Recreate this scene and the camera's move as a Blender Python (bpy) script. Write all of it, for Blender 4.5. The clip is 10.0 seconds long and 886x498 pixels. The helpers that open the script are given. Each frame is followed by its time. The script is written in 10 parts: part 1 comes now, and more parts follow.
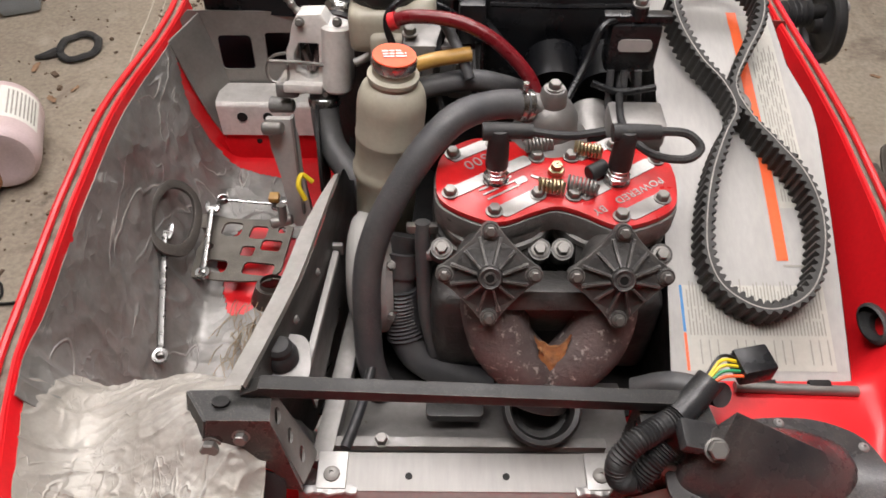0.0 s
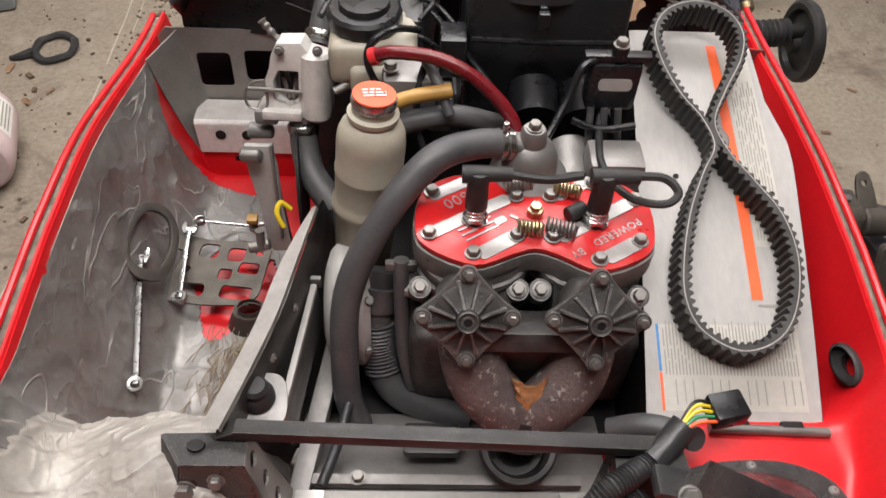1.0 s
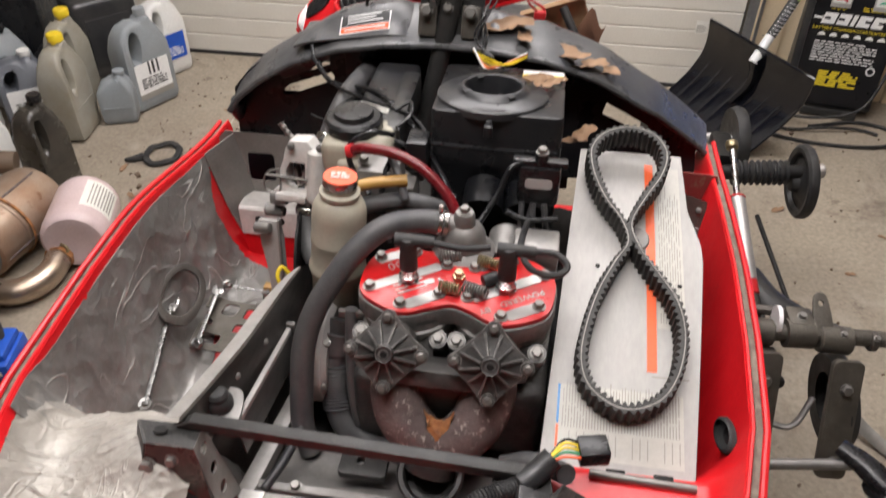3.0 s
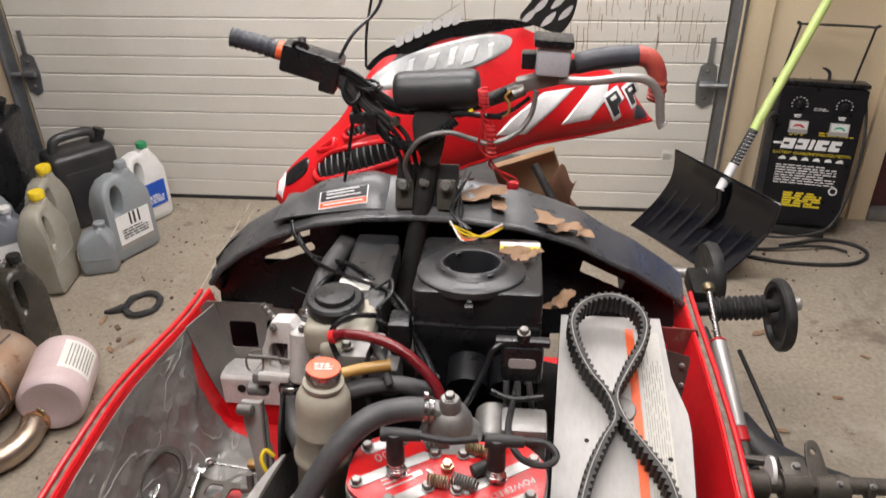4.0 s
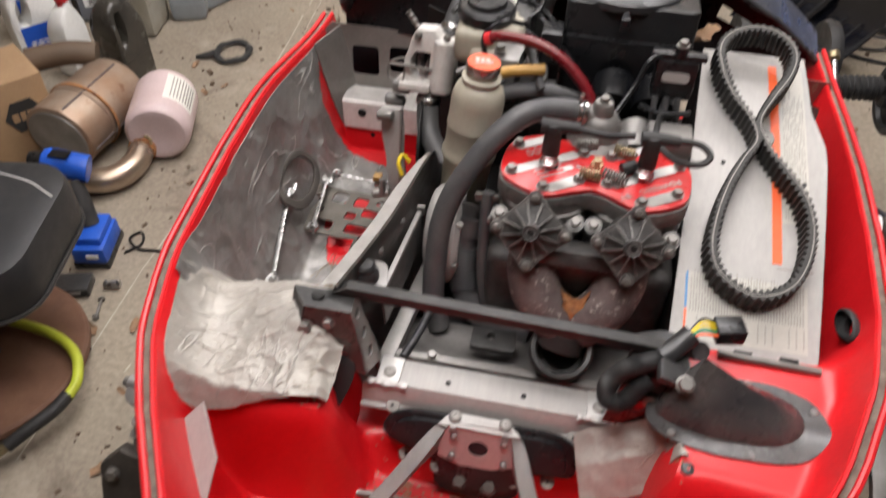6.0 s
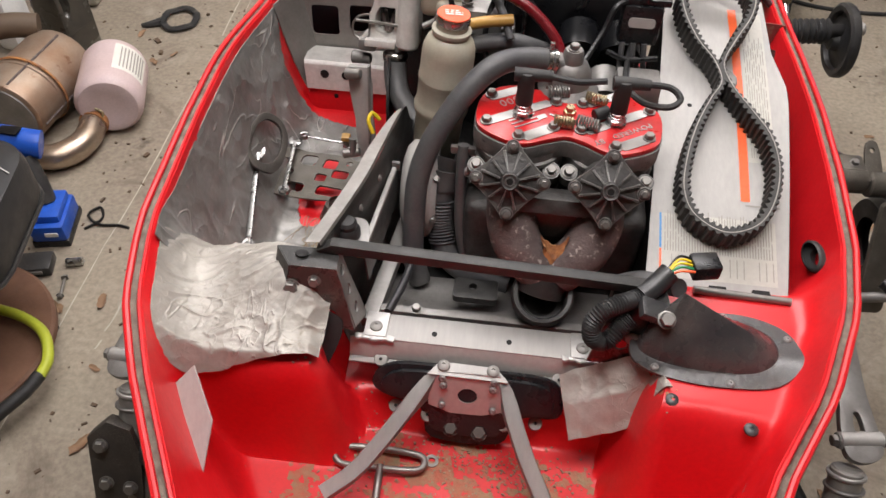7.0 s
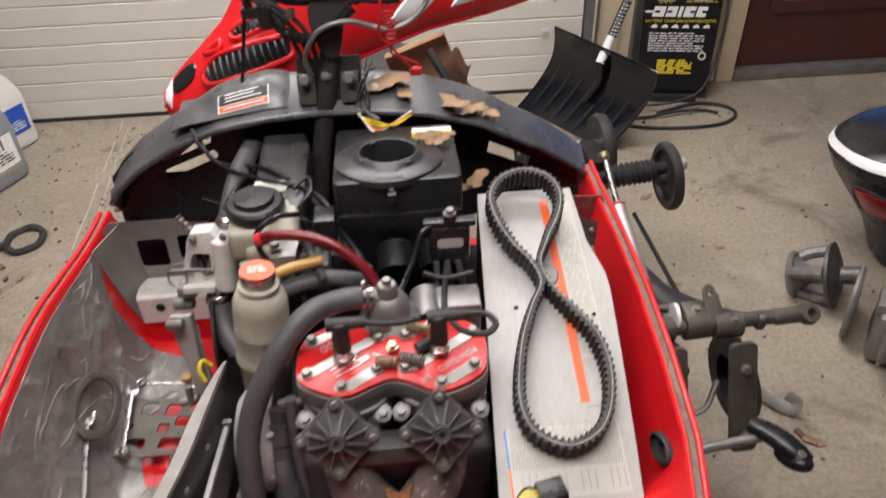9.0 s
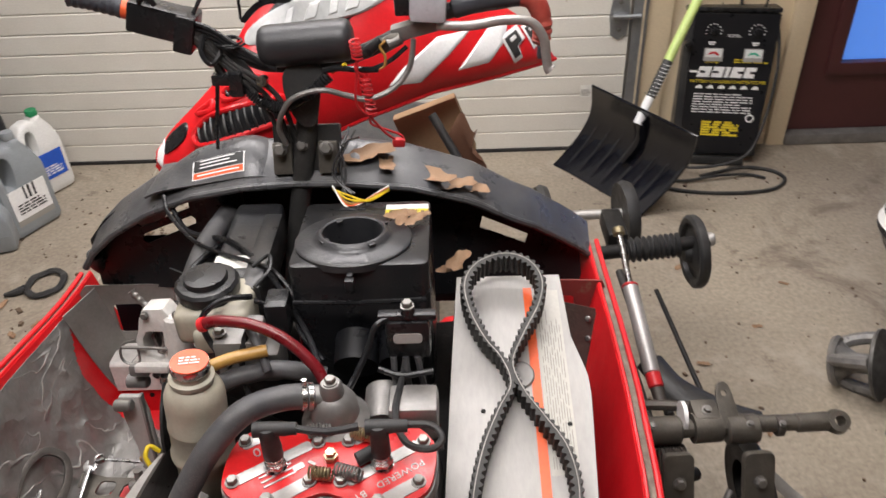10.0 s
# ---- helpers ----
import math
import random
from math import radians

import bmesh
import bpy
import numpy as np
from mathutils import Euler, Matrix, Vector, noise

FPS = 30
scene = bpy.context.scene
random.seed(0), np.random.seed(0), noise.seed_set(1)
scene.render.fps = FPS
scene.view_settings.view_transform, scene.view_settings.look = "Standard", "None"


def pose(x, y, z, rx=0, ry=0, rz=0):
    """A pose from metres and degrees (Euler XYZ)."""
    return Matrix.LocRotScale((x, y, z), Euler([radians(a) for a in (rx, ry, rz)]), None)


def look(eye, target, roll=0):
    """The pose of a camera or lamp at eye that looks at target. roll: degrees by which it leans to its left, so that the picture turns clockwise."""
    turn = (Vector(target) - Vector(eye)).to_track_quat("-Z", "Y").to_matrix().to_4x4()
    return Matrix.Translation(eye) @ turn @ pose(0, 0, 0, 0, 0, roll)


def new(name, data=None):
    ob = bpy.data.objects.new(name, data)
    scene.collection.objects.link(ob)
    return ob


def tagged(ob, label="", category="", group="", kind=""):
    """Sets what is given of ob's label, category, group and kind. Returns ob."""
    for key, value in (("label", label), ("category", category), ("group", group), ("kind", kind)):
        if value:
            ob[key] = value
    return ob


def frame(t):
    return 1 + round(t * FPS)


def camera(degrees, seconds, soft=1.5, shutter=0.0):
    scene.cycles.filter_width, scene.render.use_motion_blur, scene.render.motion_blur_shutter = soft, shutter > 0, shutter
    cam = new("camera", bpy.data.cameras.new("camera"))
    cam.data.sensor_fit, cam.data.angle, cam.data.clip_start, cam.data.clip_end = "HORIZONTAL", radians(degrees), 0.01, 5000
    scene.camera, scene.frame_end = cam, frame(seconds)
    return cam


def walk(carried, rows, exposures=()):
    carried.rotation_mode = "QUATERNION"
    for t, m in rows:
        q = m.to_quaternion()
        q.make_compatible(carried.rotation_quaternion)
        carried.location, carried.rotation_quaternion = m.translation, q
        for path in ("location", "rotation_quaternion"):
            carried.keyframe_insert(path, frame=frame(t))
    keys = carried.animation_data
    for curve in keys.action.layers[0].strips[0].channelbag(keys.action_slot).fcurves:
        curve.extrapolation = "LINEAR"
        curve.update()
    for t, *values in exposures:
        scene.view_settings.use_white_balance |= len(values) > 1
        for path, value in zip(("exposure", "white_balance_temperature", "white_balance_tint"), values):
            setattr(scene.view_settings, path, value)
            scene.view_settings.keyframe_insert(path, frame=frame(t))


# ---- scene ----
cam = camera(60.2, 10.0, shutter=0.4)
PATH = [
    (0, (0.204, 0.196, 1.355), (0.213, 1.523, -0.141), 0.8),
    (0.5, (0.212, 0.208, 1.356), (0.266, 1.512, -0.16), 1.5),
    (1, (0.205, 0.233, 1.386), (0.266, 1.544, -0.123), 3.1),
    (1.5, (0.361, 0.135, 1.396), (0.382, 1.501, -0.064), 5.6),
    (2, (0.386, 0.061, 1.423), (0.3, 1.44, -0.023), 4.8),
    (2.2, (0.388, 0.043, 1.42), (0.25, 1.438, -0.007), 3.7),
    (3.3, (0.404, 0.067, 1.489), (0.2, 1.667, 0.308), 0.1),
    (3.5, (0.405, 0.082, 1.511), (0.213, 1.719, 0.379), -0.3),
    (4, (0.394, 0.105, 1.542), (0.209, 1.811, 0.515), -1.1),
    (4.5, (0.385, 0.11, 1.549), (0.198, 1.851, 0.583), -1.4),
    (5, (0.382, 0.103, 1.548), (0.171, 1.832, 0.565), -1.3),
    (5.5, (0.355, 0.055, 1.503), (0.088, 1.659, 0.338), -0.7),
    (6, (0.261, -0.034, 1.447), (0.021, 1.361, 0.034), 1.7),
    (6.2, (0.234, -0.046, 1.442), (0.025, 1.304, -0.019), 1.8),
    (7.3, (0.229, -0.059, 1.443), (0.138, 1.292, -0.029), 2.2),
    (7.5, (0.228, -0.057, 1.451), (0.14, 1.305, -0.011), 1.6),
    (8, (0.235, -0.049, 1.47), (0.181, 1.375, 0.068), 0.3),
    (8.3, (0.256, -0.028, 1.48), (0.258, 1.438, 0.12), -0.2),
    (8.5, (0.267, -0.024, 1.479), (0.292, 1.464, 0.143), -0.9),
    (9, (0.343, 0.081, 1.538), (0.451, 1.639, 0.289), -1.7),
    (9.5, (0.421, 0.143, 1.544), (0.505, 1.743, 0.346), -2.5),
    (10, (0.476, 0.192, 1.527), (0.435, 1.823, 0.37), -2.5),
]
walk(cam, [(t, look(eye, target, roll)) for t, eye, target, roll in PATH])
# world and lamps --------------------------------------------------------------
sky = bpy.data.worlds.new("world")
scene.world = sky
sky.use_nodes = True
sky.node_tree.nodes["Background"].inputs[0].default_value = (0.1, 0.2, 0.45, 1)
sky.node_tree.nodes["Background"].inputs[1].default_value = 0.15
LAMPS = [(0.15, 2.1, 2.62, 0.6, 2.2, 54.0), (0.15, 0.5, 2.62, 0.6, 1.5, 30.0)]
for lx, ly, lz, lw, ll, power in LAMPS:
    data = bpy.data.lights.new("ceiling_lamp", "AREA")
    data.shape, data.size, data.size_y, data.energy, data.color = "RECTANGLE", ll, lw, power, (0.985, 0.95, 1.0)
    new("ceiling_lamp", data).matrix_basis = Matrix.Translation((lx, ly, lz))

# helpers of this scene ----------------------------------------------------
TAU = 2 * math.pi
WORLD_OF = {}


def V(*a):
    return Vector(a)


def thing(name, m, label, category, group="", kind=""):
    ob = new(name)
    ob.empty_display_size = 0.05
    if not isinstance(m, Matrix):
        m = Matrix.Translation(m)
    ob.matrix_basis = m
    WORLD_OF[ob] = m.copy()
    return tagged(ob, label, category, group, kind)


def mesh_of(bm, name, material, smooth=True, sharp=38):
    bmesh.ops.recalc_face_normals(bm, faces=bm.faces)
    for f in bm.faces:
        f.smooth = smooth
    me = bpy.data.meshes.new(name)
    bm.to_mesh(me)
    bm.free()
    if smooth:
        me.set_sharp_from_angle(angle=radians(sharp))
    me.materials.append(material)
    return me


def part(name, bm, material, parent, label="", world=True, m=None, smooth=True, sharp=38):
    """One mesh under a thing or a part; world: its vertices are in world metres."""
    me = bm if isinstance(bm, bpy.types.Mesh) else mesh_of(bm, name, material, smooth, sharp)
    ob = new(name, me)
    ob.parent = parent
    basis = m or Matrix()
    if world:
        ob.matrix_parent_inverse = WORLD_OF[parent].inverted()
        WORLD_OF[ob] = basis.copy()
    else:
        WORLD_OF[ob] = WORLD_OF[parent] @ basis
    ob.matrix_basis = basis
    if label:
        tagged(ob, label)
    return ob


def solo(name, bm, material, label, category, kind="", group="", m=None, smooth=True, sharp=38):
    """A thing that is one plain mesh."""
    me = bm if isinstance(bm, bpy.types.Mesh) else mesh_of(bm, name, material, smooth, sharp)
    ob = new(name, me)
    if m is not None:
        ob.matrix_basis = m
    WORLD_OF[ob] = ob.matrix_basis.copy()
    return tagged(ob, label, category, group, kind)


def B():
    return bmesh.new()


def frame_of(d, up=None):
    """A turn whose z goes along d."""
    d = Vector(d).normalized()
    u = Vector(up or ((0, 0, 1) if abs(d.z) < 0.9 else (0, 1, 0)))
    x = u.cross(d).normalized()
    y = d.cross(x)
    return Matrix((x, y, d)).transposed().to_4x4()


def box(bm, c, s, bevel=0.0, rot=None, seg=2):
    m = Matrix.Translation(c) @ (rot.to_4x4() if rot else Matrix()) @ Matrix.Diagonal((*s, 1))
    vs = bmesh.ops.create_cube(bm, size=1, matrix=m)["verts"]
    if bevel:
        es = list({e for v in vs for e in v.link_edges})
        bmesh.ops.bevel(bm, geom=es, offset=bevel, segments=seg, affect="EDGES", profile=0.6)
    return bm


def cyl(bm, p0, p1, r0, r1=None, seg=16, bevel=0.0):
    p0, p1 = Vector(p0), Vector(p1)
    r1 = r0 if r1 is None else r1
    L = (p1 - p0).length
    prof = [(0, 0), (r0, 0), (r1, L), (0, L)]
    if bevel:
        prof = [(0, 0), (r0 - bevel, 0), (r0, bevel), (r1, L - bevel), (r1 - bevel, L), (0, L)]
    return lathe(bm, prof, Matrix.Translation(p0) @ frame_of(p1 - p0), seg)


def lathe(bm, prof, m=None, seg=24, sx=1.0, sy=1.0):
    m = m or Matrix()
    rings = []
    for r, z in prof:
        if r <= 1e-6:
            rings.append([bm.verts.new(m @ V(0, 0, z))])
        else:
            rings.append([bm.verts.new(m @ V(r * sx * math.cos(TAU * i / seg), r * sy * math.sin(TAU * i / seg), z)) for i in range(seg)])
    for a, b in zip(rings, rings[1:]):
        for i in range(seg):
            j = (i + 1) % seg
            q = [a[i % len(a)], a[j % len(a)], b[j % len(b)], b[i % len(b)]]
            q = list(dict.fromkeys(q))
            if len(q) > 2:
                bm.faces.new(q)
    return bm


def spline(pts, res=6, closed=False):
    pts = [Vector(p) for p in pts]
    n = len(pts)
    out = []
    for i in range(n if closed else n - 1):
        if closed:
            a, b, c, d = pts[i - 1], pts[i], pts[(i + 1) % n], pts[(i + 2) % n]
        else:
            b, c = pts[i], pts[i + 1]
            a = pts[i - 1] if i else b * 2 - c
            d = pts[i + 2] if i + 2 < n else c * 2 - b
        for k in range(res):
            t = k / res
            out.append(0.5 * (2 * b + (c - a) * t + (2 * a - 5 * b + 4 * c - d) * t * t + (3 * b - a - 3 * c + d) * t**3))
    if not closed:
        out.append(pts[-1])
    return out


def tube(bm, pts, r, seg=10, res=6, closed=False, caps=True, flat=1.0, raw=False):
    """A round (or flattened) pipe along a smooth line; r: a number or a function of the way along (0 to 1)."""
    P = [Vector(p) for p in pts] if raw else spline(pts, res, closed)
    n = len(P)
    rad = r if callable(r) else (lambda u: r)
    up = None
    rings = []
    for i, p in enumerate(P):
        d = (P[(i + 1) % n] - P[i - 1]) if closed else (P[min(i + 1, n - 1)] - P[max(i - 1, 0)])
        d.normalize()
        if up is None:
            up = d.orthogonal().normalized() if abs(d.z) > 0.9 else V(0, 0, 1)
        up = (up - d * up.dot(d)).normalized()
        side = d.cross(up)
        q = rad(i / max(1, n - 1))
        rings.append([bm.verts.new(p + side * (q * math.cos(TAU * k / seg)) + up * (q * flat * math.sin(TAU * k / seg))) for k in range(seg)])
    pairs = list(zip(rings, rings[1:])) + ([(rings[-1], rings[0])] if closed else [])
    for a, b in pairs:
        for k in range(seg):
            j = (k + 1) % seg
            bm.faces.new((a[k], a[j], b[j], b[k]))
    if caps and not closed:
        bm.faces.new(rings[0])
        bm.faces.new(rings[-1])
    return bm


def ribbed(r, n, depth=0.12):
    """A radius for corrugated hose with n ribs."""
    return lambda u: r * (1 + depth * (0.5 + 0.5 * math.cos(TAU * n * u)) - depth)


def plate(bm, outline, thick, m=None, holes=(), bevel=0.0):
    """A flat sheet of a 2D outline with holes, thick along +z, laid by m."""
    m = m or Matrix()
    tmp = bmesh.new()
    edges = []
    for loop in (outline, *holes):
        vs = [tmp.verts.new((x, y, 0)) for x, y in loop]
        edges += [tmp.edges.new((vs[i], vs[(i + 1) % len(vs)])) for i in range(len(vs))]
    if holes:
        bmesh.ops.triangle_fill(tmp, edges=edges, use_beauty=True, normal=(0, 0, 1))
    else:
        tmp.faces.new(tmp.verts)
    bmesh.ops.recalc_face_normals(tmp, faces=tmp.faces)
    got = bmesh.ops.extrude_face_region(tmp, geom=list(tmp.faces))["geom"]
    bmesh.ops.translate(tmp, verts=[v for v in got if isinstance(v, bmesh.types.BMVert)], vec=(0, 0, thick))
    if bevel:
        bmesh.ops.recalc_face_normals(tmp, faces=tmp.faces)
        es = [e for e in tmp.edges if len(e.link_faces) == 2 and e.calc_face_angle(0) > 0.9]
        bmesh.ops.bevel(tmp, geom=es, offset=bevel, segments=2, affect="EDGES", profile=0.6)
    bmesh.ops.transform(tmp, matrix=m, verts=tmp.verts)
    me = bpy.data.meshes.new("tmp")
    tmp.to_mesh(me)
    tmp.free()
    bm.from_mesh(me)
    bpy.data.meshes.remove(me)
    return bm


def ring2d(cx, cy, rx, ry=None, n=16, turn=0.0):
    ry = rx if ry is None else ry
    return [(cx + rx * math.cos(TAU * i / n + turn), cy + ry * math.sin(TAU * i / n + turn)) for i in range(n)]


def rrect(cx, cy, w, h, r, n=4):
    out = []
    for k, (sx, sy) in enumerate(((1, 1), (-1, 1), (-1, -1), (1, -1))):
        for i in range(n + 1):
            a = (k + i / n) * math.pi / 2
            out.append((cx + sx * (w / 2 - r) + r * math.cos(a), cy + sy * (h / 2 - r) + r * math.sin(a)))
    return out


def smooth2d(pts, res=5):
    return [(p.x, p.y) for p in spline([(x, y, 0) for x, y in pts], res, closed=True)]


def sheet(bm, f, nu, nv, thick=0.0, keep=None):
    """A surface f(u, v) on a grid, thickened downwards."""
    vs = {}
    for i in range(nu + 1):
        for j in range(nv + 1):
            vs[i, j] = bm.verts.new(f(i / nu, j / nv))
    for i in range(nu):
        for j in range(nv):
            if keep is None or keep((i + 0.5) / nu, (j + 0.5) / nv):
                bm.faces.new((vs[i, j], vs[i + 1, j], vs[i + 1, j + 1], vs[i, j + 1]))
    loose = [v for v in bm.verts if not v.link_faces]
    bmesh.ops.delete(bm, geom=loose, context="VERTS")
    if thick:
        bmesh.ops.recalc_face_normals(bm, faces=bm.faces)
        bmesh.ops.solidify(bm, geom=list(bm.faces), thickness=thick)
    return bm


def sstep(a, b, x):
    t = min(1, max(0, (x - a) / (b - a)))
    return t * t * (3 - 2 * t)


def lerp_table(table, x):
    """Smooth look-up in rows of (x, value)."""
    if x <= table[0][0]:
        return table[0][1]
    for (a, p), (b, q) in zip(table, table[1:]):
        if x <= b:
            return p + (q - p) * (x - a) / (b - a)
    return table[-1][1]


def basis(o, x, y):
    """A pose with origin o, x axis along x and y axis near y."""
    x = Vector(x).normalized()
    z = x.cross(Vector(y)).normalized()
    y = z.cross(x)
    m = Matrix((x, y, z)).transposed().to_4x4()
    m.translation = o
    return m


def letters(text, size, depth=0.0004, spread=1.0):
    cu = bpy.data.curves.new("text", "FONT")
    cu.body, cu.size, cu.extrude, cu.align_x, cu.align_y, cu.space_character = text, size, depth, "CENTER", "CENTER", spread
    cu.resolution_u = 3
    ob = bpy.data.objects.new("text", cu)
    me = bpy.data.meshes.new_from_object(ob)
    bpy.data.objects.remove(ob)
    return me


def lettering(text, size, m, material, parent, depth=0.0004, spread=1.0, name="lettering"):
    me = letters(text, size, depth, spread)
    me.materials.append(material)
    me.transform(m)
    return part(name, me, material, parent)


def bars(bm, m, w, h, rows, fill=0.55, rng=None, words=6, depth=0.0005):
    """Rows of short bars that stand for print too small to read."""
    rng = rng or random.Random(4)
    for i in range(rows):
        y = h / 2 - (i + 0.5) * h / rows
        x = -w / 2
        end = w / 2 * (1 if i % 4 else 0.6)
        while x < end:
            L = min(rng.uniform(0.5, 1.6) * w / words, end - x)
            c = m @ V(x + L / 2, y, 0)
            box(bm, c, (L, h / rows * fill, depth), rot=m.to_3x3())
            x += L + w / words * 0.22
    return bm


# materials ------------------------------------------------------------------
def mat(name, base, rough=0.5, metal=0.0, second=None, amount=0.5, scale=8.0, fine=0.06, fine_scale=160.0, bump=0.08, bump_scale=120.0,
        rough_var=0.1, coat=0.0, spots=None, spot_scale=30.0, spot_at=0.62, stretch=None, spec=0.5, edge=None, edge_r=0.0016, dust=0.0):
    """A painted, plastic, metal or dusty surface: two scales of colour, a fine relief and uneven gloss."""
    m = bpy.data.materials.new(name)
    m.use_nodes = True
    nt = m.node_tree
    N, L = nt.nodes, nt.links
    bs = N["Principled BSDF"]
    co = N.new("ShaderNodeTexCoord").outputs["Object"]
    if stretch:
        mp = N.new("ShaderNodeMapping")
        mp.inputs["Scale"].default_value = stretch
        L.new(co, mp.inputs["Vector"])
        co = mp.outputs["Vector"]

    def noise_at(s, detail=4.0, r=0.6):
        n = N.new("ShaderNodeTexNoise")
        n.inputs["Scale"].default_value, n.inputs["Detail"].default_value, n.inputs["Roughness"].default_value = s, detail, r
        L.new(co, n.inputs["Vector"])
        return n.outputs["Fac"]

    def mix(fac, a, b, mode="MIX"):
        x = N.new("ShaderNodeMix")
        x.data_type, x.blend_type = "RGBA", mode
        if isinstance(fac, float):
            x.inputs["Factor"].default_value = fac
        else:
            L.new(fac, x.inputs["Factor"])
        for k, v in ((6, a), (7, b)):
            if isinstance(v, tuple):
                x.inputs[k].default_value = (*v, 1)
            else:
                L.new(v, x.inputs[k])
        return x.outputs[2]

    def ramp(fac, a, b, lo=0.0, hi=1.0):
        r = N.new("ShaderNodeMapRange")
        r.inputs[1].default_value, r.inputs[2].default_value, r.inputs[3].default_value, r.inputs[4].default_value = a, b, lo, hi
        L.new(fac, r.inputs[0])
        return r.outputs[0]

    big = noise_at(scale)
    second = second or tuple(c * 0.7 for c in base)
    col = mix(ramp(big, 0.35, 0.7, 0.0, amount), base, second)
    if fine:
        g = ramp(noise_at(fine_scale, 3), 0.3, 0.7, 1 - fine, 1 + fine)
        hs = N.new("ShaderNodeHueSaturation")
        L.new(col, hs.inputs["Color"])
        L.new(g, hs.inputs["Value"])
        col = hs.outputs["Color"]
    if spots:
        col = mix(ramp(noise_at(spot_scale, 6, 0.7), spot_at, spot_at + 0.08), col, spots)
    if dust:
        veil = N.new("ShaderNodeMath")
        veil.operation = "MULTIPLY"
        L.new(ramp(noise_at(700.0, 2), 0.5, 0.72, 0.0, dust), veil.inputs[0])
        L.new(ramp(noise_at(scale * 0.8, 5), 0.42, 0.62), veil.inputs[1])
        col = mix(veil.outputs[0], col, (0.3, 0.27, 0.22))
    # Edge highlights and wear painted in: lighter colour where the bevelled normal bends.
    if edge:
        bev, geo, dot, edge_lift = N.new("ShaderNodeBevel"), N.new("ShaderNodeNewGeometry"), N.new("ShaderNodeVectorMath"), N.new("ShaderNodeMath")
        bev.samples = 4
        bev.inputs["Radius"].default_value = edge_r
        dot.operation, edge_lift.operation = "DOT_PRODUCT", "MULTIPLY"
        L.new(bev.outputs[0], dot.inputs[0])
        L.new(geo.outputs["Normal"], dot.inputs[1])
        L.new(ramp(dot.outputs["Value"], 0.97, 0.82), edge_lift.inputs[0])
        L.new(ramp(noise_at(90.0, 4), 0.38, 0.56, 0.1, 0.9), edge_lift.inputs[1])
        col = mix(edge_lift.outputs[0], col, edge)
    L.new(col, bs.inputs["Base Color"])
    L.new(ramp(noise_at(scale * 2.3), 0.3, 0.7, max(0.02, rough - rough_var), min(1, rough + rough_var)), bs.inputs["Roughness"])
    bs.inputs["Metallic"].default_value = metal
    bs.inputs["Specular IOR Level"].default_value = spec
    if coat:
        bs.inputs["Coat Weight"].default_value, bs.inputs["Coat Roughness"].default_value = coat, 0.12
    if bump:
        b = N.new("ShaderNodeBump")
        b.inputs["Strength"].default_value, b.inputs["Distance"].default_value = bump, 0.004
        L.new(noise_at(bump_scale, 5), b.inputs["Height"])
        L.new(b.outputs["Normal"], bs.inputs["Normal"])
    return m


RED = mat("red_plastic", (0.63, 0.009, 0.014), 0.38, second=(0.5, 0.008, 0.012), scale=5, amount=0.5, bump=0.03, bump_scale=60, spots=(0.3, 0.09, 0.06), spot_scale=14, spot_at=0.7)
# Dusty red with the shade of the back corner mixed into the colour.
RED_DUSTY_SHADED = mat("red_dusty_shaded", (0.2, 0.03, 0.028), 0.5, second=(0.12, 0.045, 0.035), scale=7, amount=0.7, spots=(0.2, 0.14, 0.09), spot_scale=22, spot_at=0.6)
RED_PAINT = mat("red_paint", (0.55, 0.01, 0.012), 0.35, second=(0.4, 0.012, 0.012), scale=25, amount=0.5, spots=(0.18, 0.06, 0.05), spot_scale=70, spot_at=0.66, edge=(0.5, 0.3, 0.27), edge_r=0.0012)
FOIL = mat("foil_lining", (0.3, 0.292, 0.278), 0.5, 0.5, second=(0.18, 0.17, 0.158), scale=9, amount=0.9, bump=0.2, bump_scale=30, rough_var=0.16, spots=(0.17, 0.145, 0.115), spot_scale=14, spot_at=0.66)
FOIL_BRIGHT = mat("foil_bright", (0.4, 0.38, 0.345), 0.56, 0.3, second=(0.29, 0.266, 0.232), scale=10, amount=0.9, bump=0.4, bump_scale=34, rough_var=0.16, spots=(0.2, 0.165, 0.125), spot_scale=16, spot_at=0.64)
ALU = mat("brushed_aluminium", (0.46, 0.45, 0.435), 0.48, 0.6, second=(0.3, 0.285, 0.265), scale=6, amount=0.6, bump=0.05, bump_scale=300, spots=(0.3, 0.27, 0.22), spot_scale=40, spot_at=0.72)
ALU_SHEET = mat("aluminium_sheet", (0.4, 0.387, 0.368), 0.58, 0.15, second=(0.325, 0.312, 0.294), scale=5, amount=0.5, bump=0.04, bump_scale=240, stretch=(1, 0.15, 1))
ALU_DULL = mat("dull_aluminium", (0.27, 0.26, 0.25), 0.52, 0.6, second=(0.16, 0.15, 0.14), scale=14, amount=0.7, bump=0.2, bump_scale=90, spots=(0.15, 0.12, 0.09), spot_scale=50, spot_at=0.66)
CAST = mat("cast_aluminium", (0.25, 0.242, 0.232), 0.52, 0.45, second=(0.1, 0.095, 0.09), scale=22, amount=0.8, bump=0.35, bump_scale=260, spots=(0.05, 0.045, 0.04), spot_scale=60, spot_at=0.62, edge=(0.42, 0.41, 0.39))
CAST_BLACK = mat("blackish_casting", (0.1, 0.096, 0.092), 0.5, 0.45, second=(0.03, 0.028, 0.027), scale=22, amount=0.8, bump=0.35, bump_scale=260, edge=(0.22, 0.21, 0.2))
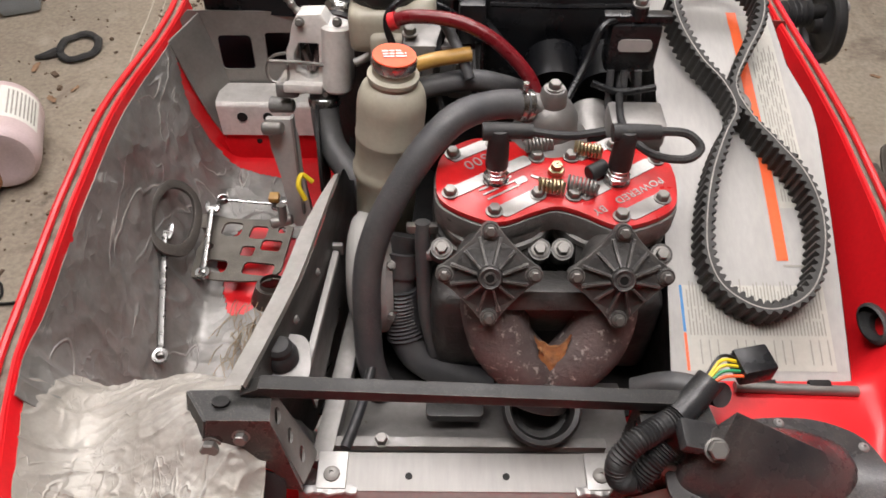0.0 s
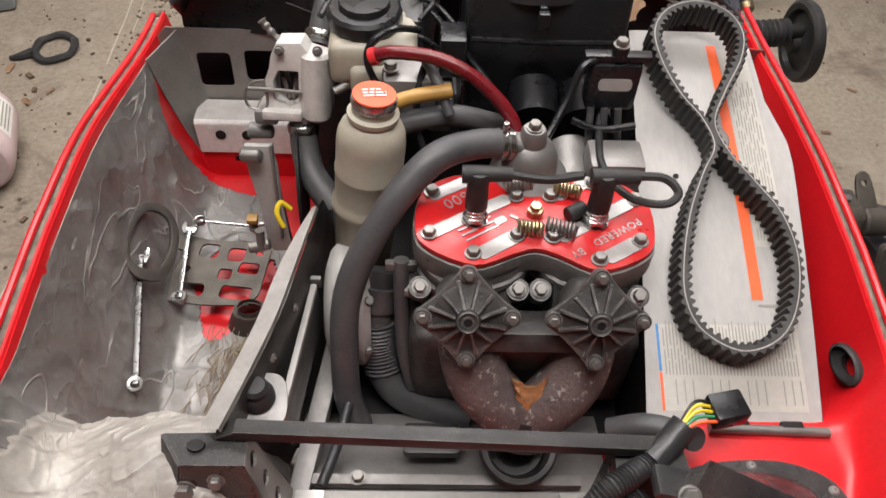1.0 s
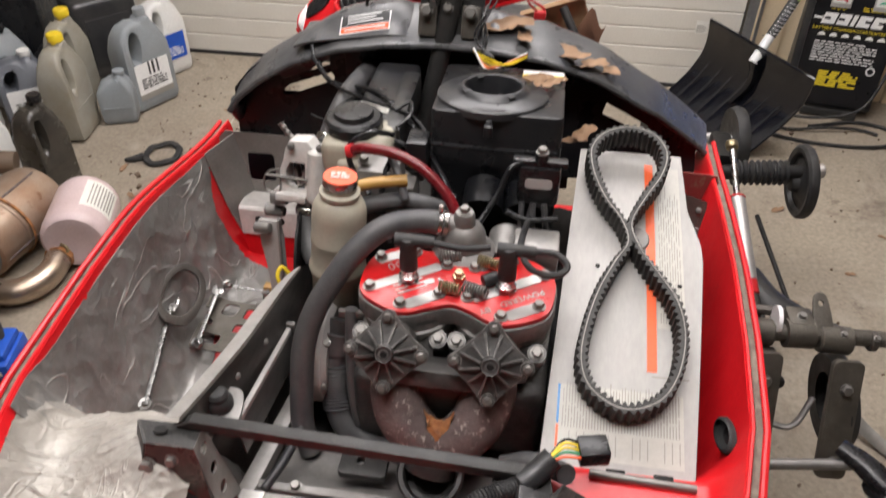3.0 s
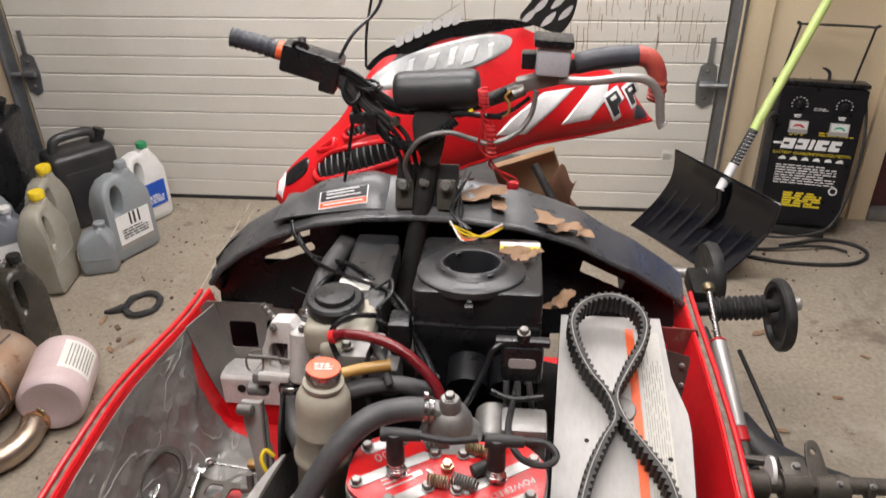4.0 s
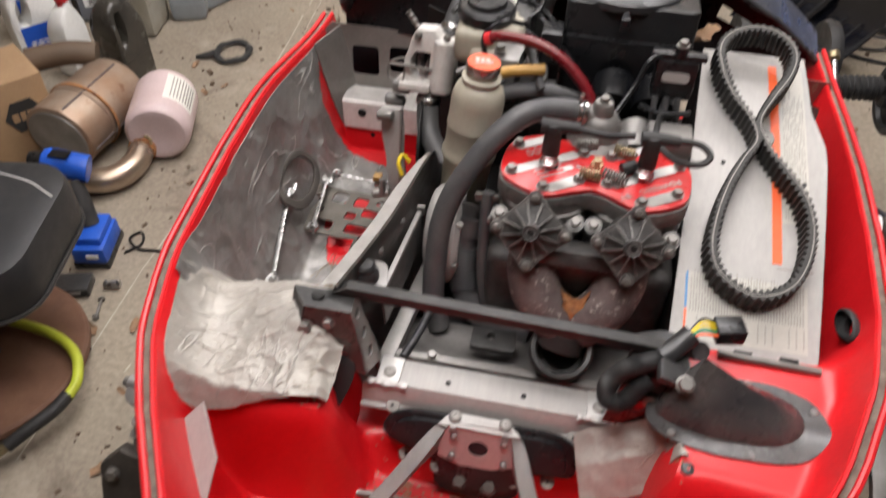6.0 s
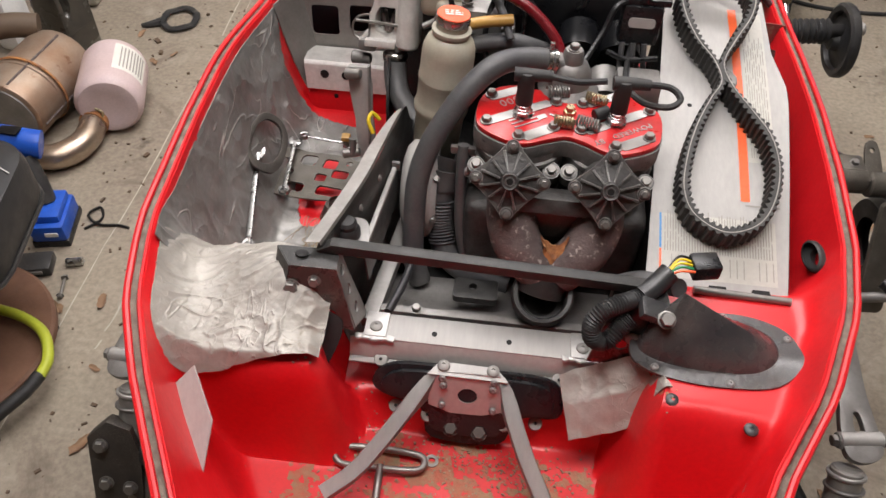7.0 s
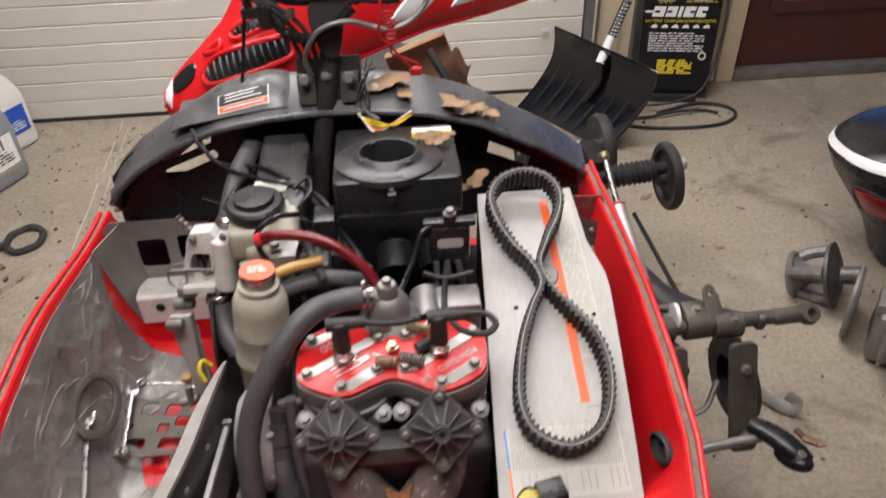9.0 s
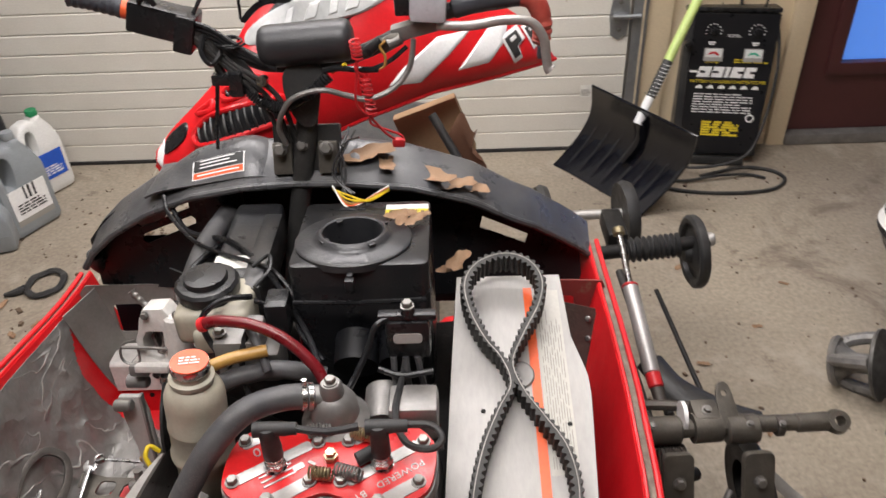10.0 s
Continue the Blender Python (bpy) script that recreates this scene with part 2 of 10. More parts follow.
OLIVE = mat("dull_plated_steel", (0.115, 0.104, 0.088), 0.5, 0.5, second=(0.055, 0.048, 0.04), scale=20, amount=0.8, bump=0.2, spots=(0.1, 0.065, 0.04), spot_scale=40, spot_at=0.64, edge=(0.26, 0.24, 0.2), dust=0.4)
CAST_LIGHT = mat("light_casting", (0.68, 0.66, 0.63), 0.55, 0.25, second=(0.48, 0.46, 0.43), scale=28, amount=0.7, bump=0.3, bump_scale=220, spots=(0.16, 0.14, 0.12), spot_scale=60, spot_at=0.68)
WRENCH = mat("satin_chrome", (0.34, 0.34, 0.33), 0.3, 1.0, second=(0.2, 0.19, 0.185), scale=40, amount=0.6, bump=0.0)
STICKER = mat("clear_yellowed_sticker", (0.47, 0.455, 0.405), 0.4, second=(0.4, 0.385, 0.34), scale=20, amount=0.6, bump=0.03)
STEEL = mat("steel", (0.25, 0.242, 0.228), 0.44, 0.7, second=(0.16, 0.145, 0.13), scale=40, amount=0.6, bump=0.1, bump_scale=200)
CHROME = mat("chrome", (0.5, 0.5, 0.49), 0.26, 1.0, second=(0.4, 0.39, 0.38), scale=30, amount=0.4, bump=0.02)
GREY_STEEL = mat("grey_steel_plate", (0.27, 0.258, 0.24), 0.52, 0.4, second=(0.19, 0.18, 0.165), scale=16, amount=0.6, bump=0.15, bump_scale=120)
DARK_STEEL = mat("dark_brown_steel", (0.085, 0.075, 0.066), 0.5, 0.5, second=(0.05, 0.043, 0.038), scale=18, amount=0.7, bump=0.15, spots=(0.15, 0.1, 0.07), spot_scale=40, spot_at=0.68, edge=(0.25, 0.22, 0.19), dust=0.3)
FLANGE = mat("worn_pale_flange", (0.56, 0.545, 0.515), 0.5, 0.2, second=(0.4, 0.385, 0.355), scale=30, amount=0.8, bump=0.1, spots=(0.2, 0.17, 0.13), spot_scale=60, spot_at=0.68)
WALL_STEEL = mat("scuffed_dark_steel", (0.095, 0.093, 0.092), 0.36, 0.6, second=(0.2, 0.193, 0.185), scale=16, amount=0.9, bump=0.15, spots=(0.3, 0.28, 0.25), spot_scale=55, spot_at=0.7, stretch=(1, 0.5, 1), dust=0.5)
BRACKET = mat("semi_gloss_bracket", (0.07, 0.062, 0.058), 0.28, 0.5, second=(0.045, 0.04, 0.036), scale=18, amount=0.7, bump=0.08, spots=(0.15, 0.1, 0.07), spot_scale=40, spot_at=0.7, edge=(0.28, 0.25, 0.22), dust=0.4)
BELT = mat("worn_belt_rubber", (0.04, 0.039, 0.038), 0.6, spec=0.3, second=(0.075, 0.072, 0.068), scale=25, amount=0.8, bump=0.15, bump_scale=240)
BELT_CORD = mat("frayed_belt_cord", (0.36, 0.34, 0.31), 0.8, second=(0.22, 0.21, 0.195), scale=50, amount=0.8, bump=0.2)
CAST_DARK = mat("dark_casting", (0.13, 0.125, 0.118), 0.46, 0.45, second=(0.045, 0.042, 0.04), scale=40, amount=0.9, bump=0.14, bump_scale=300, edge=(0.4, 0.39, 0.37))
RUBBER = mat("black_rubber", (0.018, 0.018, 0.019), 0.55, spec=0.35, second=(0.045, 0.044, 0.042), scale=18, amount=0.7, bump=0.12, bump_scale=240, dust=0.12)
HOSE = mat("dusty_rubber_hose", (0.052, 0.052, 0.056), 0.48, spec=0.45, second=(0.1, 0.098, 0.095), scale=14, amount=0.8, bump=0.1, bump_scale=200, spots=(0.11, 0.1, 0.09), spot_scale=50, spot_at=0.7, dust=0.2)
BLACK = mat("black_plastic", (0.007, 0.0075, 0.009), 0.3, spec=0.35, second=(0.02, 0.02, 0.021), scale=10, amount=0.7, bump=0.1, bump_scale=300, spots=(0.07, 0.065, 0.055), spot_scale=45, spot_at=0.7, dust=0.1)
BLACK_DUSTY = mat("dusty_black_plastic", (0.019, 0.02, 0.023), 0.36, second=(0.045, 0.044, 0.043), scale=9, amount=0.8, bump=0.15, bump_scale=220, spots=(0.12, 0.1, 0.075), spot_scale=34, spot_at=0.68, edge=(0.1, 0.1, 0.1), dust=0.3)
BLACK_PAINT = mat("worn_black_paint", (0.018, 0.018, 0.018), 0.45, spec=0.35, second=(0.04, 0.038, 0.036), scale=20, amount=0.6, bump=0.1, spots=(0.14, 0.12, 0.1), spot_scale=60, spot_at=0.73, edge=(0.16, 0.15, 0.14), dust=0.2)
RUST = mat("rusty_manifold", (0.16, 0.125, 0.118), 0.62, 0.3, second=(0.075, 0.058, 0.056), scale=26, amount=0.9, bump=0.5, bump_scale=220, spots=(0.4, 0.36, 0.33), spot_scale=95, spot_at=0.57)
RUST_ORANGE = mat("orange_rust", (0.5, 0.22, 0.07), 0.85, 0.0, second=(0.13, 0.06, 0.04), scale=48, amount=1.0, bump=0.5, bump_scale=220)
MUFFLER = mat("heat_stained_steel", (0.42, 0.34, 0.27), 0.5, 0.7, second=(0.3, 0.17, 0.1), scale=7, amount=0.85, bump=0.15, spots=(0.2, 0.09, 0.045), spot_scale=18, spot_at=0.62)
PIPE = mat("exhaust_pipe_steel", (0.5, 0.42, 0.34), 0.34, 0.9, second=(0.33, 0.24, 0.17), scale=12, amount=0.7, bump=0.06)
BOTTLE = mat("yellowed_plastic", (0.4, 0.376, 0.305), 0.42, second=(0.3, 0.265, 0.195), scale=10, amount=0.7, bump=0.05, spots=(0.2, 0.17, 0.11), spot_scale=26, spot_at=0.68)
ORANGE_CAP = mat("orange_label", (0.85, 0.13, 0.06), 0.4, second=(0.75, 0.1, 0.05), scale=30, amount=0.4, bump=0.03)
WINE = mat("dark_red_hose", (0.13, 0.006, 0.01), 0.3, second=(0.16, 0.006, 0.01), scale=30, amount=0.5, bump=0.03)
AMBER = mat("amber_hose", (0.42, 0.24, 0.06), 0.4, second=(0.3, 0.16, 0.04), scale=30, amount=0.6, bump=0.05)
YELLOW = mat("yellow_plastic", (0.75, 0.55, 0.02), 0.42, second=(0.6, 0.42, 0.02), scale=30, amount=0.4, bump=0.03)
LIME = mat("lime_hose", (0.46, 0.52, 0.04), 0.45, second=(0.36, 0.4, 0.04), scale=30, amount=0.5, bump=0.05)
GREEN_CAP = mat("green_plastic", (0.02, 0.24, 0.09), 0.42, bump=0.03)
RED_CAP = mat("red_cap_plastic", (0.55, 0.02, 0.025), 0.42, bump=0.03)
BLUE = mat("blue_plastic", (0.012, 0.09, 0.5), 0.4, second=(0.01, 0.06, 0.36), scale=30, amount=0.5, bump=0.06)
GREY_JUG = mat("grey_jug_plastic", (0.25, 0.275, 0.29), 0.45, second=(0.2, 0.21, 0.215), scale=9, amount=0.6, bump=0.04)
BEIGE_JUG = mat("oily_beige_jug", (0.31, 0.3, 0.26), 0.38, second=(0.22, 0.19, 0.13), scale=10, amount=0.7, bump=0.05)
WHITE_JUG = mat("white_jug_plastic", (0.7, 0.7, 0.68), 0.42, second=(0.55, 0.54, 0.5), scale=9, amount=0.5, bump=0.04)
PINK_JAR = mat("pinkish_plastic", (0.6, 0.48, 0.48), 0.42, second=(0.5, 0.38, 0.37), scale=8, amount=0.6, bump=0.04, spots=(0.3, 0.17, 0.13), spot_scale=12, spot_at=0.66)
NAVY = mat("dark_navy_plastic", (0.012, 0.014, 0.022), 0.4, second=(0.02, 0.022, 0.03), scale=8, amount=0.6, bump=0.05)
VENT = mat("dusty_vent_plastic", (0.026, 0.025, 0.027), 0.28, second=(0.08, 0.072, 0.068), scale=14, amount=0.8, bump=0.1, bump_scale=160, spots=(0.16, 0.13, 0.1), spot_scale=30, spot_at=0.68, edge=(0.14, 0.13, 0.12), dust=0.25)
LABEL = mat("paper_label", (0.75, 0.74, 0.69), 0.55, second=(0.62, 0.6, 0.54), scale=25, amount=0.5, bump=0.03)
LABEL_WHITE = mat("white_vinyl", (0.82, 0.82, 0.81), 0.4, second=(0.72, 0.72, 0.71), scale=30, amount=0.4, bump=0.02)
# Scuffed black plastic, its base lifted grey-blue to carry the console's sheen.
CONSOLE = mat("scuffed_console_sheen", (0.04, 0.042, 0.047), 0.34, second=(0.085, 0.085, 0.086), scale=11, amount=0.9, bump=0.14, bump_scale=200, rough_var=0.14, spots=(0.15, 0.135, 0.11), spot_scale=30, spot_at=0.67, edge=(0.2, 0.2, 0.2), dust=0.35)
GRIP = mat("blue_black_grip_rubber", (0.03, 0.034, 0.044), 0.5, second=(0.055, 0.058, 0.066), scale=30, amount=0.8, bump=0.2, bump_scale=300)
HOOK_RED = mat("faded_red_rubber", (0.42, 0.06, 0.045), 0.5, second=(0.5, 0.11, 0.08), scale=40, amount=0.7, bump=0.1)
INK = mat("black_ink", (0.03, 0.03, 0.03), 0.5, bump=0.0, fine=0.0)
INK_GREY = mat("grey_ink", (0.31, 0.295, 0.265), 0.55, bump=0.0, fine=0.0)
ORANGE_STRIPE = mat("orange_ink", (0.85, 0.13, 0.035), 0.42, bump=0.02)
BLUE_INK = mat("blue_ink", (0.05, 0.22, 0.5), 0.45, bump=0.0)
YELLOW_INK = mat("yellow_ink", (0.75, 0.58, 0.03), 0.45, bump=0.0)
DIRT = mat("sandy_dirt", (0.3, 0.24, 0.16), 0.9, second=(0.16, 0.11, 0.07), scale=60, amount=0.8)
GRIT = mat("dark_grit", (0.09, 0.065, 0.045), 0.9, second=(0.16, 0.1, 0.06), scale=20, amount=0.8)
LEAF = mat("dry_leaf", (0.27, 0.17, 0.1), 0.8, second=(0.2, 0.11, 0.06), scale=30, amount=0.8, bump=0.3, bump_scale=150)
BRASS = mat("brass_spring", (0.42, 0.36, 0.23), 0.32, 0.9, second=(0.35, 0.27, 0.13), scale=60, amount=0.5)
CARD = mat("brown_cardboard", (0.34, 0.22, 0.12), 0.85, second=(0.26, 0.16, 0.09), scale=9, amount=0.6, bump=0.08)
WOOD_TAN = mat("tan_painted_wood", (0.72, 0.59, 0.43), 0.6, second=(0.62, 0.48, 0.33), scale=4, amount=0.6, bump=0.08, stretch=(3, 3, 0.3))
BOARD = mat("reddish_board", (0.17, 0.085, 0.05), 0.7, second=(0.11, 0.05, 0.03), scale=14, amount=0.7, bump=0.12)
VINYL = mat("black_vinyl", (0.02, 0.021, 0.023), 0.42, second=(0.034, 0.034, 0.036), scale=14, amount=0.6, bump=0.2, bump_scale=260)
GALV = mat("galvanised_steel", (0.36, 0.37, 0.38), 0.45, 0.8, second=(0.25, 0.26, 0.27), scale=25, amount=0.7, bump=0.08)
POLE_GREEN = mat("lime_pole_paint", (0.52, 0.66, 0.22), 0.38, second=(0.45, 0.58, 0.18), scale=14, amount=0.4, bump=0.03)
POLE_WHITE = mat("white_pole_paint", (0.75, 0.76, 0.76), 0.35, second=(0.65, 0.66, 0.66), scale=14, amount=0.4, bump=0.03)
TAIL_RED = mat("red_lens", (0.4, 0.006, 0.015), 0.2, second=(0.3, 0.004, 0.01), scale=20, amount=0.4, bump=0.02)
METER = mat("meter_face", (0.72, 0.74, 0.72), 0.4, bump=0.0)
METER_GREEN = mat("meter_green", (0.05, 0.4, 0.26), 0.4, bump=0.0)
# Near-black, also paints in the shade of holes and of the deep bay.
DARK = mat("near_black", (0.008, 0.0075, 0.0075), 0.6, 0.0, spec=0.25, second=(0.016, 0.015, 0.014), scale=16, amount=0.7, bump=0.3, bump_scale=100)


def glass(name, color, rough=0.05):
    m = bpy.data.materials.new(name)
    m.use_nodes = True
    bs = m.node_tree.nodes["Principled BSDF"]
    bs.inputs["Base Color"].default_value = (*color, 1)
    bs.inputs["Roughness"].default_value, bs.inputs["IOR"].default_value, bs.inputs["Transmission Weight"].default_value = rough, 1.45, 1.0
    return m


def film():
    """Thin clear plastic: mostly see-through, with a faint gloss."""
    m = bpy.data.materials.new("clear_plastic")
    m.use_nodes = True
    nt = m.node_tree
    N, L = nt.nodes, nt.links
    N.remove(N["Principled BSDF"])
    t, g, x, f = N.new("ShaderNodeBsdfTransparent"), N.new("ShaderNodeBsdfGlossy"), N.new("ShaderNodeMixShader"), N.new("ShaderNodeFresnel")
    t.inputs[0].default_value = (0.9, 0.91, 0.9, 1)
    g.inputs["Roughness"].default_value = 0.08
    f.inputs[0].default_value = 1.3
    L.new(f.outputs[0], x.inputs[0])
    L.new(t.outputs[0], x.inputs[1])
    L.new(g.outputs[0], x.inputs[2])
    L.new(x.outputs[0], N["Material Output"].inputs[0])
    return m


CLEAR = film()
PANE = glass("window_glass", (0.9, 0.93, 0.97), 0.02)


def foil(m, scale, strength, width=0.03, cut=0.5, shine=0.9, facets=20.0, dents=0.006):
    """Adds thin folded creases, their glints painted in pale here and there, and flat crumpled facets to a foil."""
    nt = m.node_tree
    N, L = nt.nodes, nt.links
    bs = N["Principled BSDF"]
    co = N.new("ShaderNodeTexCoord").outputs["Object"]

    def noise_of(s, detail=3.0):
        n = N.new("ShaderNodeTexNoise")
        n.inputs["Scale"].default_value, n.inputs["Detail"].default_value = s, detail
        L.new(co, n.inputs["Vector"])
        return n

    def span(src, a, b, lo, hi):
        r = N.new("ShaderNodeMapRange")
        r.inputs[1].default_value, r.inputs[2].default_value, r.inputs[3].default_value, r.inputs[4].default_value = a, b, lo, hi
        L.new(src, r.inputs[0])
        return r.outputs[0]

    def times(p, q):
        x = N.new("ShaderNodeMath")
        x.operation = "MULTIPLY"
        L.new(p, x.inputs[0])
        L.new(q, x.inputs[1])
        return x.outputs[0]

    def folds(s, w):
        """Thin wrinkles that run mostly one way, where a drawn-out noise crosses its middle."""
        mp = N.new("ShaderNodeMapping")
        mp.inputs["Rotation"].default_value = (0.5, 0.35, 0.7 + s)
        mp.inputs["Scale"].default_value = (1.0, 0.42, 0.8)
        L.new(co, mp.inputs["Vector"])
        n = N.new("ShaderNodeTexNoise")
        n.inputs["Scale"].default_value, n.inputs["Detail"].default_value, n.inputs["Roughness"].default_value, n.inputs["Distortion"].default_value = s, 2.5, 0.5, 0.5
        L.new(mp.outputs["Vector"], n.inputs["Vector"])
        away = N.new("ShaderNodeMath")
        away.operation = "SUBTRACT"
        away.inputs[1].default_value = 0.5
        L.new(n.outputs["Fac"], away.inputs[0])
        size = N.new("ShaderNodeMath")
        size.operation = "ABSOLUTE"
        L.new(away.outputs[0], size.inputs[0])
        return span(size.outputs[0], 0.0, w, 1.0, 0.0)

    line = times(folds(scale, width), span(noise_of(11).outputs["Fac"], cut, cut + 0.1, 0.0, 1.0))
    small = times(folds(scale * 2.7, width * 1.6), span(noise_of(14).outputs["Fac"], 0.45, 0.65, 0.0, 0.35))
    add = N.new("ShaderNodeMath")
    L.new(line, add.inputs[0])
    L.new(small, add.inputs[1])
    warp = N.new("ShaderNodeMix")
    warp.data_type, warp.blend_type = "RGBA", "LINEAR_LIGHT"
    warp.inputs["Factor"].default_value = 0.05
    L.new(co, warp.inputs[6])
    L.new(noise_of(12).outputs["Color"], warp.inputs[7])
    cell = N.new("ShaderNodeTexVoronoi")
    cell.inputs["Scale"].default_value = facets
    L.new(warp.outputs[2], cell.inputs["Vector"])
    dent = N.new("ShaderNodeBump")
    dent.inputs["Strength"].default_value, dent.inputs["Distance"].default_value = 0.9, dents
    L.new(cell.outputs["Distance"], dent.inputs["Height"])
    L.new(bs.inputs["Normal"].links[0].from_socket, dent.inputs["Normal"])
    b = N.new("ShaderNodeBump")
    b.inputs["Strength"].default_value, b.inputs["Distance"].default_value = strength, 0.004
    L.new(add.outputs[0], b.inputs["Height"])
    L.new(dent.outputs["Normal"], b.inputs["Normal"])
    L.new(b.outputs["Normal"], bs.inputs["Normal"])
    # Pale colour along the creases stands in for the glints they catch.
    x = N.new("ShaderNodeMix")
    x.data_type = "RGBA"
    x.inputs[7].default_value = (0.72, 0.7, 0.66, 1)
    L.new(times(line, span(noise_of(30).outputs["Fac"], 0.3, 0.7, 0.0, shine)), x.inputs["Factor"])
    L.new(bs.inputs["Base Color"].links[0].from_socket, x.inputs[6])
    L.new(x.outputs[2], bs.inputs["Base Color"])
    return m


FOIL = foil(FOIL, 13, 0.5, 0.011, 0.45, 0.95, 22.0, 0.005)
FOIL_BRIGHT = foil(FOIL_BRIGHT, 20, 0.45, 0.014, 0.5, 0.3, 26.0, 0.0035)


def concrete():
    """Worn garage concrete: tan-grey, blotched, with oil stains, fine grit and hairline cracks."""
    m = mat("concrete", (0.315, 0.27, 0.208), 0.66, second=(0.19, 0.155, 0.12), scale=1.6, amount=0.85, fine=0.2, fine_scale=75, bump=0.12, bump_scale=45,
            spots=(0.11, 0.085, 0.065), spot_scale=5.5, spot_at=0.63, rough_var=0.15)
    nt = m.node_tree
    N, L = nt.nodes, nt.links
    bs = N["Principled BSDF"]
    src = bs.inputs["Base Color"].links[0].from_socket
    co = N.new("ShaderNodeTexCoord").outputs["Object"]
    n = N.new("ShaderNodeTexNoise")
    n.inputs["Scale"].default_value, n.inputs["Detail"].default_value, n.inputs["Roughness"].default_value = 3.2, 8, 0.75
    L.new(co, n.inputs["Vector"])
    r = N.new("ShaderNodeMapRange")
    r.inputs[1].default_value, r.inputs[2].default_value = 0.52, 0.72
    L.new(n.outputs["Fac"], r.inputs[0])
    x = N.new("ShaderNodeMix")
    x.data_type = "RGBA"
    L.new(r.outputs[0], x.inputs["Factor"])
    L.new(src, x.inputs[6])
    x.inputs[7].default_value = (0.4, 0.35, 0.28, 1)
    n = N.new("ShaderNodeTexNoise")
    n.inputs["Scale"].default_value, n.inputs["Detail"].default_value, n.inputs["Roughness"].default_value, n.inputs["Distortion"].default_value = 2.1, 9, 0.68, 1.2
    L.new(co, n.inputs["Vector"])
    r = N.new("ShaderNodeMapRange")
    r.inputs[1].default_value, r.inputs[2].default_value, r.inputs[4].default_value = 0.55, 0.66, 0.85
    L.new(n.outputs["Fac"], r.inputs[0])
    y = N.new("ShaderNodeMix")
    y.data_type = "RGBA"
    L.new(r.outputs[0], y.inputs["Factor"])
    L.new(x.outputs[2], y.inputs[6])
    y.inputs[7].default_value = (0.14, 0.108, 0.082, 1)
    L.new(y.outputs[2], bs.inputs["Base Color"])
    return m


CONCRETE = concrete()
DOOR_WHITE = mat("cream_door_paint", (0.69, 0.665, 0.605), 0.5, second=(0.6, 0.565, 0.495), scale=2.5, amount=0.7, bump=0.04, bump_scale=80, spots=(0.3, 0.25, 0.18), spot_scale=30, spot_at=0.76)
WALL = mat("tan_wall_paint", (0.7, 0.58, 0.4), 0.65, second=(0.63, 0.51, 0.34), scale=2.0, amount=0.6, bump=0.06, bump_scale=120)
CEILING = mat("white_ceiling", (0.66, 0.64, 0.6), 0.8, second=(0.62, 0.6, 0.55), scale=2, amount=0.5)
WALL_DARK = mat("unseen_dark_wall", (0.2, 0.155, 0.11), 0.7, second=(0.14, 0.105, 0.075), scale=3, amount=0.7, bump=0.08)
BROWN_DOOR = mat("maroon_door_paint", (0.075, 0.022, 0.022), 0.4, second=(0.055, 0.017, 0.017), scale=3, amount=0.6, bump=0.05)


def glow(name, color, strength):
    m = bpy.data.materials.new(name)
    m.use_nodes = True
    bs = m.node_tree.nodes["Principled BSDF"]
    bs.inputs["Base Color"].default_value = (*color, 1)
    bs.inputs["Emission Color"].default_value, bs.inputs["Emission Strength"].default_value = (*color, 1), strength
    return m


LAMP_GLOW = glow("lamp_diffuser", (1.0, 0.93, 0.82), 6.0)
DUSK = glow("dusk_outside", (0.1, 0.26, 0.75), 0.9)


def hex_bolt_mesh(name, r, h, washer, material):
    bm = B()
    lathe(bm, [(0, 0), (washer, 0), (washer, h * 0.2), (r * 1.06, h * 0.24)], seg=14)
    lathe(bm, [(r * 1.06, h * 0.2), (r * 1.06, h * 0.85), (r * 0.9, h), (0, h)], seg=6)
    return mesh_of(bm, name, material, sharp=30)


def rivet_mesh(name, r, h, material):
    bm = B()
    lathe(bm, [(r, 0), (r * 0.95, h * 0.5), (r * 0.6, h), (r * 0.28, h * 1.02), (r * 0.22, h * 0.6), (0, h * 0.6)], seg=12)
    return mesh_of(bm, name, material)


BOLT = hex_bolt_mesh("bolt", 0.0062, 0.008, 0.0088, STEEL)
BOLT_SMALL = hex_bolt_mesh("bolt", 0.0045, 0.006, 0.0062, STEEL)
BOLT_BIG = hex_bolt_mesh("bolt", 0.0085, 0.009, 0.011, STEEL)
RIVET = rivet_mesh("rivet", 0.0052, 0.003, ALU_DULL)
BOLT_BLACK = BOLT_BIG.copy()
BOLT_BLACK.materials.clear()
BOLT_BLACK.materials.append(DARK_STEEL)
BOLT_DULL = BOLT.copy()
BOLT_DULL.materials.clear()
BOLT_DULL.materials.append(GREY_STEEL)
RIVET_BIG = rivet_mesh("rivet", 0.0085, 0.004, GREY_STEEL)
PLUG_BLACK = rivet_mesh("plastic_plug", 0.0085, 0.004, BLACK_DUSTY)


def stud(me, p, n, parent, name=None, label=""):
    m = frame_of(n)
    m.translation = p
    return part(name or me.name.split(".")[0], me, None, parent, label, m=m)

# the garage -------------------------------------------------------------------
def slab(name, lo, hi, material, label, category):
    c = [(a + b) / 2 for a, b in zip(lo, hi)]
    s = [b - a for a, b in zip(lo, hi)]
    return solo(name, box(B(), c, s), material, label, category, "structure", smooth=False)


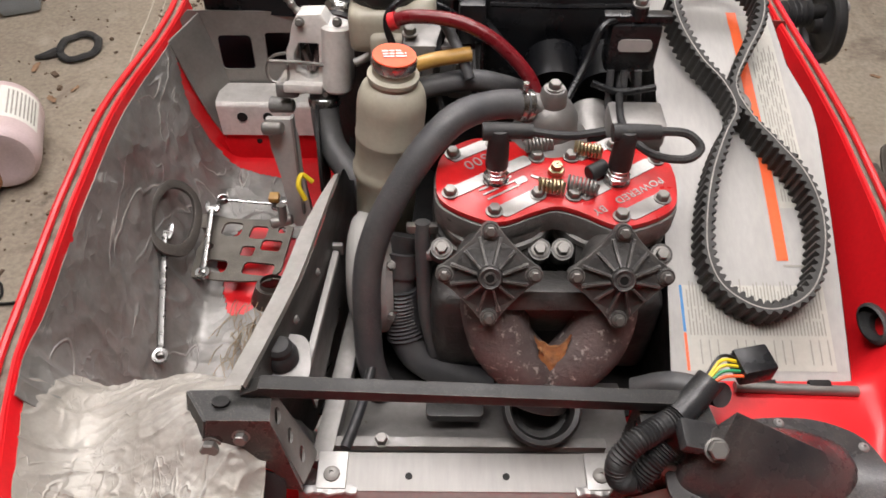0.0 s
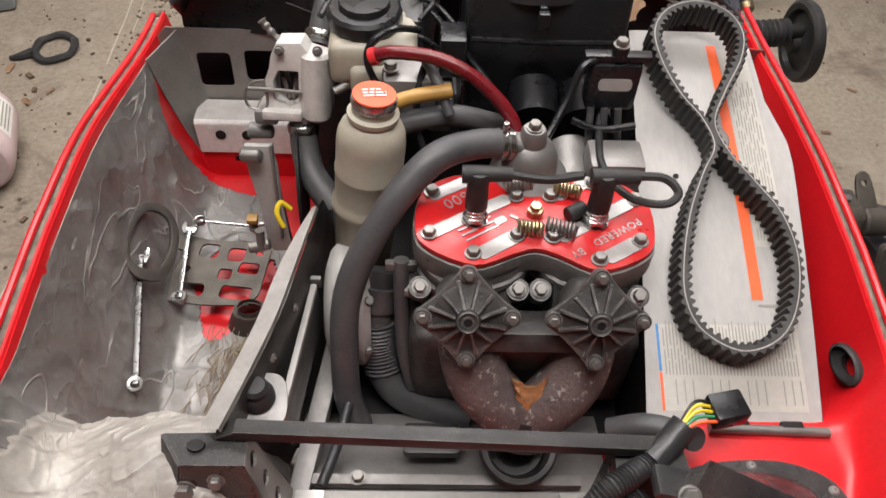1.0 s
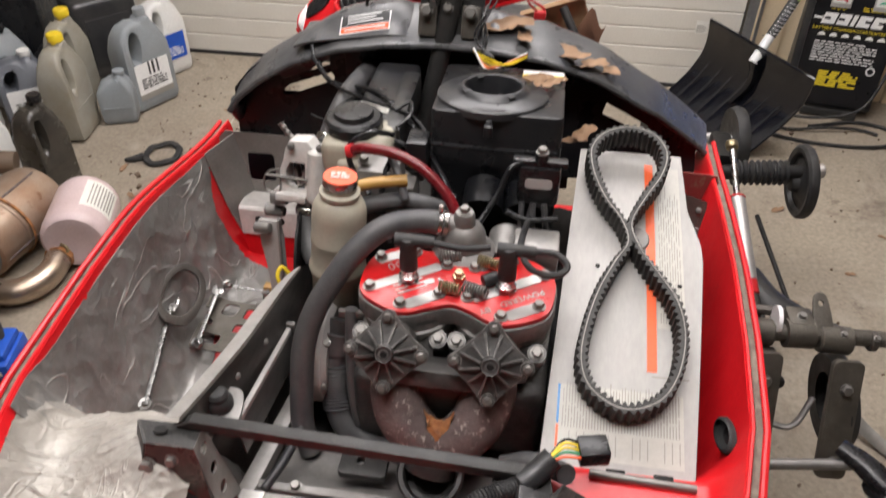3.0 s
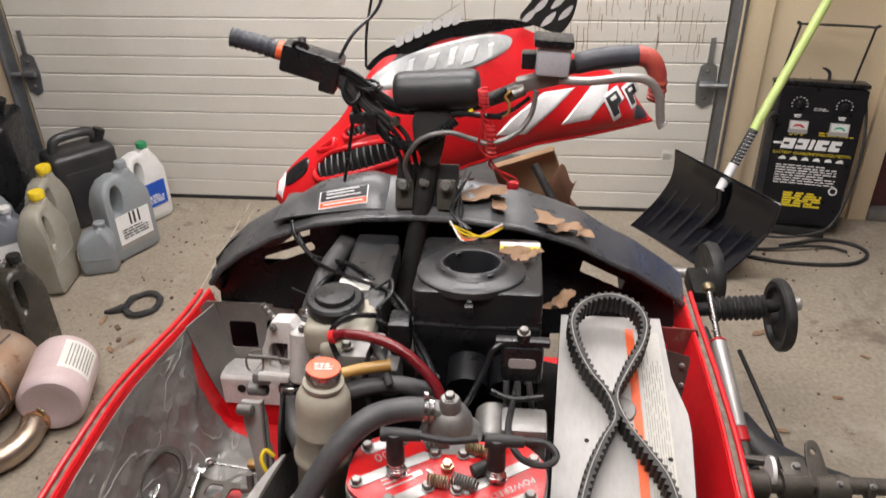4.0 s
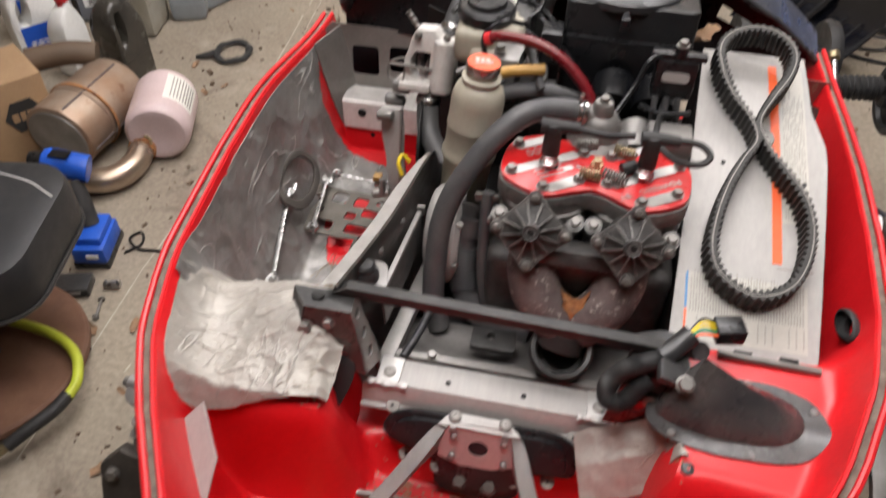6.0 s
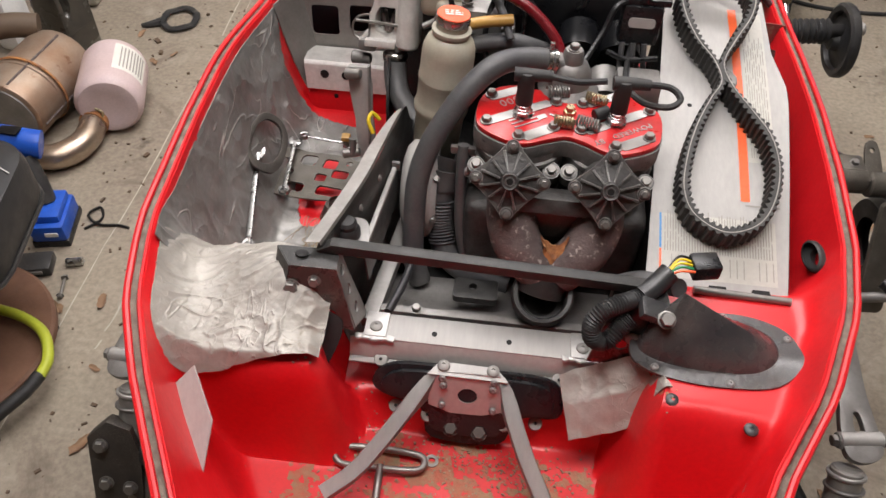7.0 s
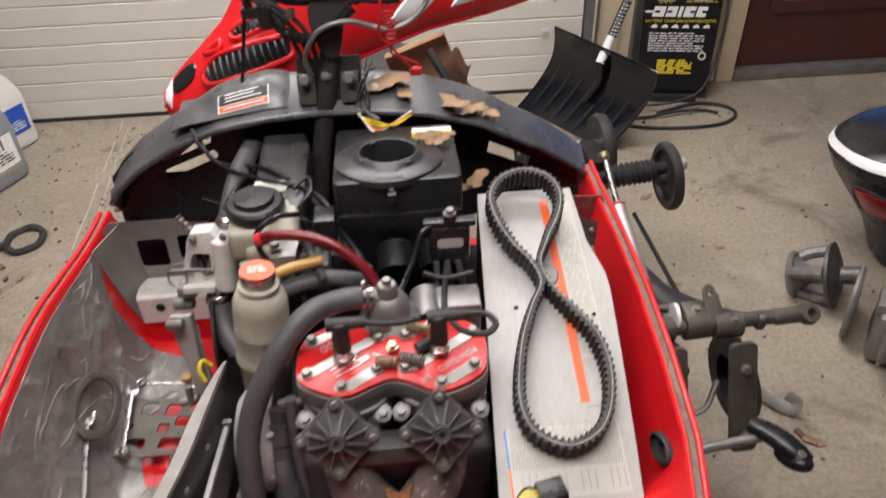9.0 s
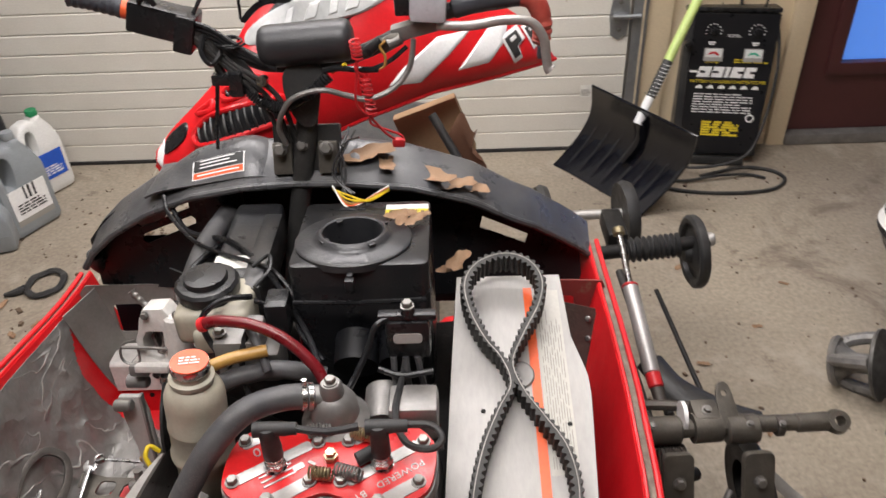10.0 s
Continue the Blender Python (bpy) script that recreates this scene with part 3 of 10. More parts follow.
X_L, X_R, Y_F, Y_B, Z_C = -2.5, 3.0, -2.3, 3.05, 2.7
slab("floor", (X_L - 0.1, Y_F - 0.1, -0.12), (X_R + 0.1, 3.6, 0), CONCRETE, "worn tan concrete garage floor with oil stains", "floor")
# Unseen ceiling, white to bounce fill light down.
slab("ceiling", (X_L - 0.1, Y_F - 0.1, Z_C), (X_R + 0.1, Y_B + 0.14, Z_C + 0.1), CEILING, "unseen white garage ceiling that bounces fill light", "ceiling")
# Unseen walls on three sides, dark brown to cut the bounced fill.
slab("wall_west", (X_L - 0.1, Y_F, 0), (X_L, Y_B, Z_C), WALL_DARK, "unseen dark brown side wall that cuts fill light", "wall")
slab("wall_east", (X_R, Y_F, 0), (X_R + 0.1, Y_B, Z_C), WALL_DARK, "unseen dark brown side wall that cuts fill light", "wall")
slab("wall_south", (X_L - 0.1, Y_F - 0.1, 0), (X_R + 0.1, Y_F, Z_C), WALL_DARK, "unseen dark brown back wall that cuts fill light", "wall")
# the wall of the doors, with its two openings
DX0, DX1, DZ = -1.69, 1.16, 2.2
EX0, EX1, EZ = 1.83, 2.74, 2.05
north = B()
for lo, hi in (((X_L - 0.1, 0), (DX0, Z_C)), ((DX1, 0), (EX0, Z_C)), ((EX1, 0), (X_R + 0.1, Z_C)), ((DX0, DZ), (DX1, Z_C)), ((EX0, EZ), (EX1, Z_C))):
    box(north, ((lo[0] + hi[0]) / 2, Y_B + 0.07, (lo[1] + hi[1]) / 2), (hi[0] - lo[0], 0.14, hi[1] - lo[1]))
solo("wall_north", north, WALL, "tan painted garage wall around two doors", "wall", "structure", smooth=False)

# sectional garage door
door = thing("door_1", (-0.27, 3.05, 0), "closed cream sectional garage door with horizontal ribs and rust streaks", "garage door", kind="structure")
RIB, SECT = 0.0785, 0.5495


def section_mesh(width, height):
    """One section: a ribbed front, folded over at its top and bottom."""
    prof = [(0.045, 0.001), (0.004, 0.001), (0.0, 0.004)]
    k = 1
    while k * RIB < height - 0.01:
        z = k * RIB
        prof += [(0.0, z - 0.006), (0.005, z - 0.002), (0.005, z + 0.001), (0.0, z + 0.003)]
        k += 1
    prof += [(0.0, height - 0.006), (0.004, height - 0.001), (0.045, height - 0.001)]
    bm = B()
    ends = []
    for x in (-width / 2, width / 2):
        ends.append([bm.verts.new((x, y, z)) for y, z in prof])
    for i in range(len(prof)):
        j = (i + 1) % len(prof)
        bm.faces.new((ends[0][i], ends[1][i], ends[1][j], ends[0][j]))
    bm.faces.new(ends[0])
    bm.faces.new(ends[1])
    return mesh_of(bm, "panel", DOOR_WHITE, smooth=False)


SECTION = section_mesh(DX1 - DX0 - 0.03, SECT)
for i in range(4):
    part("panel", SECTION, None, door, m=Matrix.Translation(((DX0 + DX1) / 2, 3.036, 0.012 + i * SECT)))
part("bottom_seal", box(B(), ((DX0 + DX1) / 2, 3.055, 0.008), (DX1 - DX0 - 0.03, 0.05, 0.016), 0.004), RUBBER, door, "black rubber bottom seal")
# streaks of dirty water that ran down the door
rng = random.Random(11)
STREAK = mat("rust_streak", (0.3, 0.24, 0.17), 0.7, second=(0.42, 0.36, 0.27), scale=40, amount=0.8)
st = B()
for i in range(120):
    x = rng.uniform(0.42, 1.08) if i % 5 else rng.uniform(0.1, 1.1)
    z0 = rng.choice((0.88, 0.8, 0.96, 1.05, 0.72)) + rng.uniform(-0.02, 0.06)
    L = rng.uniform(0.02, 0.13)
    w = rng.uniform(0.0008, 0.0022)
    pts = [(x + rng.uniform(-0.003, 0.003), 3.0349, z0 - L * k / 3) for k in range(4)]
    for a, b in zip(pts, pts[1:]):
        vs = [st.verts.new((a[0] - w, a[1], a[2])), st.verts.new((a[0] + w, a[1], a[2])), st.verts.new((b[0] + w * 0.8, b[1], b[2])), st.verts.new((b[0] - w * 0.8, b[1], b[2]))]
        st.faces.new(vs)
tagged(part("dirt_streaks", st, STREAK, door, "brown streaks of dried water"), kind="stuff")
part("warning_sticker", box(B(), (1.0, 3.0345, 0.26), (0.045, 0.001, 0.05)), LABEL, door, "small printed white sticker")
stk = B()
bars(stk, basis((1.0, 3.0335, 0.255), (1, 0, 0), (0, 0, 1)), 0.036, 0.03, 5)
part("print", stk, INK_GREY, door)


def hinge(side, z):
    """A roller bracket: leaf, barrel and stub, with bolts."""
    x = DX1 - 0.055 if side > 0 else DX0 + 0.055
    h = part("hinge", plate(B(), [(-0.03, -0.075), (0.0, -0.095), (0.03, -0.075), (0.038, 0.0), (0.03, 0.07), (0.0, 0.09), (-0.03, 0.07), (-0.038, 0.0)], 0.004,
                            basis((x, 3.034, z), (1, 0, 0), (0, 0, 1))), GALV, door, "galvanised steel roller hinge")
    bm = B()
    cyl(bm, (x - 0.03, 3.012, z), (x + 0.075 * side, 3.012, z), 0.009, seg=12)
    box(bm, (x, 3.02, z), (0.05, 0.02, 0.022), 0.003)
    part("roller", bm, GALV, h)
    for dz in (-0.055, 0.05):
        stud(BOLT, (x, 3.03, z + dz), (0, -1, 0), h)
    part("strap", box(B(), (x, 3.026, z + 0.13), (0.02, 0.006, 0.1), 0.002), GALV, h)


for z in (0.5615, 1.111):
    hinge(1, z)
    hinge(-1, z)


def track(side):
    x = DX1 + 0.005 if side > 0 else DX0 - 0.005
    bm = B()
    prof = [(0, 0), (0.05, 0), (0.05, -0.028), (0.038, -0.034), (0.037, -0.03), (0.046, -0.025), (0.046, -0.003), (0.0, -0.003)]
    ends = [[bm.verts.new((x + side * (a - 0.012), 3.03 + b, z)) for a, b in prof] for z in (0.06, 2.2)]
    for i in range(len(prof)):
        j = (i + 1) % len(prof)
        bm.faces.new((ends[0][i], ends[1][i], ends[1][j], ends[0][j]))
    solo("trim", bm, GALV, "vertical galvanised steel garage door track", "door track", "structure", smooth=False)
    for z in (0.25, 0.98):
        bm = B()
        box(bm, (x + side * 0.06, 3.03, z), (0.05, 0.006, 0.07), 0.002)
        box(bm, (x + side * 0.037, 3.016, z), (0.004, 0.03, 0.07), 0.001)
        b = solo("trim", bm, GALV, "galvanised track bracket", "bracket", "structure")
        stud(BOLT_SMALL, (x + side * 0.068, 3.026, z), (0, -1, 0), b)


track(1)
track(-1)
# boards beside the openings
for name, lo, hi in (("trim", (1.19, 3.02, 0), (1.3, 3.05, 2.2)), ("trim", (-1.86, 3.015, 0), (-1.735, 3.05, 2.2)),
                     ("trim", (1.755, 3.02, 0), (1.828, 3.05, 2.1)), ("trim", (2.742, 3.02, 0), (2.82, 3.05, 2.1))):
    c = [(a + b) / 2 for a, b in zip(lo, hi)]
    solo(name, box(B(), c, [b - a for a, b in zip(lo, hi)], 0.003), WALL if lo[0] > 0 else WOOD_TAN, "tan painted board beside a door opening", "door trim", "structure")
# entrance door, with a blue dusk behind its pane
d2 = thing("door_2", (2.28, 3.06, 0), "closed maroon entrance door with a glass pane", "door", kind="structure")
wx0, wx1, wz0, wz1 = 1.985, 2.585, 0.33, 1.9
leaf = B()
plate(leaf, [(1.835, 0.05), (2.735, 0.05), (2.735, 2.045), (1.835, 2.045)], 0.04, basis((0, 3.1, 0), (1, 0, 0), (0, 0, 1)),
      holes=[[(wx0, wz0), (wx1, wz0), (wx1, wz1), (wx0, wz1)]])
part("door_leaf", leaf, BROWN_DOOR, d2, smooth=False)
fr = B()
plate(fr, rrect((wx0 + wx1) / 2, (wz0 + wz1) / 2, wx1 - wx0 + 0.09, wz1 - wz0 + 0.09, 0.006), 0.014, basis((0, 3.06, 0), (1, 0, 0), (0, 0, 1)),
      holes=[rrect((wx0 + wx1) / 2, (wz0 + wz1) / 2, wx1 - wx0 - 0.012, wz1 - wz0 - 0.012, 0.004)], bevel=0.003)
part("window_frame", fr, BROWN_DOOR, d2)
pane = part("pane", box(B(), ((wx0 + wx1) / 2, 3.082, (wz0 + wz1) / 2), (wx1 - wx0, 0.005, wz1 - wz0)), PANE, d2, "bluish window pane", smooth=False)
pane.visible_shadow = False
part("threshold", box(B(), (2.285, 3.075, 0.025), (0.91, 0.13, 0.045), 0.006), ALU_DULL, d2, "worn aluminium threshold")
solo("backdrop", box(B(), (2.28, 3.5, 1.2), (1.4, 0.02, 2.3)), DUSK, "plain blue dusk outside the door", "backdrop", "structure")
solo("baseboard", box(B(), (1.53, 3.04, 0.03), (0.44, 0.02, 0.06), 0.003), WALL, "tan painted baseboard", "baseboard", "structure")
# ceiling fixtures
for lx, ly, lz, lw, ll, power in LAMPS:
    f = thing("ceiling_light", (lx, ly, Z_C), "long white ceiling light with a flat diffuser", "ceiling light", "ceiling lights")
    part("frame", box(B(), (lx, ly, 2.675), (ll + 0.06, lw + 0.06, 0.05), 0.006), LABEL_WHITE, f)
    part("diffuser", box(B(), (lx, ly, 2.646), (ll, lw, 0.008), 0.003), LAMP_GLOW, f, "glowing white diffuser")

# the snowmobile -----------------------------------------------------------------
sled = thing("snowmobile", (0.24, 0.9, 0.42), "red snowmobile with its hood off, its engine bay open, without skis", "snowmobile")
XC = 0.245
RIM_L = [(0.0, 0.1), (0.04, 0.16), (0.1, 0.21), (0.2, 0.272), (0.296, 0.326), (0.367, 0.366), (0.457, 0.408), (0.55, 0.432), (0.6, 0.441), (0.8, 0.455), (1.0, 0.461), (1.34, 0.464)]
RIM_R = [(0.0, 0.1), (0.04, 0.15), (0.1, 0.19), (0.2, 0.24), (0.33, 0.3), (0.43, 0.362), (0.55, 0.413), (0.66, 0.438), (0.8, 0.452), (0.95, 0.46), (1.1, 0.464), (1.34, 0.466)]


def rim(y, side):
    w = lerp_table(RIM_L if side < 0 else RIM_R, y)
    z = 0.742 - 0.06 * sstep(0.9, 1.34, y) * (1 if side < 0 else 0.3) - 0.03 * sstep(0.45, 0.0, y)
    return XC + side * w, z


def pan_floor(x, y):
    """The height of the pan's inside, away from its side walls."""
    z = 0.5 - 0.022 * sstep(0.62, 0.7, y) * (1 - sstep(0.0, 0.08, x))
    slot = (1 - sstep(0.0, 0.08, x)) * sstep(-0.172, -0.158, x)
    z += slot * (0.034 * sstep(1.2, 1.204, y) - 0.045 * sstep(1.172, 1.178, y) * (1 - sstep(1.198, 1.203, y)))
    right = sstep(0.405, 0.455, x) * sstep(0.315, 0.435, y + 0.12 * max(0, x - 0.5))
    z = z + (0.688 - z) * right * (1 - sstep(0.60, 0.70, y) * 0.75)
    left = (1 - sstep(0.03, 0.09, x)) * sstep(0.395, 0.44, y) * (1 - sstep(0.585, 0.66, y))
    z = z + (0.665 - z) * left
    mid = sstep(0.455, 0.5, y) * sstep(0.02, 0.06, x) * (1 - sstep(0.4, 0.46, x))
    z = z + (0.545 - z) * mid * (1 - sstep(0.56, 0.6, y))
    return z


def pan_z(x, y):
    """The pan's height with its side walls, at a place."""
    (x0, z0), (x1, z1) = rim(y, -1), rim(y, 1)
    z = pan_floor(x, y)
    left = x - x0 < x1 - x
    d = max(0.0, x - x0 if left else x1 - x)
    k = max(0.0, 1 - d / (0.085 if left else 0.035 + 0.05 * sstep(0.55, 0.68, y))) ** (2.2 if left else 2.4)
    return z + max(0, (z0 if left else z1) - z) * k


def pan_at(s, y):
    """s from 0 (left rim) to 1 (right rim)."""
    (x0, z0), (x1, z1) = rim(y, -1), rim(y, 1)
    q = 0.5 - 0.5 * math.cos(math.pi * s)
    q = 0.6 * q + 0.4 * s
    x = x0 + (x1 - x0) * q
    z = pan_floor(x, y)
    d = min(x - x0, x1 - x)
    zr = z0 if s < 0.5 else z1
    reach = 0.085 if s < 0.5 else 0.035 + 0.05 * sstep(0.55, 0.68, y)
    k = max(0.0, 1 - d / reach)
    k = k ** (2.2 if s < 0.5 else 2.4)
    front = max(0.0, 1 - (y - 0.0) / 0.1) ** 2
    return V(x, y, max(z, z + (zr - z) * max(k, front)))


Y0, Y1 = 0.0, 1.34
pan = part("belly_pan", sheet(B(), lambda u, v: pan_at(u, Y0 + (Y1 - Y0) * v), 90, 240, 0.004), RED, sled, "glossy red plastic belly pan")
for side in (-1, 1):
    edge, lip = [], []
    for i in range(46):
        y = Y1 - i / 45 * (Y1 - 0.0)
        x, z = rim(y, side)
        edge.append((x + side * 0.017, y, z - 0.002))
        lip.append((x, y, z + 0.001))
    part("rim_bead", tube(B(), edge, 0.0044, 8, 1), RED, pan, "rounded red outer edge")
    part("rim_lip", tube(B(), lip, 0.0032, 6, 1), RED, pan, "rounded red inner edge")
    ch = B()
    for (x, y, z), (x2, y2, z2) in zip(edge, edge[1:]):
        a, b = x - side * 0.015, x2 - side * 0.015
        ch.faces.new([ch.verts.new(p) for p in ((x, y, z - 0.004), (x2, y2, z2 - 0.004), (b, y2, z2 - 0.0045), (a, y, z - 0.0045))])
    bmesh.ops.remove_doubles(ch, verts=ch.verts, dist=0.0001)
    part("rim_channel", ch, mat("gritty_channel", (0.22, 0.18, 0.145), 0.85, second=(0.09, 0.06, 0.045), scale=60, amount=0.9, bump=0.5, bump_scale=160), pan, "dusty gasket channel along the rim")
    skin = B()
    rows = []
    for i in range(46):
        y = Y1 - i / 45 * (Y1 - 0.0)
        x, z = rim(y, side)
        rows.append([skin.verts.new((x + side * a, y, max(z + b, 0.4))) for a, b in ((0.022, -0.004), (0.02, -0.06), (0.0, -0.16), (-0.06, -0.27), (-0.2, -0.31))])
    for a, b in zip(rows, rows[1:]):
        for k in range(4):
            skin.faces.new((a[k], b[k], b[k + 1], a[k + 1]))
    part("outer_skin", skin, RED, pan)


# foil lining of the left side
def crease(x, y, z, s=1.0):
    n = noise.noise(V(x * 9, y * 9, z * 9)) * 0.006 + abs(noise.noise(V(x * 21 + 7, y * 21, z * 21))) * 0.008 + noise.noise(V(x * 60, y * 60, z * 60)) * 0.0016
    f1, f2 = noise.voronoi(V(x * 16 + 2 * noise.noise(V(x * 11, y * 11, z)), y * 16, z * 16))[0][:2]
    return (n + 0.0012 * math.exp(-(f2 - f1) * 20)) * s


def lining(u, v):
    y = 0.555 + (1.3 - 0.555) * v
    p = pan_at(u * 0.44, y)
    n = crease(*p, 0.45)
    q = V(p.x * 10 + p.z * 14, y * 16 + p.z * 9, p.x * 12)
    n += 0.0028 * (1 - min(1, abs(noise.noise(q)) * 4)) ** 3
    return p + V(0.004 + n * 0.7, 0, 0.006 + max(0, n))


def lining_keep(u, v):
    y = 0.555 + 0.745 * v
    p = pan_at(u * 0.44, y)
    h = (p.z - 0.5) / 0.22
    torn = ((p.x + 0.07) / 0.062) ** 2 + ((p.y - 0.925) / 0.09) ** 2 < 1 + 0.5 * noise.noise(V(u * 14, v * 14, 3))
    back = 1.123 + 0.034 * min(1, max(0, (-0.07 - p.x) / 0.1)) + 0.06 * max(0, (h - 0.4) / 0.4) ** 1.5
    return y < back + 0.004 * noise.noise(V(u * 9, v * 7, 0)) and p.x < -0.055 + (1.125 - y) * 0.4 and u > 0.02 and not torn


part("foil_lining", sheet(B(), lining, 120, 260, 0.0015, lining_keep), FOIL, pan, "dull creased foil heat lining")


# bright foil over the left front hump
def hump(u, v):
    y = 0.412 + 0.215 * v + 0.035 * u * (1 - v)
    x = rim(y, -1)[0] + 0.012
    x = x + (0.045 - x) * u
    bulge = 0.05 * math.exp(-(((x + 0.015) / 0.075) ** 2 + ((y - 0.55) / 0.06) ** 2))
    a, b = 0.67 + bulge - 0.02 * sstep(0.46, 0.41, y), pan_z(x, y) + 0.012
    z = (a + b + math.sqrt((a - b) ** 2 + 0.0009)) / 2 - 0.004
    fine = 0.0017 * abs(noise.noise(V(x * 70 + y * 30, y * 130, 1))) + 0.0026 * abs(noise.noise(V(x * 30 + 3, y * 55 - x * 12, 2)))
    q = V(x * 13 + y * 9, y * 30 - x * 14, 5) + 0.6 * V(noise.noise(V(x * 20, y * 20, 8)), noise.noise(V(x * 20, y * 20, 2)), 0)
    ridge = 0.003 * (1 - min(1, abs(noise.noise(q)) * 3.2)) ** 3 + 0.0015 * (1 - min(1, abs(noise.noise(q * 2.1)) * 3)) ** 3
    return V(x, y, z + max(-0.002, crease(x, y, 0.7, 0.42)) + fine * 0.7 + ridge * 0.8)


part("foil_shield", sheet(B(), hump, 190, 150, 0.0015, lambda u, v: not (v > 0.93 + 0.06 * noise.noise(V(u * 6, 0, 0))) and not (v > 0.8 and u < 0.07)), FOIL_BRIGHT, pan,
     "bright crumpled aluminium foil shield")


def foil_right(u, v):
    """A sheet folded over the corner of the right shelf: an upper face and a lower skirt."""
    inner = [V(0.342, 0.505, 0.604), V(0.35, 0.468, 0.59), V(0.36, 0.438, 0.562)]
    outer = [V(0.43, 0.508, 0.672), V(0.448, 0.474, 0.66), V(0.46, 0.448, 0.612)]
    k = min(1, int(v * 2 * 0.999))
    q = v * 2 - k
    p = inner[k].lerp(inner[k + 1], q).lerp(outer[k].lerp(outer[k + 1], q), u)
    p.z = max(p.z, pan_z(p.x, p.y) + 0.006)
    return p + V(0, 0, crease(p.x, p.y, p.z, 0.9))


part("foil_patch", sheet(B(), foil_right, 44, 44, 0.0015), FOIL_BRIGHT, pan, "creased aluminium foil patch")
for side, pts in ((-1, [(-0.125, 0.395, 0.655), (-0.092, 0.425, 0.665), (-0.062, 0.36, 0.655), (-0.058, 0.27, 0.56), (-0.1, 0.24, 0.56), (-0.118, 0.3, 0.6)]),
                  (1, [(0.555, 0.38, 0.64), (0.52, 0.3, 0.59), (0.5, 0.24, 0.54), (0.56, 0.24, 0.54), (0.58, 0.3, 0.6)])):
    m = basis(pts[0], Vector(pts[2]) - Vector(pts[0]), Vector(pts[4]) - Vector(pts[0]))
    flat = [(m.inverted() @ Vector(p)).xy[:] for p in pts]
    bm = plate(B(), flat, 0.0025, m, bevel=0.0006)
    part("deflector_plate", bm, ALU_SHEET, pan, "bare aluminium deflector plate", smooth=False)

# grommet hole in the right wall, plugs and rivets
bm = B()
lathe(bm, [(0.02, 0.006), (0.024, 0.004), (0.026, -0.002), (0.012, -0.004), (0.011, -0.02), (0, -0.02)], Matrix.Translation((0.662, 0.672, 0.705)) @ frame_of((-0.9, -0.1, 0.42)), 20, 1.05, 0.62)
part("grommet", bm, RUBBER, pan, "black rubber grommet")
for p in ((0.46, 0.435, 0.689), (0.545, 0.408, 0.688)):
    stud(PLUG_BLACK, p, (0, -0.1, 1), pan, "plastic_plug")


# front frame: channel, brackets, cross bar -----------------------------------
fr = part("front_channel", box(B(), (0.235, 0.54, 0.622), (0.29, 0.042, 0.012), 0.002), ALU_SHEET, sled, "bare aluminium front channel with holes")
bm = B()
box(bm, (0.233, 0.5155, 0.612), (0.335, 0.005, 0.028), 0.0018, rot=Matrix.Rotation(radians(-24), 3, "X"))
box(bm, (0.233, 0.507, 0.5975), (0.335, 0.014, 0.003), 0.001)
part("channel_lip", bm, ALU_SHEET, fr)
for x in (0.175, 0.273):
    part("hole", cyl(B(), (x, 0.535, 0.6275), (x, 0.535, 0.6292), 0.0036, seg=12), DARK, fr)
bm = B()
sheet(bm, lambda u, v: V(0.075 + 0.34 * u, 0.562 + 0.115 * v, 0.61 - 0.035 * v + 0.004 * math.sin(v * 9)), 6, 10, 0.003)
part("inner_tray", bm, ALU_DULL, fr, "flat aluminium tray behind the channel")
part("rail", box(B(), (0.235, 0.576, 0.617), (0.29, 0.012, 0.012), 0.002), ALU_DULL, fr)
stud(BOLT, (0.145, 0.577, 0.622), (0, 0, 1), fr)
bm = B()
plate(bm, rrect(0, 0, 0.062, 0.036, 0.006), 0.012, Matrix.Translation((0.222, 0.622, 0.614)), holes=[ring2d(-0.004, 0.004, 0.0055)], bevel=0.0015)
part("mount_block", bm, BLACK_PAINT, fr, "steel engine mount block")
for sx in (0.098, 0.368):
    bm = B()
    box(bm, (sx, 0.54, 0.629), (0.03, 0.04, 0.006), 0.002)
    part("weld_plate", bm, ALU, fr)
    stud(RIVET_BIG, (sx, 0.535, 0.632), (0, 0, 1), fr)
    w = tube(B(), [(sx - 0.026 + 0.013 * k, 0.519 + 0.002 * (k % 2), 0.6275) for k in range(5)], lambda u: 0.0052 + 0.0007 * math.sin(u * 30), 8, 8, flat=0.6)
    part("weld_bead", w, ALU, fr, "lumpy aluminium weld")


def quad_plate(bm, a, b, c, d, thick, holes=()):
    """A flat folded sheet between four corners; holes: (u, v, radius)."""
    a, b, c, d = Vector(a), Vector(b), Vector(c), Vector(d)
    m = basis(a, b - a, d - a)
    inv = m.inverted()
    flat = [(inv @ p).xy[:] for p in (a, b, c, d)]
    rings = []
    for u, v, r in holes:
        p = inv @ (a.lerp(b, u).lerp(d.lerp(c, u), v))
        rings.append(ring2d(p.x, p.y, r, r * 0.85, 12))
    return plate(bm, flat, thick, m, holes=rings)


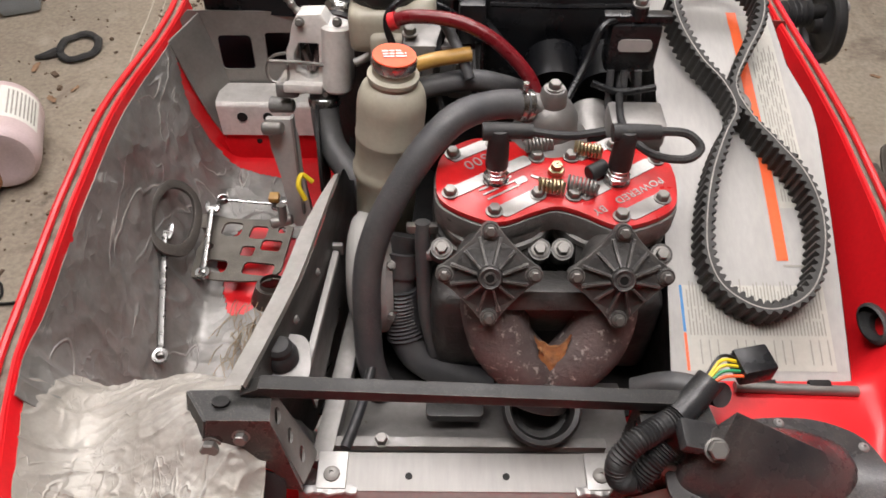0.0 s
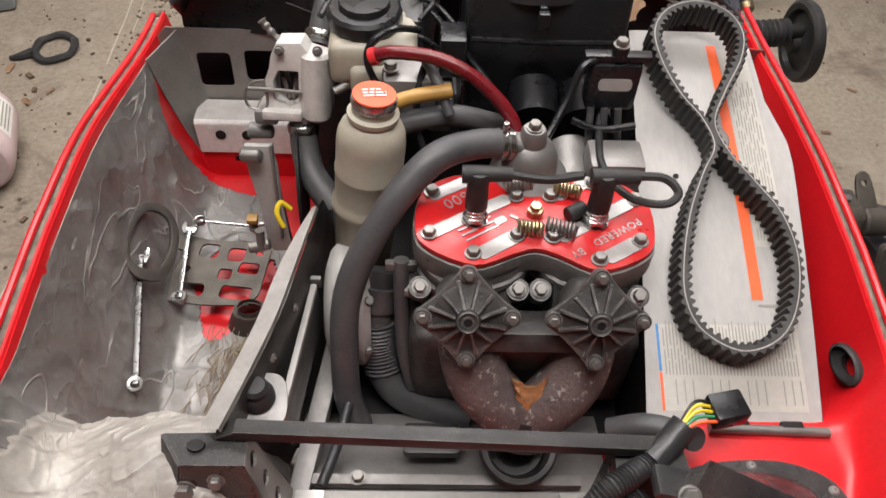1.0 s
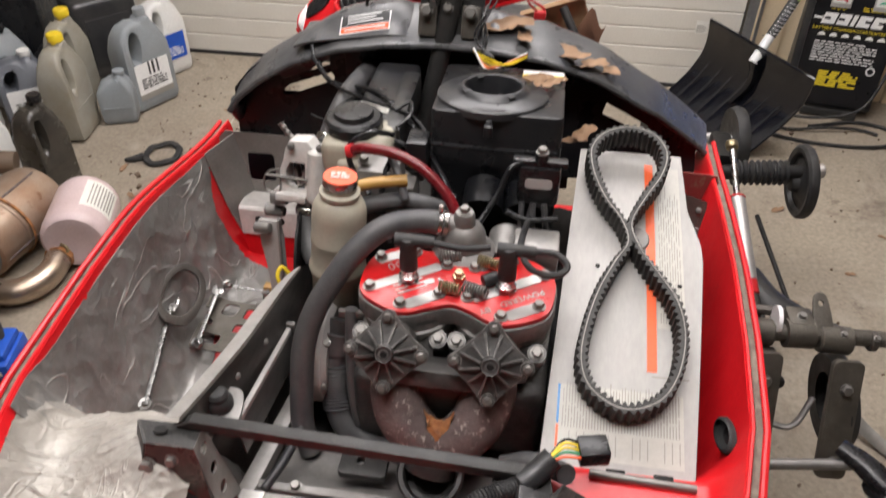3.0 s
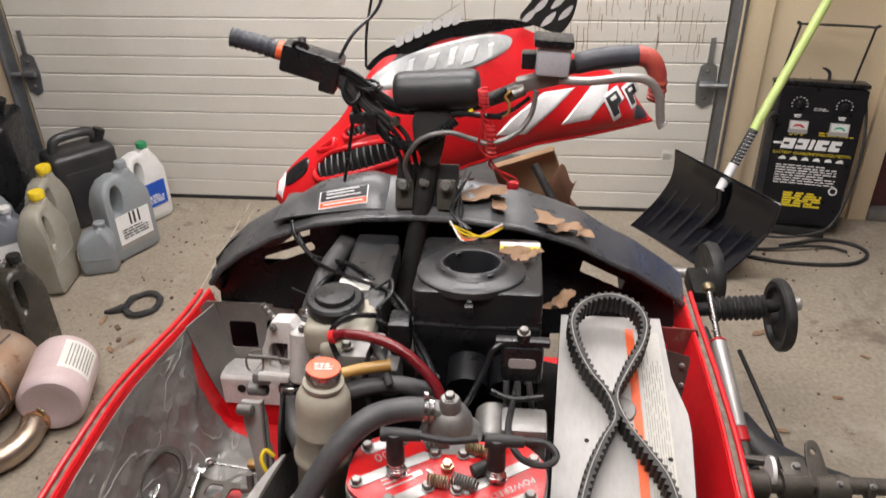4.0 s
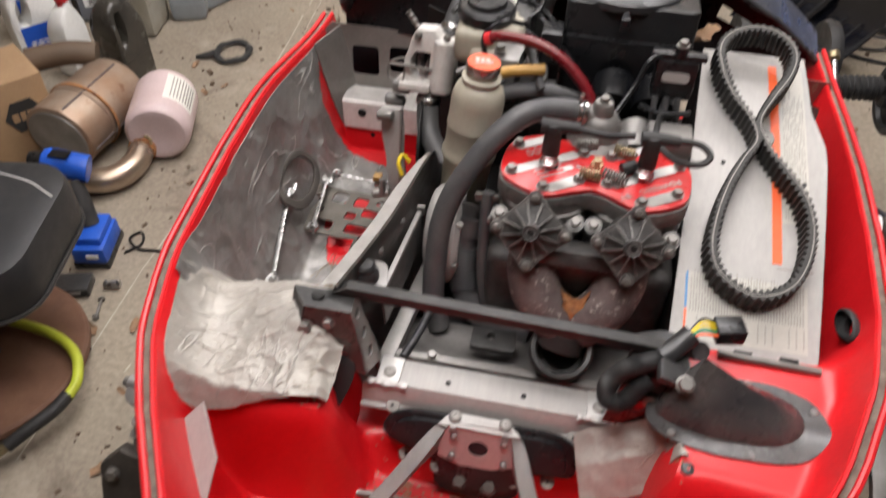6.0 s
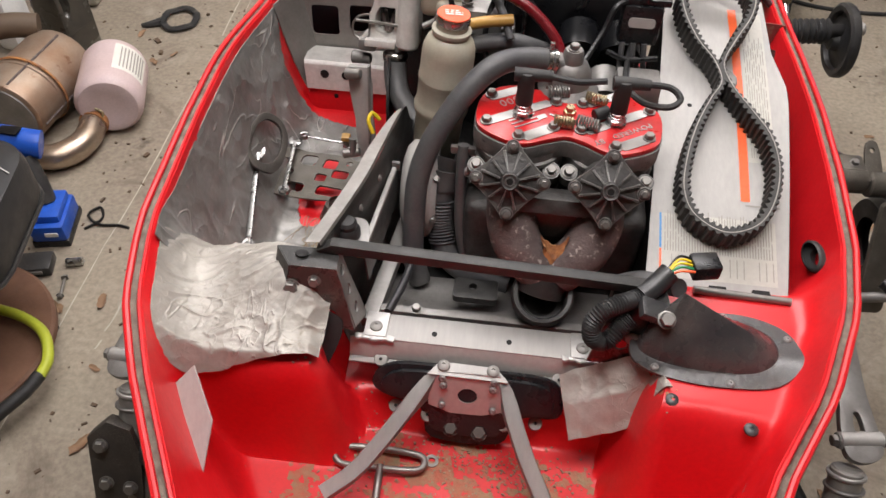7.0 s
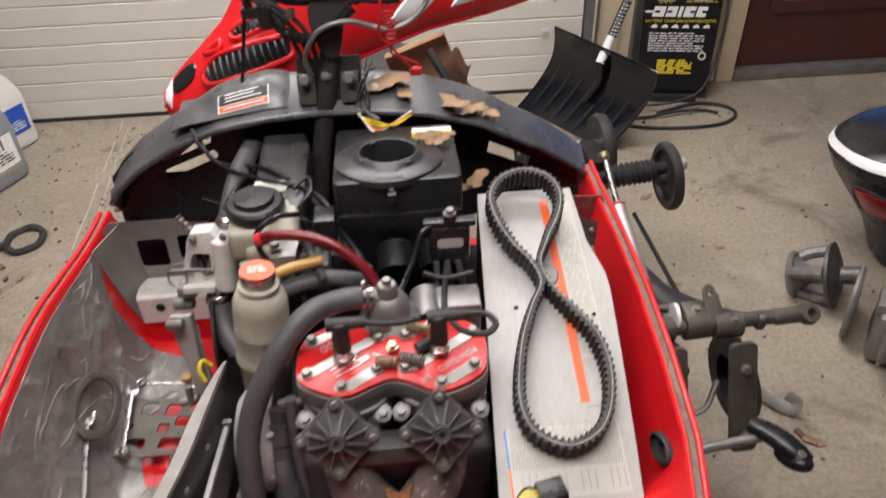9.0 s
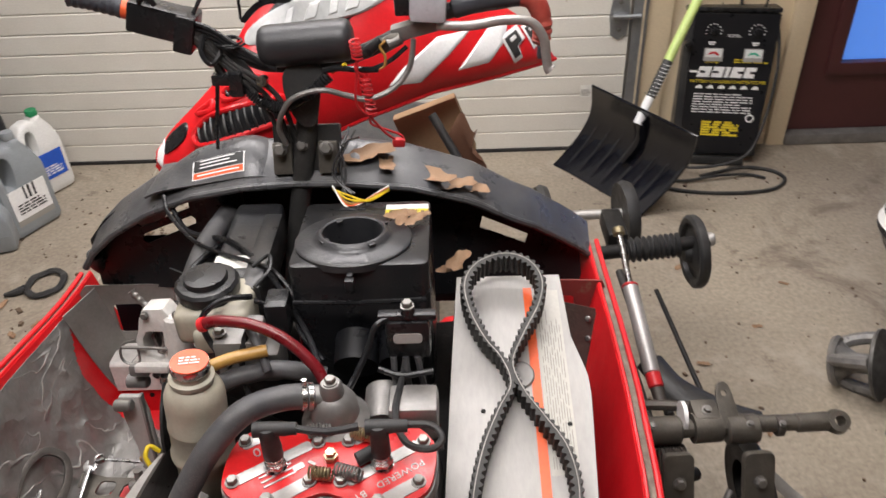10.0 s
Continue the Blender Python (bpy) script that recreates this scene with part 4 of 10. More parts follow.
def tower(parent, side):
    """A folded bracket that carries the cross bar: a flat top, a sloped face and a side web with holes."""
    if side < 0:
        tl, tr, fr_, fl_ = (-0.026, 0.566, 0.738), (0.05, 0.568, 0.738), (0.0525, 0.535, 0.738), (-0.004, 0.535, 0.738)
        bl, br, wb = (-0.018, 0.511, 0.67), (0.0757, 0.514, 0.654), (0.068, 0.562, 0.618)
        bolts = [((-0.004, 0.5255, 0.709), BOLT_BIG), ((0.025, 0.53, 0.719), BOLT), ((0.024, 0.52, 0.684), BOLT_BIG)]
        hole, top_hole = (0.68, 0.8, 0.0085), (0.006, 0.553, 0.7405)
    else:
        tl, tr, fr_, fl_ = (0.39, 0.566, 0.73), (0.452, 0.566, 0.735), (0.458, 0.53, 0.732), (0.39, 0.532, 0.728)
        bl, br, wb = (0.37, 0.508, 0.643), (0.425, 0.506, 0.65), (0.384, 0.56, 0.62)
        bolts = [((0.418, 0.514, 0.692), RIVET_BIG)]
        hole, top_hole = (0.5, 0.66, 0.009), (0.43, 0.552, 0.737)
    bm = B()
    quad_plate(bm, fl_, fr_, br, bl, 0.0035, [hole])
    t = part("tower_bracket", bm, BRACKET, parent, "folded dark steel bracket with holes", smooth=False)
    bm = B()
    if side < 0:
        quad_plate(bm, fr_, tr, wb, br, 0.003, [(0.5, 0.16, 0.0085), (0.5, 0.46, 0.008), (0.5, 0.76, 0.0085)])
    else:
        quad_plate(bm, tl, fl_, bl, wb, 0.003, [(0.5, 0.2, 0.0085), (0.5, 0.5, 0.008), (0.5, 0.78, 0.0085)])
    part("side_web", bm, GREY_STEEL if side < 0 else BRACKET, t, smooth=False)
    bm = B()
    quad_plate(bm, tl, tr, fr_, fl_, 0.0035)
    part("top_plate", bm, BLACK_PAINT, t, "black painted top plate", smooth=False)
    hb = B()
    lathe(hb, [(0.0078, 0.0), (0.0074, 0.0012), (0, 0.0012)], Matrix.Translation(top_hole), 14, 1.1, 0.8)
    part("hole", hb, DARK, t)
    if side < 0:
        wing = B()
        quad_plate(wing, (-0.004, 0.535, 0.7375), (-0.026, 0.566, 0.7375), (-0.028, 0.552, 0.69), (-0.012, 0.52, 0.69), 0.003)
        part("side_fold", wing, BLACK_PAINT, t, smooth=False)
    for p, me in bolts:
        stud(me, p, (0, -0.93, 0.3), t)


tower(sled, -1)
tower(sled, 1)
bar = B()
L, R = V(0.022, 0.566, 0.747), V(0.432, 0.556, 0.742)
box(bar, (L + R) / 2, ((R - L).length, 0.015, 0.015), 0.002, rot=frame_of(R - L).to_3x3() @ Matrix.Rotation(radians(90), 3, "Y"))
for v in bar.verts:
    if v.co.x < L.x + 0.01 and v.co.z > L.z:
        v.co.x += 0.018
part("cross_bar", bar, BLACK_PAINT, sled, "worn black steel cross bar")
# a torn black flap under the left bracket
part("rubber_flap", plate(B(), smooth2d([(-0.02, 0.05), (0.03, 0.045), (0.026, -0.01), (0.008, -0.045), (-0.012, -0.045), (-0.022, 0.0)]), 0.002,
                          basis((0.024, 0.49, 0.635), (1, -0.1, -0.1), (0.1, 0.45, 0.7))), RUBBER, sled, "dark rubber flap")

# nose bracket: a stamped plate with two arms, bolted to a black cover ----------
CO = smooth2d([(-0.128, 0.012), (-0.1, 0.036), (0.0, 0.038), (0.1, 0.036), (0.12, 0.012), (0.118, -0.018), (0.066, -0.026), (0.045, -0.066), (-0.045, -0.066), (-0.062, -0.026), (-0.116, -0.008)], 4)
CM = basis((0.228, 0.487, 0.572), (1, 0, 0), (0, 0.5, 0.86))
cover = plate(B(), CO, 0.01, CM, bevel=0.003)
plate(cover, [(x * 0.9, y * 0.8 + 0.001) for x, y in CO], 0.01, CM @ Matrix.Translation((0, 0, 0.007)), bevel=0.004)
cov = part("front_cover", cover, BLACK, sled, "dusty black rubber cover under the channel")
nb = B()
NB = basis((0.226, 0.478, 0.588), (1, 0.02, 0), (0, 0.5, 0.85))
plate(nb, [(-0.05, 0.004), (-0.04, 0.028), (0.04, 0.028), (0.052, 0.0), (0.05, -0.022), (0.02, -0.03), (-0.02, -0.03), (-0.05, -0.02)], 0.0035, NB, holes=[ring2d(0, -0.004, 0.013, 0.0105)])
nose = part("nose_bracket", nb, ALU, sled, "stamped aluminium nose bracket with a round hole", smooth=False)
for x, y in ((-0.032, 0.012), (0.032, 0.012), (-0.032, -0.016), (0.034, -0.018), (-0.034, 0.022), (0.033, 0.022)):
    stud(RIVET, NB @ V(x, y, 0.004) + V(0, -0.004, 0.0), (0, -0.8, 0.5), nose)
top = B()
quad_plate(top, (0.172, 0.484, 0.61), (0.277, 0.484, 0.608), (0.26, 0.503, 0.611), (0.186, 0.503, 0.612), 0.003)
part("top_flange", top, ALU_SHEET, nose, smooth=False)
for p in ((0.192, 0.4965, 0.6155), (0.256, 0.4965, 0.6145)):
    stud(RIVET_BIG, p, (0, -0.1, 1), nose)
for s, pts in ((-1, [(0.184, 0.492, 0.611), (0.172, 0.48, 0.602), (0.15, 0.444, 0.59), (0.122, 0.402, 0.572), (0.095, 0.368, 0.557), (0.06, 0.34, 0.545)]),
               (1, [(0.268, 0.49, 0.609), (0.277, 0.477, 0.6), (0.29, 0.44, 0.59), (0.309, 0.4, 0.572), (0.331, 0.36, 0.557), (0.355, 0.31, 0.545)])):
    P = spline(pts, 6)
    bm = B()
    prev = None
    for i, p in enumerate(P):
        d = (P[min(i + 1, len(P) - 1)] - P[max(i - 1, 0)]).normalized()
        sd = d.cross(V(0, 0, 1)).normalized()
        w = 0.006 + 0.0045 * sstep(0, 12, i)
        inner_drop = 0.034 * (1 - sstep(0, 14, i)) + 0.009
        row = [bm.verts.new(p + sd * a * w + V(0, 0, b)) for a, b in ((-1, 0.0 if s < 0 else -0.003), (-0.8, 0.001), (0.8, 0.001), (1, -0.003 if s < 0 else 0.0))]
        inner = row[0] if (row[0].co.x - p.x) * s < 0 else row[3]
        row.append(bm.verts.new(inner.co - V(0, 0, inner_drop)))
        row.append(inner)
        if prev:
            for k in range(3):
                bm.faces.new((prev[k], prev[k + 1], row[k + 1], row[k]))
            bm.faces.new((prev[5], prev[4], row[4], row[5]))
        prev = row
    bmesh.ops.solidify(bm, geom=list(bm.faces), thickness=0.003)
    part("arm", bm, ALU_SHEET, nose, "folded aluminium arm")
for x, y, z in ((0.208, 0.452, 0.537), (0.246, 0.45, 0.537)):
    stud(BOLT_BLACK, (x, y, z), (0, -0.5, 0.9), cov)
for x, y, z in ((0.108, 0.506, 0.6), (0.342, 0.504, 0.6), (0.132, 0.472, 0.545), (0.319, 0.469, 0.545), (0.176, 0.462, 0.548), (0.277, 0.46, 0.548)):
    z = max(z, pan_z(x, y) + 0.003)
    lathe(ds := B(), [(0, 0.003), (0.0085, 0.0026), (0.0095, 0.0), (0.0095, -0.004)], Matrix.Translation((x, y, z)) @ frame_of((0, -0.45, 0.9)), 16)
    rv = part("rivet", ds, GREY_STEEL, cov, "dull grey rivet")
    lathe(dm := B(), [(0.0022, 0.003), (0.0022, 0.0042), (0, 0.0046)], Matrix.Translation((x, y, z)) @ frame_of((0, -0.45, 0.9)), 8)
    part("mandrel", dm, DARK, rv)

# black vent cover on the right shelf
vc = B()
rows = []
OUT = smooth2d([(0.415, 0.488), (0.45, 0.464), (0.515, 0.456), (0.595, 0.466), (0.64, 0.502), (0.628, 0.545), (0.56, 0.566), (0.48, 0.56), (0.425, 0.53)], 6)
OUT = [(x if x < 0.56 else 0.56 + (x - 0.56) * 0.72, y) for x, y in OUT]
A0, A1 = V(0.464, 0.532, 0.766), V(0.566, 0.516, 0.714)
for i, (x, y) in enumerate(OUT):
    cx, cy = 0.525, 0.51
    rim_in = V(cx + (x - cx) * (0.78 if x > cx else 0.86) - 0.006, cy + (y - cy) * 0.7 + 0.004, 0.6945)
    ridge = A0.lerp(A1, sstep(0.43, 0.64, rim_in.x))
    zf = max(0.6895, pan_z(x, y) + 0.003)
    row = [vc.verts.new((x, y, zf)), vc.verts.new((x, y, zf + 0.004)), vc.verts.new(rim_in)]
    for k in (0.06, 0.2, 0.5, 1.0):
        q = rim_in.lerp(ridge, k)
        q.z = rim_in.z + (ridge.z - rim_in.z) * k ** 0.75
        row.append(vc.verts.new(q))
    rows.append(row)
for a, b in zip(rows, rows[1:] + rows[:1]):
    for k in range(6):
        vc.faces.new((a[k], b[k], b[k + 1], a[k + 1]))
bmesh.ops.remove_doubles(vc, verts=vc.verts, dist=0.0003)
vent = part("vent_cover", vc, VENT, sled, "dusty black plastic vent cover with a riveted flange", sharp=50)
for i in (4, 13, 22, 29, 38):
    x, y = OUT[i]
    stud(RIVET, (0.525 + (x - 0.525) * 0.92, 0.51 + (y - 0.51) * 0.89, 0.6942), (0, 0, 1), vent, label="")
# a strut from the vent cover to the right bracket
part("stay_arm", box(B(), (0.445, 0.522, 0.735), (0.06, 0.03, 0.012), 0.004, rot=Matrix.Rotation(radians(20), 3, "Y")), BLACK_DUSTY, sled)
stud(BOLT_BIG, (0.447, 0.508, 0.742), (0, -0.5, 0.85), sled)

# inner left wall with its rail, rubber mount -------------------------------------
wl = B()
TOP = [(0.03, 0.562, 0.752), (0.048, 0.62, 0.755), (0.066, 0.686, 0.758), (0.078, 0.76, 0.758), (0.086, 0.815, 0.756), (0.09, 0.865, 0.742), (0.094, 0.9, 0.69), (0.1, 1.05, 0.6)]
prev = None
for p in spline(TOP, 4):
    row = [wl.verts.new(q) for q in (p, p + V(0.0005, 0, -0.012), p + V(0.002, 0.002, -0.05), p + V(0.008, 0.004, -0.11), p + V(0.014, 0.006, -0.2))]
    if prev:
        for k in range(4):
            wl.faces.new((prev[k], row[k], row[k + 1], prev[k + 1]))
    prev = row
bmesh.ops.solidify(wl, geom=list(wl.faces), thickness=0.003)
wall = part("side_wall", wl, WALL_STEEL, sled, "grey metal engine bay wall with a bright flange", smooth=False)
fl = B()
prev = None
for p in spline(TOP[:6], 6)[:-2]:
    row = [fl.verts.new(p + V(dx, 0, dz)) for dx, dz in ((-0.005 - 0.016 * (1 - sstep(0.72, 0.9, p.y)), 0.0005), (-0.003, 0.0025), (-0.002, -0.004))]
    if prev:
        for k in range(2):
            fl.faces.new((prev[k], row[k], row[k + 1], prev[k + 1]))
    prev = row
bmesh.ops.solidify(fl, geom=list(fl.faces), thickness=0.0025)
part("flange", fl, FLANGE, wall, "worn bare metal flange", smooth=False)
RAIL_A, RAIL_B = V(0.086, 0.772, 0.698), V(0.07, 0.602, 0.697)
rl = B()
box(rl, (RAIL_A + RAIL_B) / 2, (0.0075, (RAIL_A - RAIL_B).length, 0.01), 0.0025, rot=Matrix.Rotation(radians(-5.4), 3, "Z"))
rail = part("frame_rail", rl, ALU_SHEET, wall, "scratched bare aluminium frame rail")
part("rail_web", sheet(B(), lambda u, v: RAIL_A.lerp(RAIL_B, u) + V(0.003 + 0.004 * v, 0, -0.002 - 0.05 * v), 8, 4, 0.002), WALL_STEEL, rail)
part("rail_end", box(B(), RAIL_B + V(0, -0.002, 0.004), (0.013, 0.012, 0.01), 0.002), RUST_ORANGE, rail, "rusty rail end")
part("rail_cap", box(B(), RAIL_A + V(-0.002, 0.004, 0.002), (0.02, 0.006, 0.016), 0.0015), ALU_DULL, rail)
for x, y, z in ((0.07, 0.72, 0.725), (0.081, 0.82, 0.722), (0.056, 0.655, 0.728)):
    stud(RIVET, (x + 0.003, y, z), (0.9, -0.1, 0.3), wall)
ml = B()
plate(ml, smooth2d([(-0.03, -0.03), (0.03, -0.035), (0.035, 0.02), (0.01, 0.035), (-0.028, 0.025)]), 0.004, basis((0.05, 0.614, 0.716), (1, 0.1, 0.05), (-0.1, 1, 0.2)) @ Matrix.Scale(0.75, 4))
mount = part("mount_plate", ml, ALU_DULL, sled, "aluminium mount plate")
lathe(ms := B(), [(0.021, 0), (0.021, 0.01), (0.018, 0.016), (0.016, 0.018), (0.016, 0.026), (0.012, 0.031), (0, 0.032)], Matrix.Translation((0.05, 0.614, 0.719)) @ Matrix.Scale(0.8, 4), 20)
part("rubber_bump", ms, RUBBER, mount, "black rubber bump stop")
fr2 = B()
box(fr2, (0.102, 0.7, 0.615), (0.022, 0.3, 0.02), 0.003, rot=Matrix.Rotation(radians(-7), 3, "Z"))
part("side_rail", fr2, ALU_DULL, sled, "scratched aluminium side rail")
part("drain_tube", tube(B(), [(0.132, 0.67, 0.635), (0.121, 0.615, 0.626), (0.108, 0.567, 0.624)], 0.006, 10), BLACK_DUSTY, sled)
# added near-black sheet in place of the shaded depth of the engine bay
part("bay_shade_sheet", sheet(B(), lambda u, v: V(0.06 + 0.575 * u, 0.64 + 0.66 * v, 0.566 + 0.01 * noise.noise(V(u * 8, v * 8, 2))), 20, 24, 0.003), DARK, sled, "near-black sheet standing in for the bay's shaded depth")

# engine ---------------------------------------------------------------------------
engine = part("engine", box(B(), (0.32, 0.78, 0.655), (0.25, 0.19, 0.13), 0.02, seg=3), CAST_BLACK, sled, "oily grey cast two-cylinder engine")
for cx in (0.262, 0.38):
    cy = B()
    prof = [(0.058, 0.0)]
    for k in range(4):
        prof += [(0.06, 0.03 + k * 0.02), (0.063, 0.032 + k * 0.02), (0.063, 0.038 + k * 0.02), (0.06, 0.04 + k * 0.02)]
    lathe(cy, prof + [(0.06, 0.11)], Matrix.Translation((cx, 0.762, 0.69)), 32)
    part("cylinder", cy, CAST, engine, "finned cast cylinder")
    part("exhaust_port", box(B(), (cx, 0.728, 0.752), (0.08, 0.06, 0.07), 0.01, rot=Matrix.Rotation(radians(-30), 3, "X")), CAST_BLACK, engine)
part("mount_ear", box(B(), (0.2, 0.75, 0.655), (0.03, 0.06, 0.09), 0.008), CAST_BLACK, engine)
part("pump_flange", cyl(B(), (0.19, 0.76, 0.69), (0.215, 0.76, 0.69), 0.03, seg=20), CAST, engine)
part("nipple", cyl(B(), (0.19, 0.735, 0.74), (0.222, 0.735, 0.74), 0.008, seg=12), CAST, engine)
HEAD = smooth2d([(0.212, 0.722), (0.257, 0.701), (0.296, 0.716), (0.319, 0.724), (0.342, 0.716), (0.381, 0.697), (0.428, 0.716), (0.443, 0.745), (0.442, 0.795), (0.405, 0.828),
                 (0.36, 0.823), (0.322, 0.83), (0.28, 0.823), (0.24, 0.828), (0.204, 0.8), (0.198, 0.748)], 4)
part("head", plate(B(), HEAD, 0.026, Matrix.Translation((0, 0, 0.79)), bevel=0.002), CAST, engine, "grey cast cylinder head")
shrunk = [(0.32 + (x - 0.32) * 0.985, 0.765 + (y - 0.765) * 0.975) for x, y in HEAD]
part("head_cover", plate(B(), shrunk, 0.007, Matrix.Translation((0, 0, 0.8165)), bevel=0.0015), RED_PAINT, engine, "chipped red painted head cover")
ZH = 0.8238


def strip(bm, a, b, w, z=ZH):
    a, b = V(*a, z), V(*b, z)
    m = basis((a + b) / 2, b - a, (0, 1, 0))
    plate(bm, rrect(0, 0, (b - a).length, w, w * 0.3, 3), 0.0009, m)


st = B()
for a, b, w in (((0.212, 0.739), (0.296, 0.793), 0.015), ((0.262, 0.714), (0.302, 0.741), 0.017), ((0.214, 0.792), (0.262, 0.822), 0.015),
                ((0.343, 0.737), (0.423, 0.79), 0.015), ((0.386, 0.712), (0.424, 0.736), 0.017), ((0.345, 0.795), (0.388, 0.823), 0.014)):
    strip(st, a, b, w)
part("bare_strip", st, ALU, engine, "machined bare aluminium strips on the cover")
dec = B()
for k in range(3):
    strip(dec, (0.243 + k * 0.004, 0.745 - k * 0.0062), (0.276 + k * 0.004, 0.7665 - k * 0.0062), 0.0022)
strip(dec, (0.28, 0.757), (0.2915, 0.7645), 0.0085)
strip(dec, (0.296, 0.768), (0.305, 0.7635), 0.0035)
part("emblem", dec, ALU, engine, "bare metal emblem of bars")
TH = math.atan2(0.052, 0.082)
ux, uy = (-math.cos(TH), -math.sin(TH), 0), (math.sin(TH), -math.cos(TH), 0)
lettering("POWERED", 0.0125, basis((0.403, 0.748, ZH + 0.0002), ux, uy), ALU, engine, 0.0004, 1.05)
lettering("BY", 0.0125, basis((0.36, 0.7195, ZH + 0.0002), ux, uy), ALU, engine, 0.0004, 1.05)
lettering("600", 0.019, basis((0.242, 0.789, ZH + 0.0002), ux, uy), ALU, engine, 0.0004, 1.1)
for x, y in ((0.214, 0.741), (0.217, 0.799), (0.257, 0.716), (0.301, 0.74), (0.304, 0.795), (0.337, 0.739), (0.34, 0.796), (0.38, 0.711), (0.424, 0.736), (0.428, 0.793), (0.26, 0.815), (0.386, 0.815)):
    stud(BOLT, (x, y, ZH), (0, 0, 1), engine)


def valve_cover(cx, cy, cz):
    """A square plate on its corner with a hub, a low cone and twelve ribs."""
    m = basis((cx, cy, cz), (1, 0, 0), (0, 0.56, 0.83))
    d = 0.0505
    pts = []
    for k in range(4):
        a = TAU * k / 4
        for t, r in ((-0.2, 0.89), (-0.14, 0.96), (-0.07, 0.995), (0.0, 1.0), (0.07, 0.995), (0.14, 0.96), (0.2, 0.89), (0.42, 0.765), (0.6, 0.722), (TAU / 8, 0.71), (0.97, 0.722), (1.15, 0.765)):
            pts.append((d * r * math.cos(a + t), d * r * math.sin(a + t)))
    bm = B()
    plate(bm, pts, 0.007, m @ Matrix.Translation((0, 0, -0.004)), bevel=0.0012)
    cyl(bm, m @ V(0, 0.004, -0.045), m @ V(0, 0, -0.003), 0.03, 0.032, seg=24)
    dish = B()
    lathe(dish, [(0.0335, 0.0028), (0.032, 0.0036), (0.028, 0.0042), (0.0145, 0.0085), (0.0115, 0.0105), (0.011, 0.0172), (0.0098, 0.0185), (0.0085, 0.0172), (0.006, 0.0168), (0.0055, 0.0185), (0.0042, 0.0185), (0.0038, 0.01), (0, 0.01)], m, 28)
    for k in range(12):
        a = TAU * k / 12 + TAU / 24
        r1 = 0.046 / (abs(math.cos(a)) + abs(math.sin(a)))
        n = 5
        prev = None
        for i in range(n + 1):
            u = i / n
            r = 0.0125 + (r1 - 0.0125) * u
            top = 0.0062 + 0.0095 * (1 - u) ** 1.2
            w = V(-math.sin(a), math.cos(a), 0) * (0.0011 + 0.0005 * u)
            c = V(r * math.cos(a), r * math.sin(a), 0)
            row = [bm.verts.new(m @ v) for v in (c - w * 1.3, c - w * 0.75 + V(0, 0, top), c + w * 0.75 + V(0, 0, top), c + w * 1.3)]
            if prev:
                for j in range(3):
                    bm.faces.new((prev[j], prev[j + 1], row[j + 1], row[j]))
            else:
                bm.faces.new(row)
            prev = row
        bm.faces.new(prev)
    for k in range(4):
        a = TAU * k / 4
        lathe(bm, [(0.0085, 0.002), (0.0082, 0.0055), (0, 0.0056)], m @ Matrix.Translation((0.0425 * math.cos(a), 0.0425 * math.sin(a), 0)), 16)
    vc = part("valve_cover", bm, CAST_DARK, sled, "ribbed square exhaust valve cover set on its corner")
    part("dish", dish, CAST_BLACK, vc, "blackish dished middle between the ribs")
    lathe(hh := B(), [(0.0042, 0.0), (0.0042, 0.001), (0, 0.001)], m @ Matrix.Translation((0, 0, 0.0165)), 12)
    part("hub_hole", hh, DARK, vc)
    for k in range(4):
        a = TAU * k / 4
        stud(BOLT_SMALL, m @ V(0.0425 * math.cos(a), 0.0425 * math.sin(a), 0.0056), m.to_3x3() @ V(0, 0, 1), vc)


valve_cover(0.251, 0.658, 0.8)
valve_cover(0.3745, 0.656, 0.801)
for x, y, z in ((0.206, 0.716, 0.77), (0.305, 0.708, 0.779), (0.328, 0.708, 0.779), (0.427, 0.702, 0.779)):
    lg = B()
    cyl(lg, (x, y + 0.012, z - 0.02), (x, y, z), 0.0125, 0.0115, seg=16)
    part("lug", lg, CAST_DARK, engine, "bolted casting lug")
    stud(BOLT_DULL, (x, y, z), (0, -0.45, 0.89), engine)
part("link_bar", box(B(), (0.318, 0.672, 0.735), (0.06, 0.008, 0.01), 0.002), DARK, engine)

part("port_casting", box(B(), (0.318, 0.678, 0.728), (0.075, 0.04, 0.05), 0.01), CAST_BLACK, engine)
# Dark block added for the shaded underside of the valve covers.
part("underside_block", box(B(), (0.316, 0.672, 0.758), (0.16, 0.05, 0.022), 0.005, rot=Matrix.Rotation(radians(-25), 3, "X")), CAST_BLACK, engine)
# exhaust manifold: two pipes run into one outlet
mf = B()
tube(mf, [(0.262, 0.694, 0.738), (0.261, 0.668, 0.728), (0.27, 0.647, 0.704), (0.29, 0.634, 0.684), (0.306, 0.628, 0.668)], lambda u: 0.036 - 0.006 * u, 28, 7)
tube(mf, [(0.371, 0.694, 0.738), (0.372, 0.668, 0.728), (0.362, 0.647, 0.704), (0.343, 0.634, 0.684), (0.328, 0.628, 0.668)], lambda u: 0.036 - 0.006 * u, 28, 7)
mani = part("exhaust_manifold", mf, RUST, sled, "rusty brown Y-shaped exhaust manifold")
wb = B()
